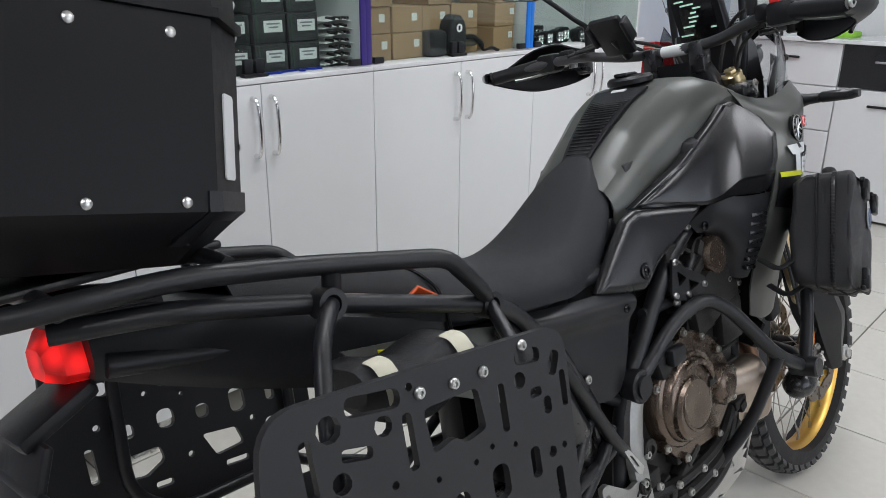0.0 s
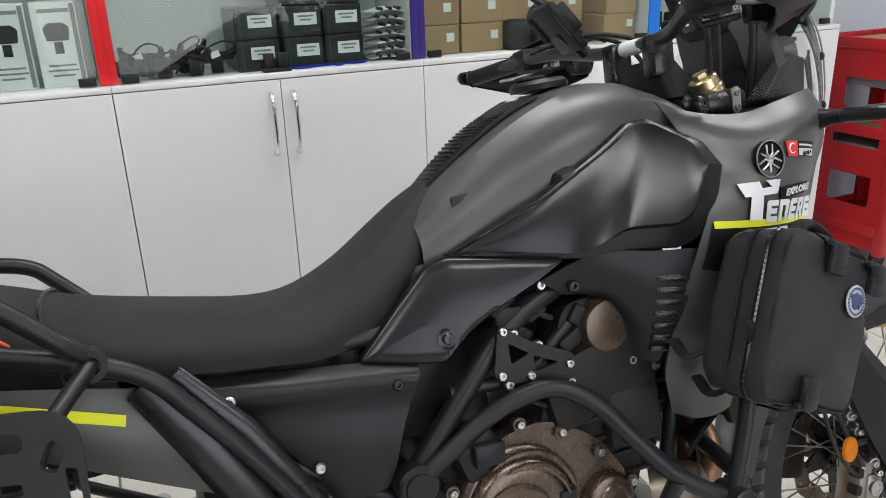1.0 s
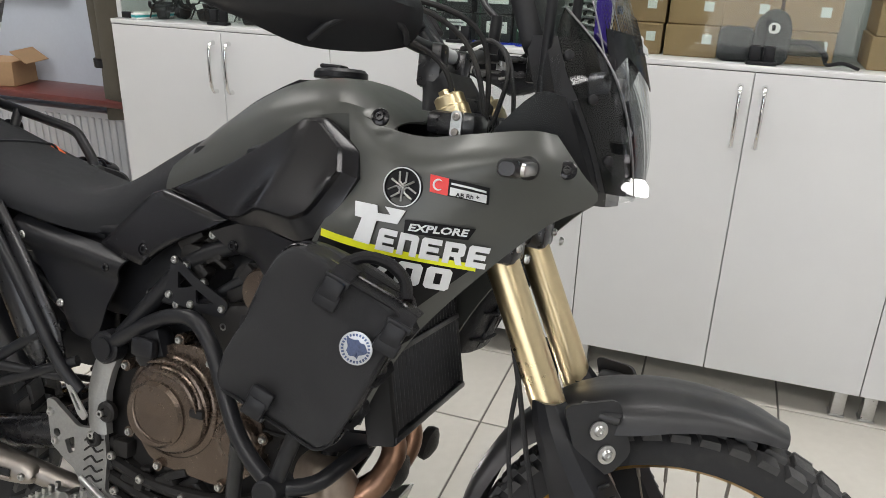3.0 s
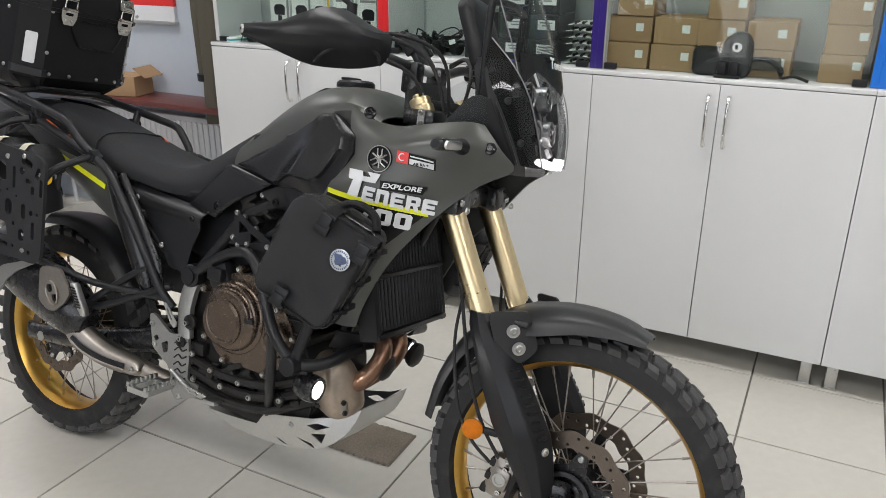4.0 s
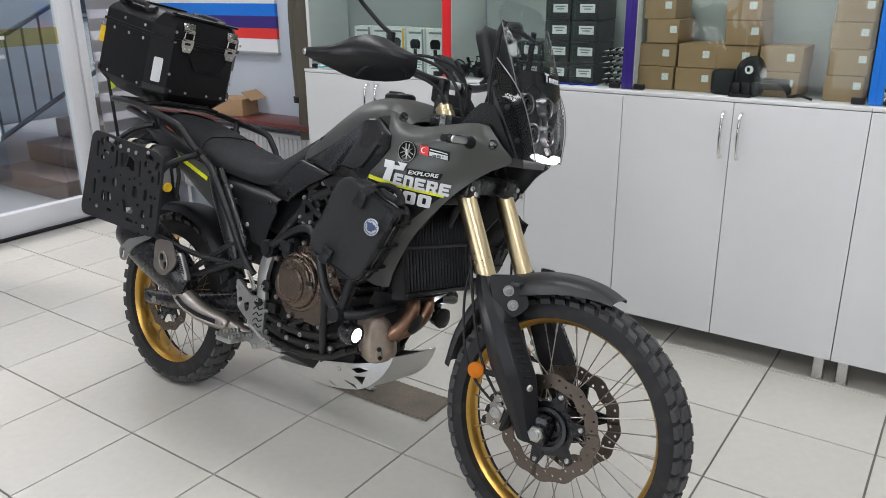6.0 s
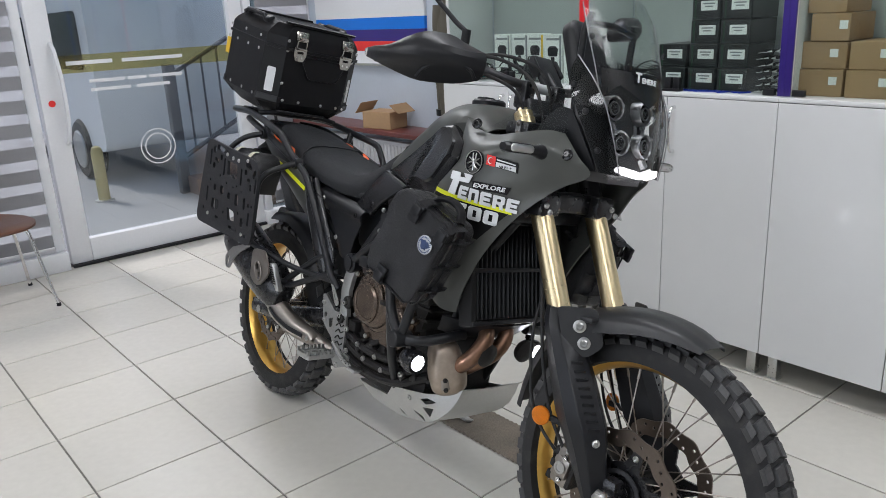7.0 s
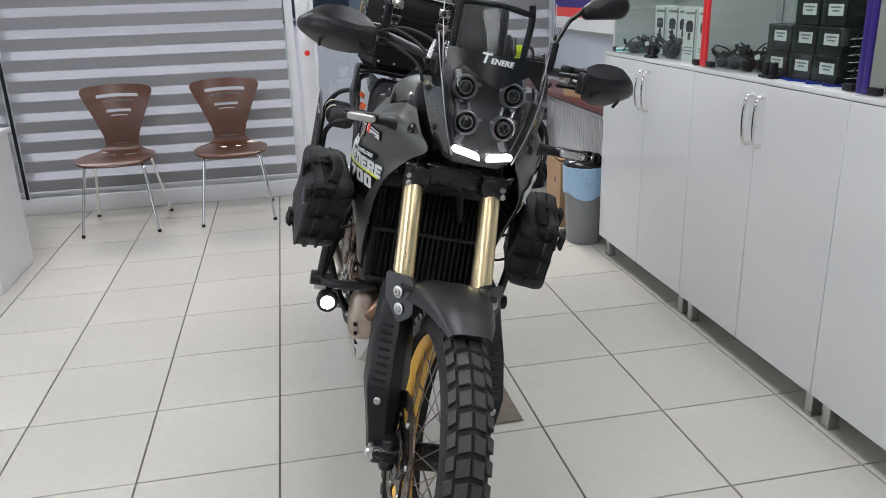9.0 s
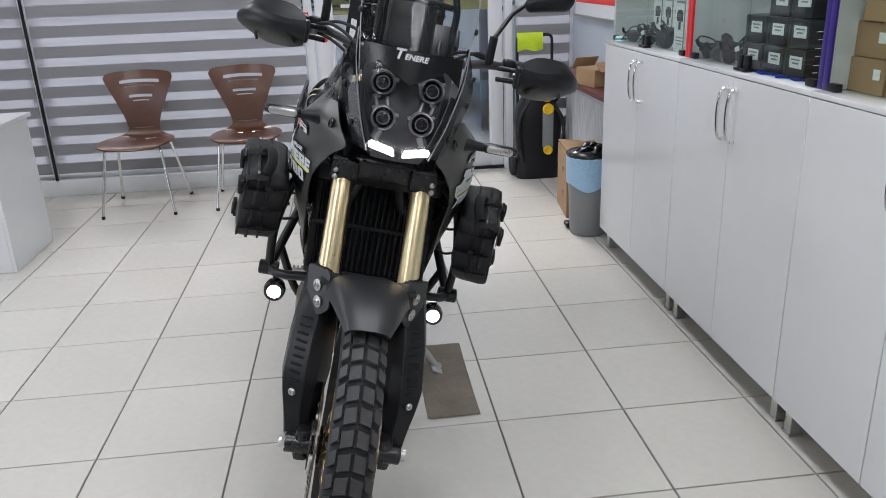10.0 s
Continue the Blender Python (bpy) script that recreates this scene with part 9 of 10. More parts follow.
# pressure washer
wash = thing("pressure_washer", pose(-2.07, -1.66, 0, 0, 0, 0), "upright black pressure washer with round yellow knobs", "pressure washer")
bm = bmesh.new()
rings = []
for z, wx, wy, y in ((0.0, 0.34, 0.24, 0), (0.10, 0.35, 0.25, 0), (0.14, 0.30, 0.22, 0), (0.30, 0.33, 0.22, -0.01), (0.42, 0.35, 0.22, -0.01), (0.52, 0.30, 0.20, -0.02), (0.60, 0.20, 0.15, -0.03), (0.625, 0.12, 0.10, -0.03)):
    rings.append([V((px, py + y, z)) for px, py in round_rect(wx, wy, min(wx, wy) * 0.3, 4)])
loft(bm, rings)
part("body", bm, M_BLACK, wash, "", 50)
for z, rr in ((0.515, 0.04), (0.215, 0.034), (0.59, 0.03)):
    bm = bmesh.new()
    lathe(bm, [(0, rr), (0.02, rr), (0.026, rr * 0.8), (0.022, rr * 0.6)], (-0.05, 0.115 - (0.04 if z > 0.55 else 0), z), (0, 1, 0), 24)
    part("knob", bm, M_WYELLOW, wash, "round yellow knob")
bm = bmesh.new()
box(bm, (-0.05, 0.118, 0.37), (0.08, 0.02, 0.28), 0.008)
part("front_bar", bm, M_GREYP, wash)
bm = bmesh.new()
for s in (-1, 1):
    hose(bm, [(0.13 * s, 0.10, 0.12), (0.17 * s, 0.11, 0.30), (0.15 * s, 0.10, 0.46), (0.06 * s, 0.05, 0.58)], 0.014)
    cyl(bm, (s * 0.17, -0.03, 0.09), (s * 0.20, -0.03, 0.09), 0.085, seg=24, edge=0.008)
part("hose", bm, M_RUBBER, wash, "coiled black hose")
bm = bmesh.new()
tube(bm, [(-0.13, -0.09, 0.40), (-0.13, -0.11, 1.02), (0.13, -0.11, 1.02), (0.13, -0.09, 0.40)], 0.011, 0.04)
part("push_handle", bm, M_BLACK, wash)
vest = thing("safety_cloth", pose(-2.03, -1.775, 0.157), "neon yellow cloth hung over the washer handle", "cloth")
bm = bmesh.new()
skin(bm, [[(-0.10, 0.02, 0.76), (-0.04, 0.03, 0.75), (0.03, 0.02, 0.765), (0.09, 0.03, 0.75)], [(-0.10, 0.025, 0.84), (-0.04, 0.035, 0.84), (0.03, 0.025, 0.84), (0.09, 0.03, 0.84)], [(-0.10, 0.0, 0.882), (-0.04, 0.0, 0.882), (0.03, 0.0, 0.882), (0.09, 0.0, 0.882)], [(-0.09, -0.03, 0.80), (-0.04, -0.035, 0.81), (0.03, -0.03, 0.80), (0.08, -0.035, 0.80)]], 0.006, 5, 4)
part("cloth", bm, mat("neon_cloth", (0.55, 0.72, 0.03), 0.8, vary=0.1, bump=0.4), vest)

# alcove: radiator, shelf, banner, jacket, carton
rad = thing("radiator", pose(0, 0, 0), "white ribbed panel radiator under the shelf", "radiator")
bm = bmesh.new()
box(bm, (X0 + 0.075, -1.0, 0.42), (0.05, 1.55, 0.48), 0.006)
part("panel", bm, M_PVC, rad)
for k in range(38):
    bm = bmesh.new()
    box(bm, (X0 + 0.103, -1.74 + k * 0.04, 0.42), (0.010, 0.022, 0.43), 0.004, seg=1)
    part("rib", bm, M_PVC, rad)
for y in (-1.6, -0.4):
    bm = bmesh.new()
    cyl(bm, (X0 + 0.07, y, 0.0), (X0 + 0.07, y, 0.2), 0.012)
    part("pipe", bm, M_PVC, rad)
bm = bmesh.new()
box(bm, (X0 + 0.13, -1.0, 0.745), (0.255, 1.85, 0.03), 0.006)
tagged(part("wall_shelf", bm, M_SHELF), "dark red-brown wooden shelf above the radiator", "shelf")
ban = thing("wall_banner", pose(0, 0, 0), "blue, navy, red and white striped banner board on the wall", "banner")
for z0, z1, m_ in ((1.155, 1.235, M_PVC), (1.235, 1.30, M_DECAL_R), (1.30, 1.375, M_PURPLE), (1.375, 1.45, M_BLUE), (1.45, 2.1, M_PVC)):
    bm = bmesh.new()
    box(bm, (X0 + 0.012, -1.23, (z0 + z1) / 2), (0.02, 1.25, z1 - z0 - 0.0005), 0.0)
    part("stripe", bm, m_, ban)
bm = bmesh.new()
box(bm, (X0 + 0.02, -1.23, 1.148), (0.035, 1.27, 0.016), 0.003)
part("bottom_rail", bm, M_ALU, ban)
jack = thing("jacket", pose(0, 0, 0), "olive brown jacket hanging at the cabinet end", "jacket")
bm = bmesh.new()
g = []
for z, w, d in ((1.62, 0.08, 0.05), (1.52, 0.15, 0.07), (1.40, 0.16, 0.085), (1.2, 0.15, 0.08), (1.0, 0.145, 0.08), (0.82, 0.135, 0.075), (0.68, 0.125, 0.07)):
    g.append([(X0 + 0.17 + d * math.cos(a) + 0.008 * math.sin(a * 5 + z * 9), -0.155 + 0.62 * w * math.sin(a) - 0.05 * (1.6 - z) * (1 if a < 0 else 0.2), z + 0.01 * math.sin(a * 3)) for a in [radians(q) for q in range(-110, 111, 22)]])
skin(bm, g, 0.006, 3, 3)
part("body", bm, M_CLOTH_OLIVE, jack, "", 60)
bm = bmesh.new()
sweep(bm, spline([(X0 + 0.20, -0.235, 1.50), (X0 + 0.20, -0.25, 1.35), (X0 + 0.19, -0.262, 1.12), (X0 + 0.18, -0.268, 0.90)], 5), [0.055, 0.056, 0.056, 0.055, 0.054, 0.052, 0.05, 0.05, 0.05, 0.048, 0.047, 0.046, 0.045, 0.045, 0.044, 0.043], 14, flat=0.7)
part("sleeve", bm, M_CLOTH_OLIVE, jack, "", 60)
bm = bmesh.new()
lathe(bm, [(0, 0.047), (0.035, 0.048)], (X0 + 0.18, -0.268, 0.89), (0.02, 0.0, 1), 14)
part("cuff", bm, M_BLACK, jack, "black cuff")
bm = bmesh.new()
cyl(bm, (X0, -0.19, 1.64), (X0 + 0.10, -0.19, 1.66), 0.008)
part("hook", bm, M_STEEL, jack)
ct2 = thing("small_carton", pose(X0 + 0.14, -0.92, 0.76, 0, 0, 12), "small open cardboard carton on the dark shelf", "carton")
bm = bmesh.new()
box(bm, (0, 0, 0.055), (0.17, 0.24, 0.11), 0.003, seg=1)
part("box", bm, M_CARD, ct2)
for a, y in ((50, -0.12), (-35, 0.12)):
    bm = bmesh.new()
    box(bm, (0, y + math.copysign(0.035, y), 0.13), (0.165, 0.09, 0.004), 0.001, Matrix.Rotation(radians(a), 3, "X"), 1)
    part("flap", bm, M_CARD, ct2)

# red tool trolley and white drawer units at the back
tr = thing("tool_trolley", pose(-2.12, 4.21, 0), "red steel tool trolley with open shelves and grey drawers", "tool trolley")
for x in (-0.22, 0.22):
    for y in (-0.2, 0.2):
        bm = bmesh.new()
        box(bm, (x, y, 0.545), (0.045 if x > 0 else 0.03, 0.05, 0.93), 0.005)
        part("post", bm, M_TROLLEY, tr)
for y in (-0.212, 0.212):
    bm = bmesh.new()
    plate(bm, round_rect(0.42, 0.90, 0.01, 2, 0, 0.545), [round_rect(0.20, 0.13, 0.01, 2, 0.03, 0.80), round_rect(0.24, 0.12, 0.01, 2, 0.02, 0.62), round_rect(0.22, 0.14, 0.01, 2, 0.02, 0.36)], 0.003, lambda u, v, h: V((u, y + h, v)))
    part("side_panel", bm, M_TROLLEY, tr)
for z in (0.17, 0.62, 1.0):
    bm = bmesh.new()
    box(bm, (0, 0, z), (0.47, 0.43, 0.012), 0.003)
    for sx, sy, w, d in ((0, -0.216, 0.47, 0.006), (0, 0.216, 0.47, 0.006), (-0.234, 0, 0.006, 0.43), (0.234, 0, 0.006, 0.43)):
        box(bm, (sx, sy, z + 0.015), (w, d, 0.05), 0.002)
    part("shelf", bm, M_TROLLEY, tr)
for z in (0.885, 0.50):
    bm = bmesh.new()
    box(bm, (-0.01, 0, z), (0.40, 0.36, 0.12), 0.006)
    dr = part("drawer", bm, M_GREYP, tr, "bare grey steel drawer")
    bm = bmesh.new()
    box(bm, (0.205, 0, z + 0.052), (0.02, 0.37, 0.022), 0.004)
    part("drawer_lip", bm, M_TROLLEY, dr, "red front lip")
    bm = bmesh.new()
    box(bm, (0.20, 0, z + 0.078), (0.03, 0.38, 0.024), 0.004)
    part("runner", bm, M_BLACK, dr)
for x in (-0.19, 0.19):
    for y in (-0.17, 0.17):
        bm = bmesh.new()
        cyl(bm, (x - 0.015, y, 0.045), (x + 0.015, y, 0.045), 0.045, seg=20, edge=0.004)
        c = part("caster", bm, M_BLACK, tr)
        bm = bmesh.new()
        box(bm, (x, y, 0.10), (0.05, 0.03, 0.035), 0.004)
        part("fork", bm, M_STEEL, c)
for z in (1.006, 0.626):
    bm = bmesh.new()
    box(bm, (-2.12, 4.21, z + 0.0065), (0.42, 0.36, 0.012), 0.003)
    tagged(part("wooden_board", bm, M_CARD), "plain brown board lying on the red trolley", "board", "boards on the trolley")

for k in range(4):
    xa = -2.19 + 0.727 * k
    u = thing("drawer_unit", pose(xa, 5.06, 0), "white laminate drawer unit with slim dark pulls" if k == 0 else "white unit with black top drawer and slim pulls", "drawer unit", "drawer units at the back")
    bm = bmesh.new()
    box(bm, (0.3635, 0.22, 0.53), (0.725, 0.40, 1.02), 0.002, seg=1)
    part("body", bm, M_LAM_IN, u)
    bm = bmesh.new()
    box(bm, (0.3635, 0.20, 1.060), (0.726, 0.46, 0.024), 0.002, seg=1)
    part("worktop", bm, M_LAM, u)
    rows = ((0.796, 1.044), (0.526, 0.790), (0.259, 0.520), (0.02, 0.253)) if k == 0 else ((0.796, 1.044), (0.02, 0.790))
    for i, (z0, z1) in enumerate(rows):
        bm = bmesh.new()
        box(bm, (0.3635, 0.009, (z0 + z1) / 2), (0.719, 0.018, z1 - z0), 0.0015, seg=1)
        d = part("drawer", bm, M_BLACK_GLOSS if (k > 0 and i == 0) else M_LAM, u)
        bm = bmesh.new()
        box(bm, (0.42 if k == 0 else 0.25, -0.008, z1 - 0.09), (0.13, 0.016, 0.014), 0.004)
        part("pull", bm, M_STEEL if (k > 0 and i == 0) else M_BLACK, d)
grn = thing("folded_cloth", pose(-1.6, 5.25, 1.0675), "bright green folded cloth on the white drawers", "cloth")
bm = bmesh.new()
box(bm, (0, 0, 0.02), (0.3, 0.2, 0.04), 0.018)
part("cloth", bm, mat("green_cloth", (0.25, 0.55, 0.05), 0.8, vary=0.15, bump=0.4), grn)

# ---- showcase contents ----
ZS = CT + 0.0


def small_box(x, y, z, sx, sy, sz, material, label, tag, mark=None, turn=0.0, group=""):
    b = thing("box", pose(x, y, z, 0, 0, turn), label, "box", group)
    bm = bmesh.new()
    box(bm, (0, 0, sz / 2), (sx, sy, sz), 0.0025, seg=1)
    o = part("carton", bm, material, b)
    if tag:
        bm = bmesh.new()
        ty, tz, tw, th = tag
        box(bm, (sx / 2 + 0.0006, ty, tz), (0.0012, tw, th))
        t = part("paper_label", bm, M_PAPER, b, "white paper label")
        if mark:
            bm = bmesh.new()
            for q in range(mark):
                wq = tw * (0.72 if q % 2 == 0 else 0.5)
                box(bm, (sx / 2 + 0.0016, ty, tz + th * (0.22 - 0.3 * q)), (0.0006, wq, th * 0.14))
            part("print_bar", bm, M_GREYP, t)
    return b


# unit 3: brown cartons
cols = [(1.935, 4), (2.098, 2), (2.262, 4), (2.425, 2)]
for i, (y, n) in enumerate(cols):
    for k in range(n):
        yy = y + (0.012 if k == 2 else 0.0) + 0.004 * ((i + k) % 3)
        small_box(-2.235 - 0.006 * (k % 2), yy, ZS + 0.0005 + 0.0955 * k, 0.20, 0.158 if k < 2 else 0.135, 0.094, M_CARD, "brown cardboard carton with a white label, stacked in the display case", (0.045 - 0.01 * (k % 2), 0.055, 0.028, 0.028), group="stacked brown cartons")
for k in range(4):
    small_box(-2.225, 2.662 + 0.006 * (k % 2), ZS + 0.0005 + 0.0955 * k, 0.20, 0.135, 0.094, M_CARD, "brown cardboard carton with a white label, stacked in the display case", (0.045, 0.06, 0.026, 0.026), group="stacked brown cartons")
# unit 2: black printed cartons, taped pouches
for y, n in ((1.335, 2), (1.475, 4), (1.605, 4)):
    for k in range(n):
        b = small_box(-2.215 - 0.004 * k, y, ZS + 0.0005 + 0.0915 * k, 0.20, 0.122 if y > 1.4 else 0.128, 0.090, M_BOXDARK, "black printed carton with green edge and white label", (0.012, 0.052, 0.070, 0.036), 2, group="black cartons")
        bm = bmesh.new()
        box(bm, (0.1006, -0.047, 0.045), (0.0012, 0.006, 0.086))
        part("green_edge", bm, M_GREEN, b)
for k in range(7):
    p = thing("parts_pouch", pose(-2.19, 1.765, ZS + 0.003 + 0.024 * k, 0, 0, 5 * ((k * 7) % 5 - 2)), "clear plastic pouch with small silver parts", "pouch", "stack of pouches")
    bm = bmesh.new()
    skin(bm, [[(-0.07, -0.06, 0.0), (-0.07, 0, 0.004), (-0.07, 0.06, 0.0)], [(0, -0.065, 0.002), (0, 0, 0.018), (0, 0.065, 0.002)], [(0.07, -0.06, 0.004), (0.07, 0, 0.010), (0.07, 0.06, 0.0)]], 0.002, 5, 5)
    part("bag", bm, M_PAPER, p)
    bm = bmesh.new()
    for q in range(3):
        cyl(bm, (0.03, -0.03 + 0.03 * q, 0.012), (0.072, -0.03 + 0.03 * q, 0.012), 0.006, seg=8)
    part("metal_part", bm, M_ENGINE, p)
r = random.Random(11)
for k in range(7):
    c = thing("blue_clip", pose(-2.10 + r.uniform(-0.02, 0.01), 1.42 + 0.04 * k, ZS + 0.001, 0, 0, r.uniform(0, 180)), "small flat blue metal clip", "clip", "scattered blue clips")
    bm = bmesh.new()
    plate(bm, round_rect(0.05, 0.022, 0.006, 3), [circle2(-0.012, 0, 0.005, 8), circle2(0.012, 0, 0.005, 8)], 0.006, lambda a, b, h: V((a, b, h)))
    part("clip", bm, mat("blue_anodised", (0.02, 0.05, 0.42), 0.3, 0.6) if k == 0 else bpy.data.materials["blue_anodised"], c)


def mount(x, y, z, turn, seed, k=1.0):
    """A black clamp-like handlebar mount."""
    m = thing("phone_mount", pose(x, y, z, 0, 0, turn), "black plastic handlebar mount with a clamp", "mount", "black handlebar mounts")
    q = random.Random(seed)
    bm = bmesh.new()
    box(bm, (0, 0, 0.045 * k), (0.05 * k, 0.09 * k, 0.014), 0.004, Matrix.Rotation(q.uniform(-0.7, 0.7), 3, "Y"))
    part("cradle", bm, M_BLACK, m)
    for s in (-1, 1):
        bm = bmesh.new()
        sweep(bm, spline([(0.0, s * 0.03 * k, 0.04 * k), (0.02 * k, s * 0.05 * k, 0.055 * k), (0.03 * k, s * 0.05 * k, 0.075 * k)], 4), 0.007 * k, 8)
        part("arm", bm, M_BLACK, m)
    bm = bmesh.new()
    lathe(bm, [(-0.018, 0.026 * k), (-0.016, 0.028 * k), (0.016, 0.028 * k), (0.018, 0.026 * k)], (0.005, 0, 0.029 * k), (q.uniform(-0.6, 0.6), 1, 0), 20)
    part("clamp", bm, M_BLACK, m)
    bm = bmesh.new()
    hose(bm, [(0, 0.02, 0.05 * k), (0.02, 0.06, 0.07 * k), (0.03, 0.02, 0.085 * k), (0.0, -0.03, 0.06 * k), (0.03, -0.05, 0.01)], 0.003, 6)
    part("cord", bm, M_RUBBER, m)
    if q.random() > 0.5:
        bm = bmesh.new()
        box(bm, (0.034, -0.01, 0.052 * k), (0.001, 0.028, 0.018), 0, Matrix.Rotation(0.3, 3, "X"))
        part("price_tag", bm, M_PAPER, m, "small white tag")
    return m


for k, (x, y, sc) in enumerate(((-2.14, 0.965, 1.0), (-2.20, 1.02, 1.15), (-2.13, 1.06, 0.9), (-2.21, 1.13, 1.25), (-2.13, 1.15, 1.05), (-2.16, 1.215, 1.1), (-2.12, 0.155, 0.9), (-2.17, 0.215, 1.0), (-2.20, 0.12, 1.0))):
    mount(x, y, ZS + 0.0005, 37 * k % 120 - 60, k, sc)


def boxed_item(x, y, sy, sz, tape, seed):
    """A white retail carton showing a mount, with unread print."""
    b = thing("retail_carton", pose(x, y, ZS + 0.0005), "white retail carton printed with a black phone mount", "carton", "white retail cartons")
    bm = bmesh.new()
    box(bm, (0, 0, sz / 2), (0.06, sy, sz), 0.002, seg=1)
    part("carton", bm, M_PAPER, b)
    bm = bmesh.new()
    plate(bm, fillet2([(-0.03, 0.55), (0.03, 0.55), (0.035, 0.70), (0.02, 0.76), (-0.02, 0.76), (-0.035, 0.70)], 0.01), [], 0.0008, lambda a, e, h: V((0.0302 + h, a * sy / 0.12, e * sz)))
    plate(bm, fillet2([(-0.012, 0.40), (0.012, 0.40), (0.012, 0.54), (-0.012, 0.54)], 0.004), [], 0.0008, lambda a, e, h: V((0.0302 + h, a * sy / 0.12, e * sz)))
    part("printed_picture", bm, M_BLACK, b)
    bm = bmesh.new()
    for z, w in ((0.90, 0.7), (0.26, 0.62), (0.20, 0.7), (0.14, 0.5)):
        box(bm, (0.0306, 0, z * sz), (0.0008, sy * w, sz * (0.045 if z > 0.8 else 0.022)))
    part("print_bar", bm, M_GREYP, b)
    bm = bmesh.new()
    box(bm, (0.0306, sy * 0.42, sz * 0.5), (0.0008, sy * 0.10, sz * 0.95))
    part("edge_strip", bm, tape, b)
    return b


for y, tape in ((0.275, M_GREYP), (0.40, M_GREYP), (0.505, M_WYELLOW), (0.675, M_GREYP), (0.80, M_GREYP)):
    boxed_item(-2.22 if y < 0.6 else -2.16, y, 0.112, 0.225, tape, int(y * 100))
mount(-2.13, 0.345, ZS + 0.0005, 10, 21, 1.1)
mount(-2.13, 0.535, ZS + 0.0005, -5, 22, 1.45)
tp = small_box(-2.14, 0.08, ZS + 0.0005, 0.16, 0.085, 0.022, M_PAPER, "flat white and teal carton lying in the display case", None, turn=-25)
bm = bmesh.new()
box(bm, (0.0, 0, 0.0115), (0.162, 0.087, 0.008))
part("teal_band", bm, mat("teal_print", (0.02, 0.42, 0.45), 0.4), tp)


def dark_case(y):
    """A rounded black equipment pouch with a round white badge."""
    c = thing("equipment_pouch", pose(-2.125, y, ZS), "black rounded equipment pouch with a round white badge", "pouch")
    bm = bmesh.new()
    box(bm, (0, -0.055, 0.05), (0.07, 0.10, 0.10), 0.02)
    o = fillet2([(-0.05, 0.0), (0.055, 0.0), (0.055, 0.11), (0.035, 0.15), (-0.01, 0.155), (-0.045, 0.12)], 0.03, 5)
    rings = [[V((h, 0.04 + a * k, 0.001 + b * k)) for a, b in o] for h, k in ((-0.04, 0.9), (-0.03, 1.0), (0.03, 1.0), (0.04, 0.93), (0.043, 0.8))]
    loft(bm, rings)
    part("body", bm, M_NYLON, c, "", 60)
    bm = bmesh.new()
    lathe(bm, [(0, 0.016), (0.002, 0.016)], (0.044, 0.045, 0.105), (1, 0, 0), 20)
    bd = part("badge", bm, M_PAPER, c, "round white badge")
    bm = bmesh.new()
    box(bm, (0.0465, 0.043, 0.106), (0.001, 0.010, 0.016))
    part("badge_mark", bm, M_DECAL_B, bd)
    bm = bmesh.new()
    sweep(bm, spline([(0.0, 0.09, 0.06), (0.02, 0.15, 0.065), (0.03, 0.19, 0.04), (0.04, 0.20, 0.012), (0.05, 0.24, 0.02), (0.045, 0.285, 0.006)], 5), [0.018] * 13 + [0.010] * 13, 8, flat=0.5)
    part("strap", bm, M_WEB, c)
    bm = bmesh.new()
    box(bm, (0.0, 0.14, 0.05), (0.04, 0.10, 0.045), 0.012)
    part("side_pocket", bm, M_CLOTH_OLIVE, c)
    return c


dark_case(2.285)


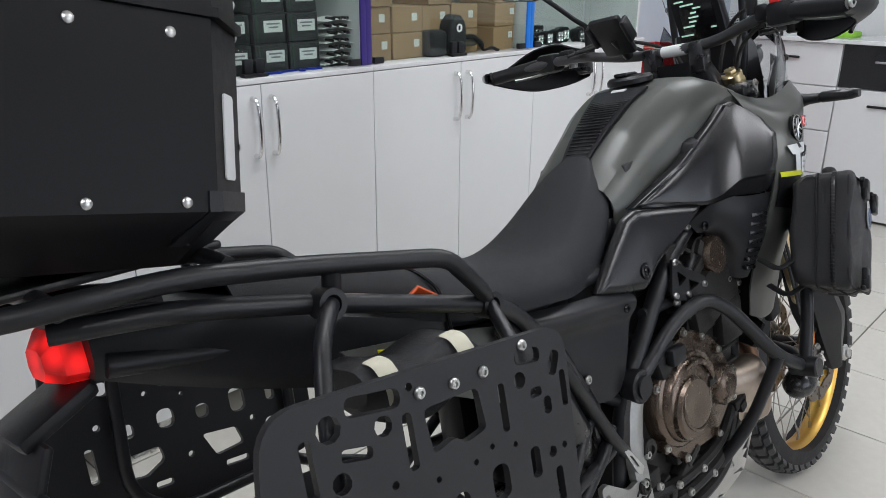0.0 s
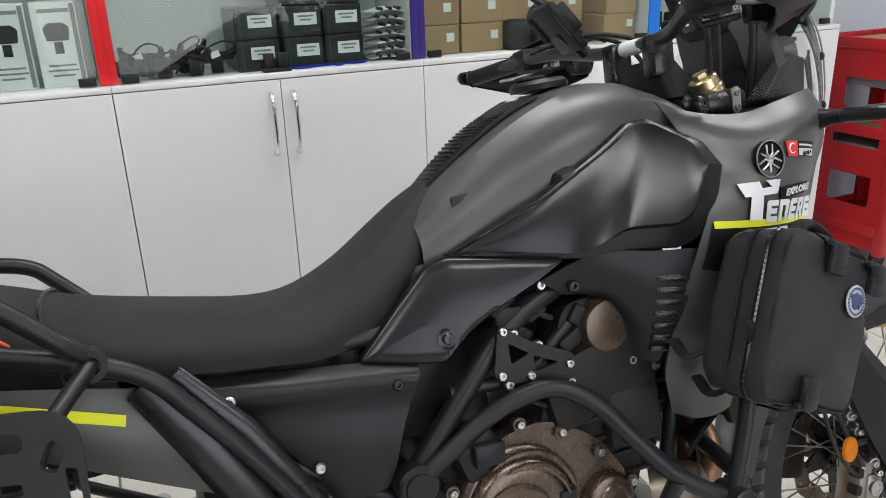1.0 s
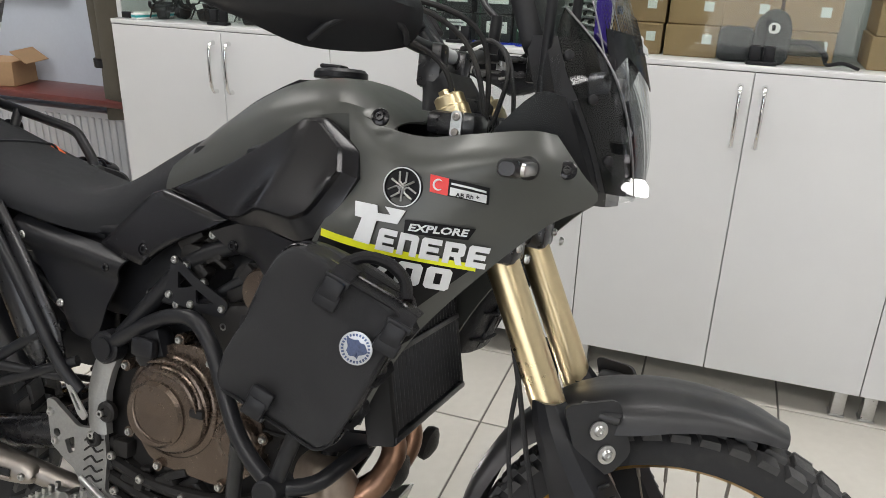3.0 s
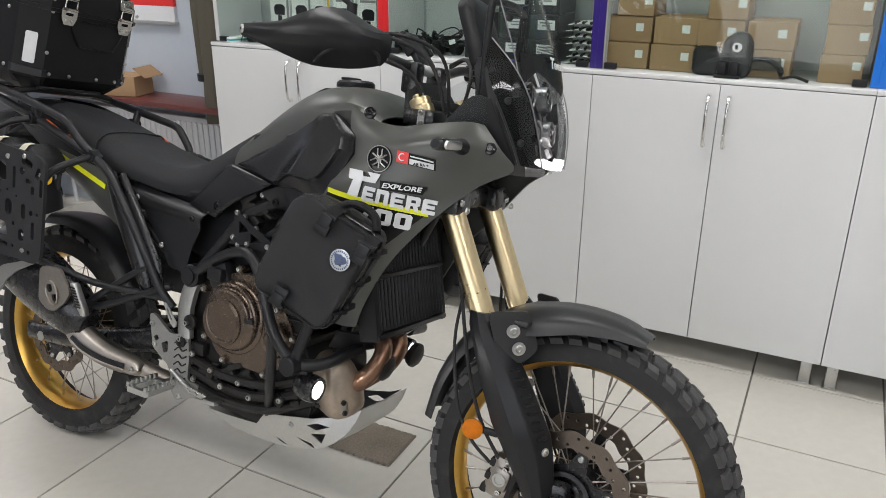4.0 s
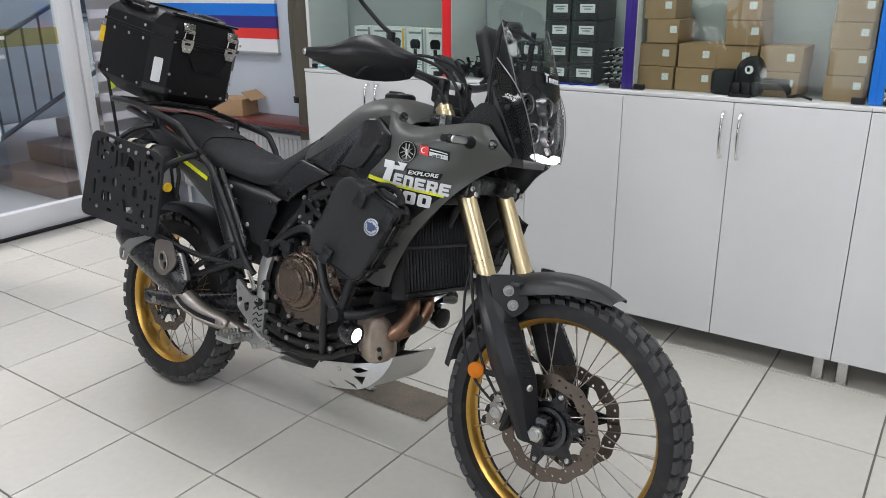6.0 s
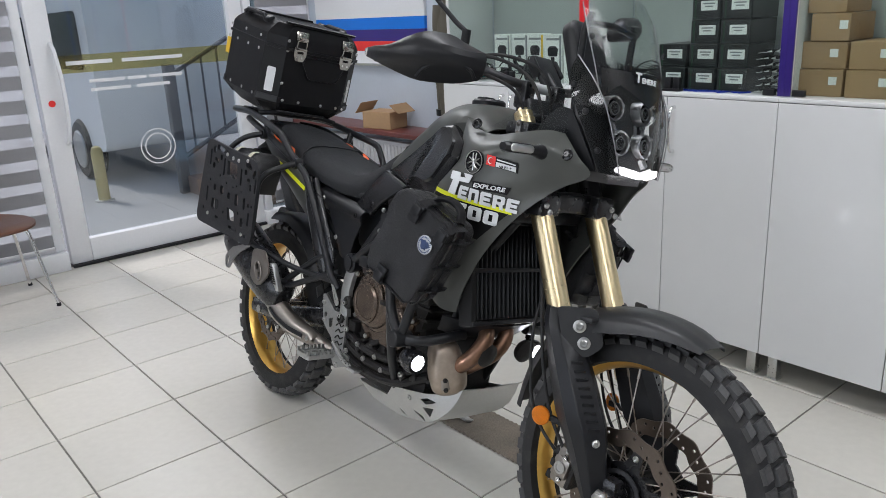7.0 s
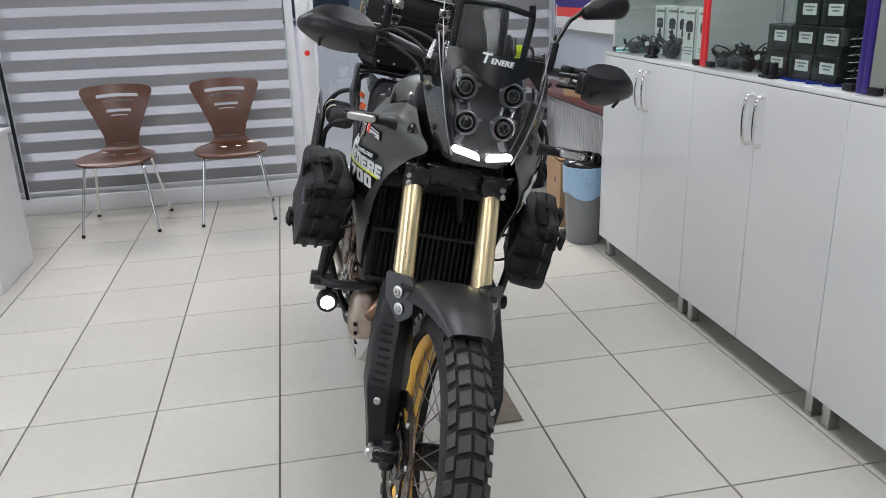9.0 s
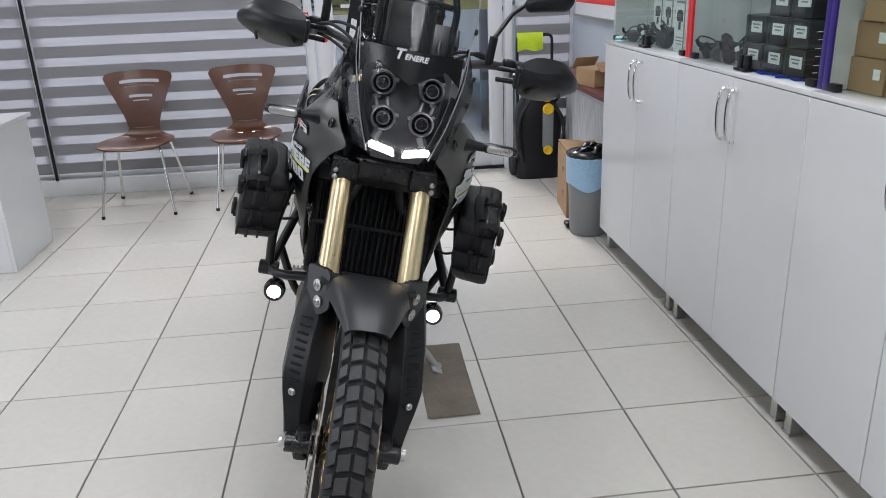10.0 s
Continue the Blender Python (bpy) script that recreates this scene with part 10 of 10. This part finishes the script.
def aux_lamp(x, y, z, rad_, square, label="round black auxiliary lamp with clear lens in the display case"):
    a = thing("auxiliary_lamp", pose(x, y, z), label, "lamp", "auxiliary lamps")
    bm = bmesh.new()
    if square:
        box(bm, (0, 0, rad_), (0.04, rad_ * 2, rad_ * 2), 0.008)
    else:
        lathe(bm, [(-0.05, rad_ * 0.5), (-0.03, rad_ * 0.85), (0.0, rad_), (0.02, rad_), (0.02, rad_ * 0.86)], (0, 0, rad_), (1, 0, 0), 24)
    part("housing", bm, M_BLACK, a)
    for q in range(4):
        bm = bmesh.new()
        ang = radians(45 + 90 * q)
        lathe(bm, [(0, rad_ * 0.32), (0.004, rad_ * 0.30), (0.0, rad_ * 0.18), (0.003, rad_ * 0.05)], (0.0205, rad_ * 0.45 * math.cos(ang), rad_ + rad_ * 0.45 * math.sin(ang)), (1, 0, 0), 12)
        part("reflector", bm, M_CHROME, a)
    bm = bmesh.new()
    tube(bm, [(-0.01, -rad_, rad_ * 0.9), (-0.01, -rad_ * 1.15, 0.004), (-0.01, rad_ * 1.15, 0.004), (-0.01, rad_, rad_ * 0.9)], 0.004, 0.01, 8)
    part("bracket", bm, M_BLACK, a)
    return a


for k, (x, y, z, rd, sq) in enumerate(((-2.12, 2.815, 0.0, 0.030, False), (-2.12, 2.895, 0.0, 0.030, False), (-2.12, 2.965, 0.0, 0.032, False), (-2.19, 2.855, 0.0, 0.045, True), (-2.19, 2.975, 0.0, 0.042, True), (-2.13, 3.06, 0.0, 0.034, False), (-2.16, 3.15, 0.0, 0.036, False), (-2.13, 3.24, 0.0, 0.032, False), (-2.16, 3.33, 0.0, 0.036, False), (-2.14, 3.43, 0.0, 0.034, False), (-2.15, 3.53, 0.0, 0.032, False))):
    aux_lamp(x, y, ZS + 0.0005, rd, sq)

# ---- floor tiles ----
PX, PY = 0.4495, 0.455
bm = bmesh.new()
t0 = bmesh.new()
bmesh.ops.create_cube(t0, size=1.0)
bmesh.ops.scale(t0, vec=(PX - 0.0065, PY - 0.0065, 0.008), verts=t0.verts)
bmesh.ops.bevel(t0, geom=[e for e in t0.edges if all(v.co.z > 0 for v in e.verts)], offset=0.0012, segments=1, affect="EDGES")
bmesh.ops.translate(t0, vec=(0, 0, -0.004), verts=t0.verts)
first = part("tile", t0, M_TILE, floor)
bm.free()
x0, y0 = -0.2525 - PX / 2, 1.190 - PY / 2
first.matrix_basis = pose(x0, y0, 0)
for i in range(-5, 8):
    for j in range(-7, 11):
        x, y = x0 + i * PX, y0 + j * PY
        if (i, j) == (0, 0) or not (X0 - PX / 2 < x < X1 + PX / 2 and Y0 - PY / 2 < y < Y1 + PY / 2):
            continue
        rng = random.Random(i * 100 + j)
        share("tile", first, pose(x, y, rng.uniform(-0.0004, 0.0002), 0, 0, 180 * rng.randint(0, 1)), floor)
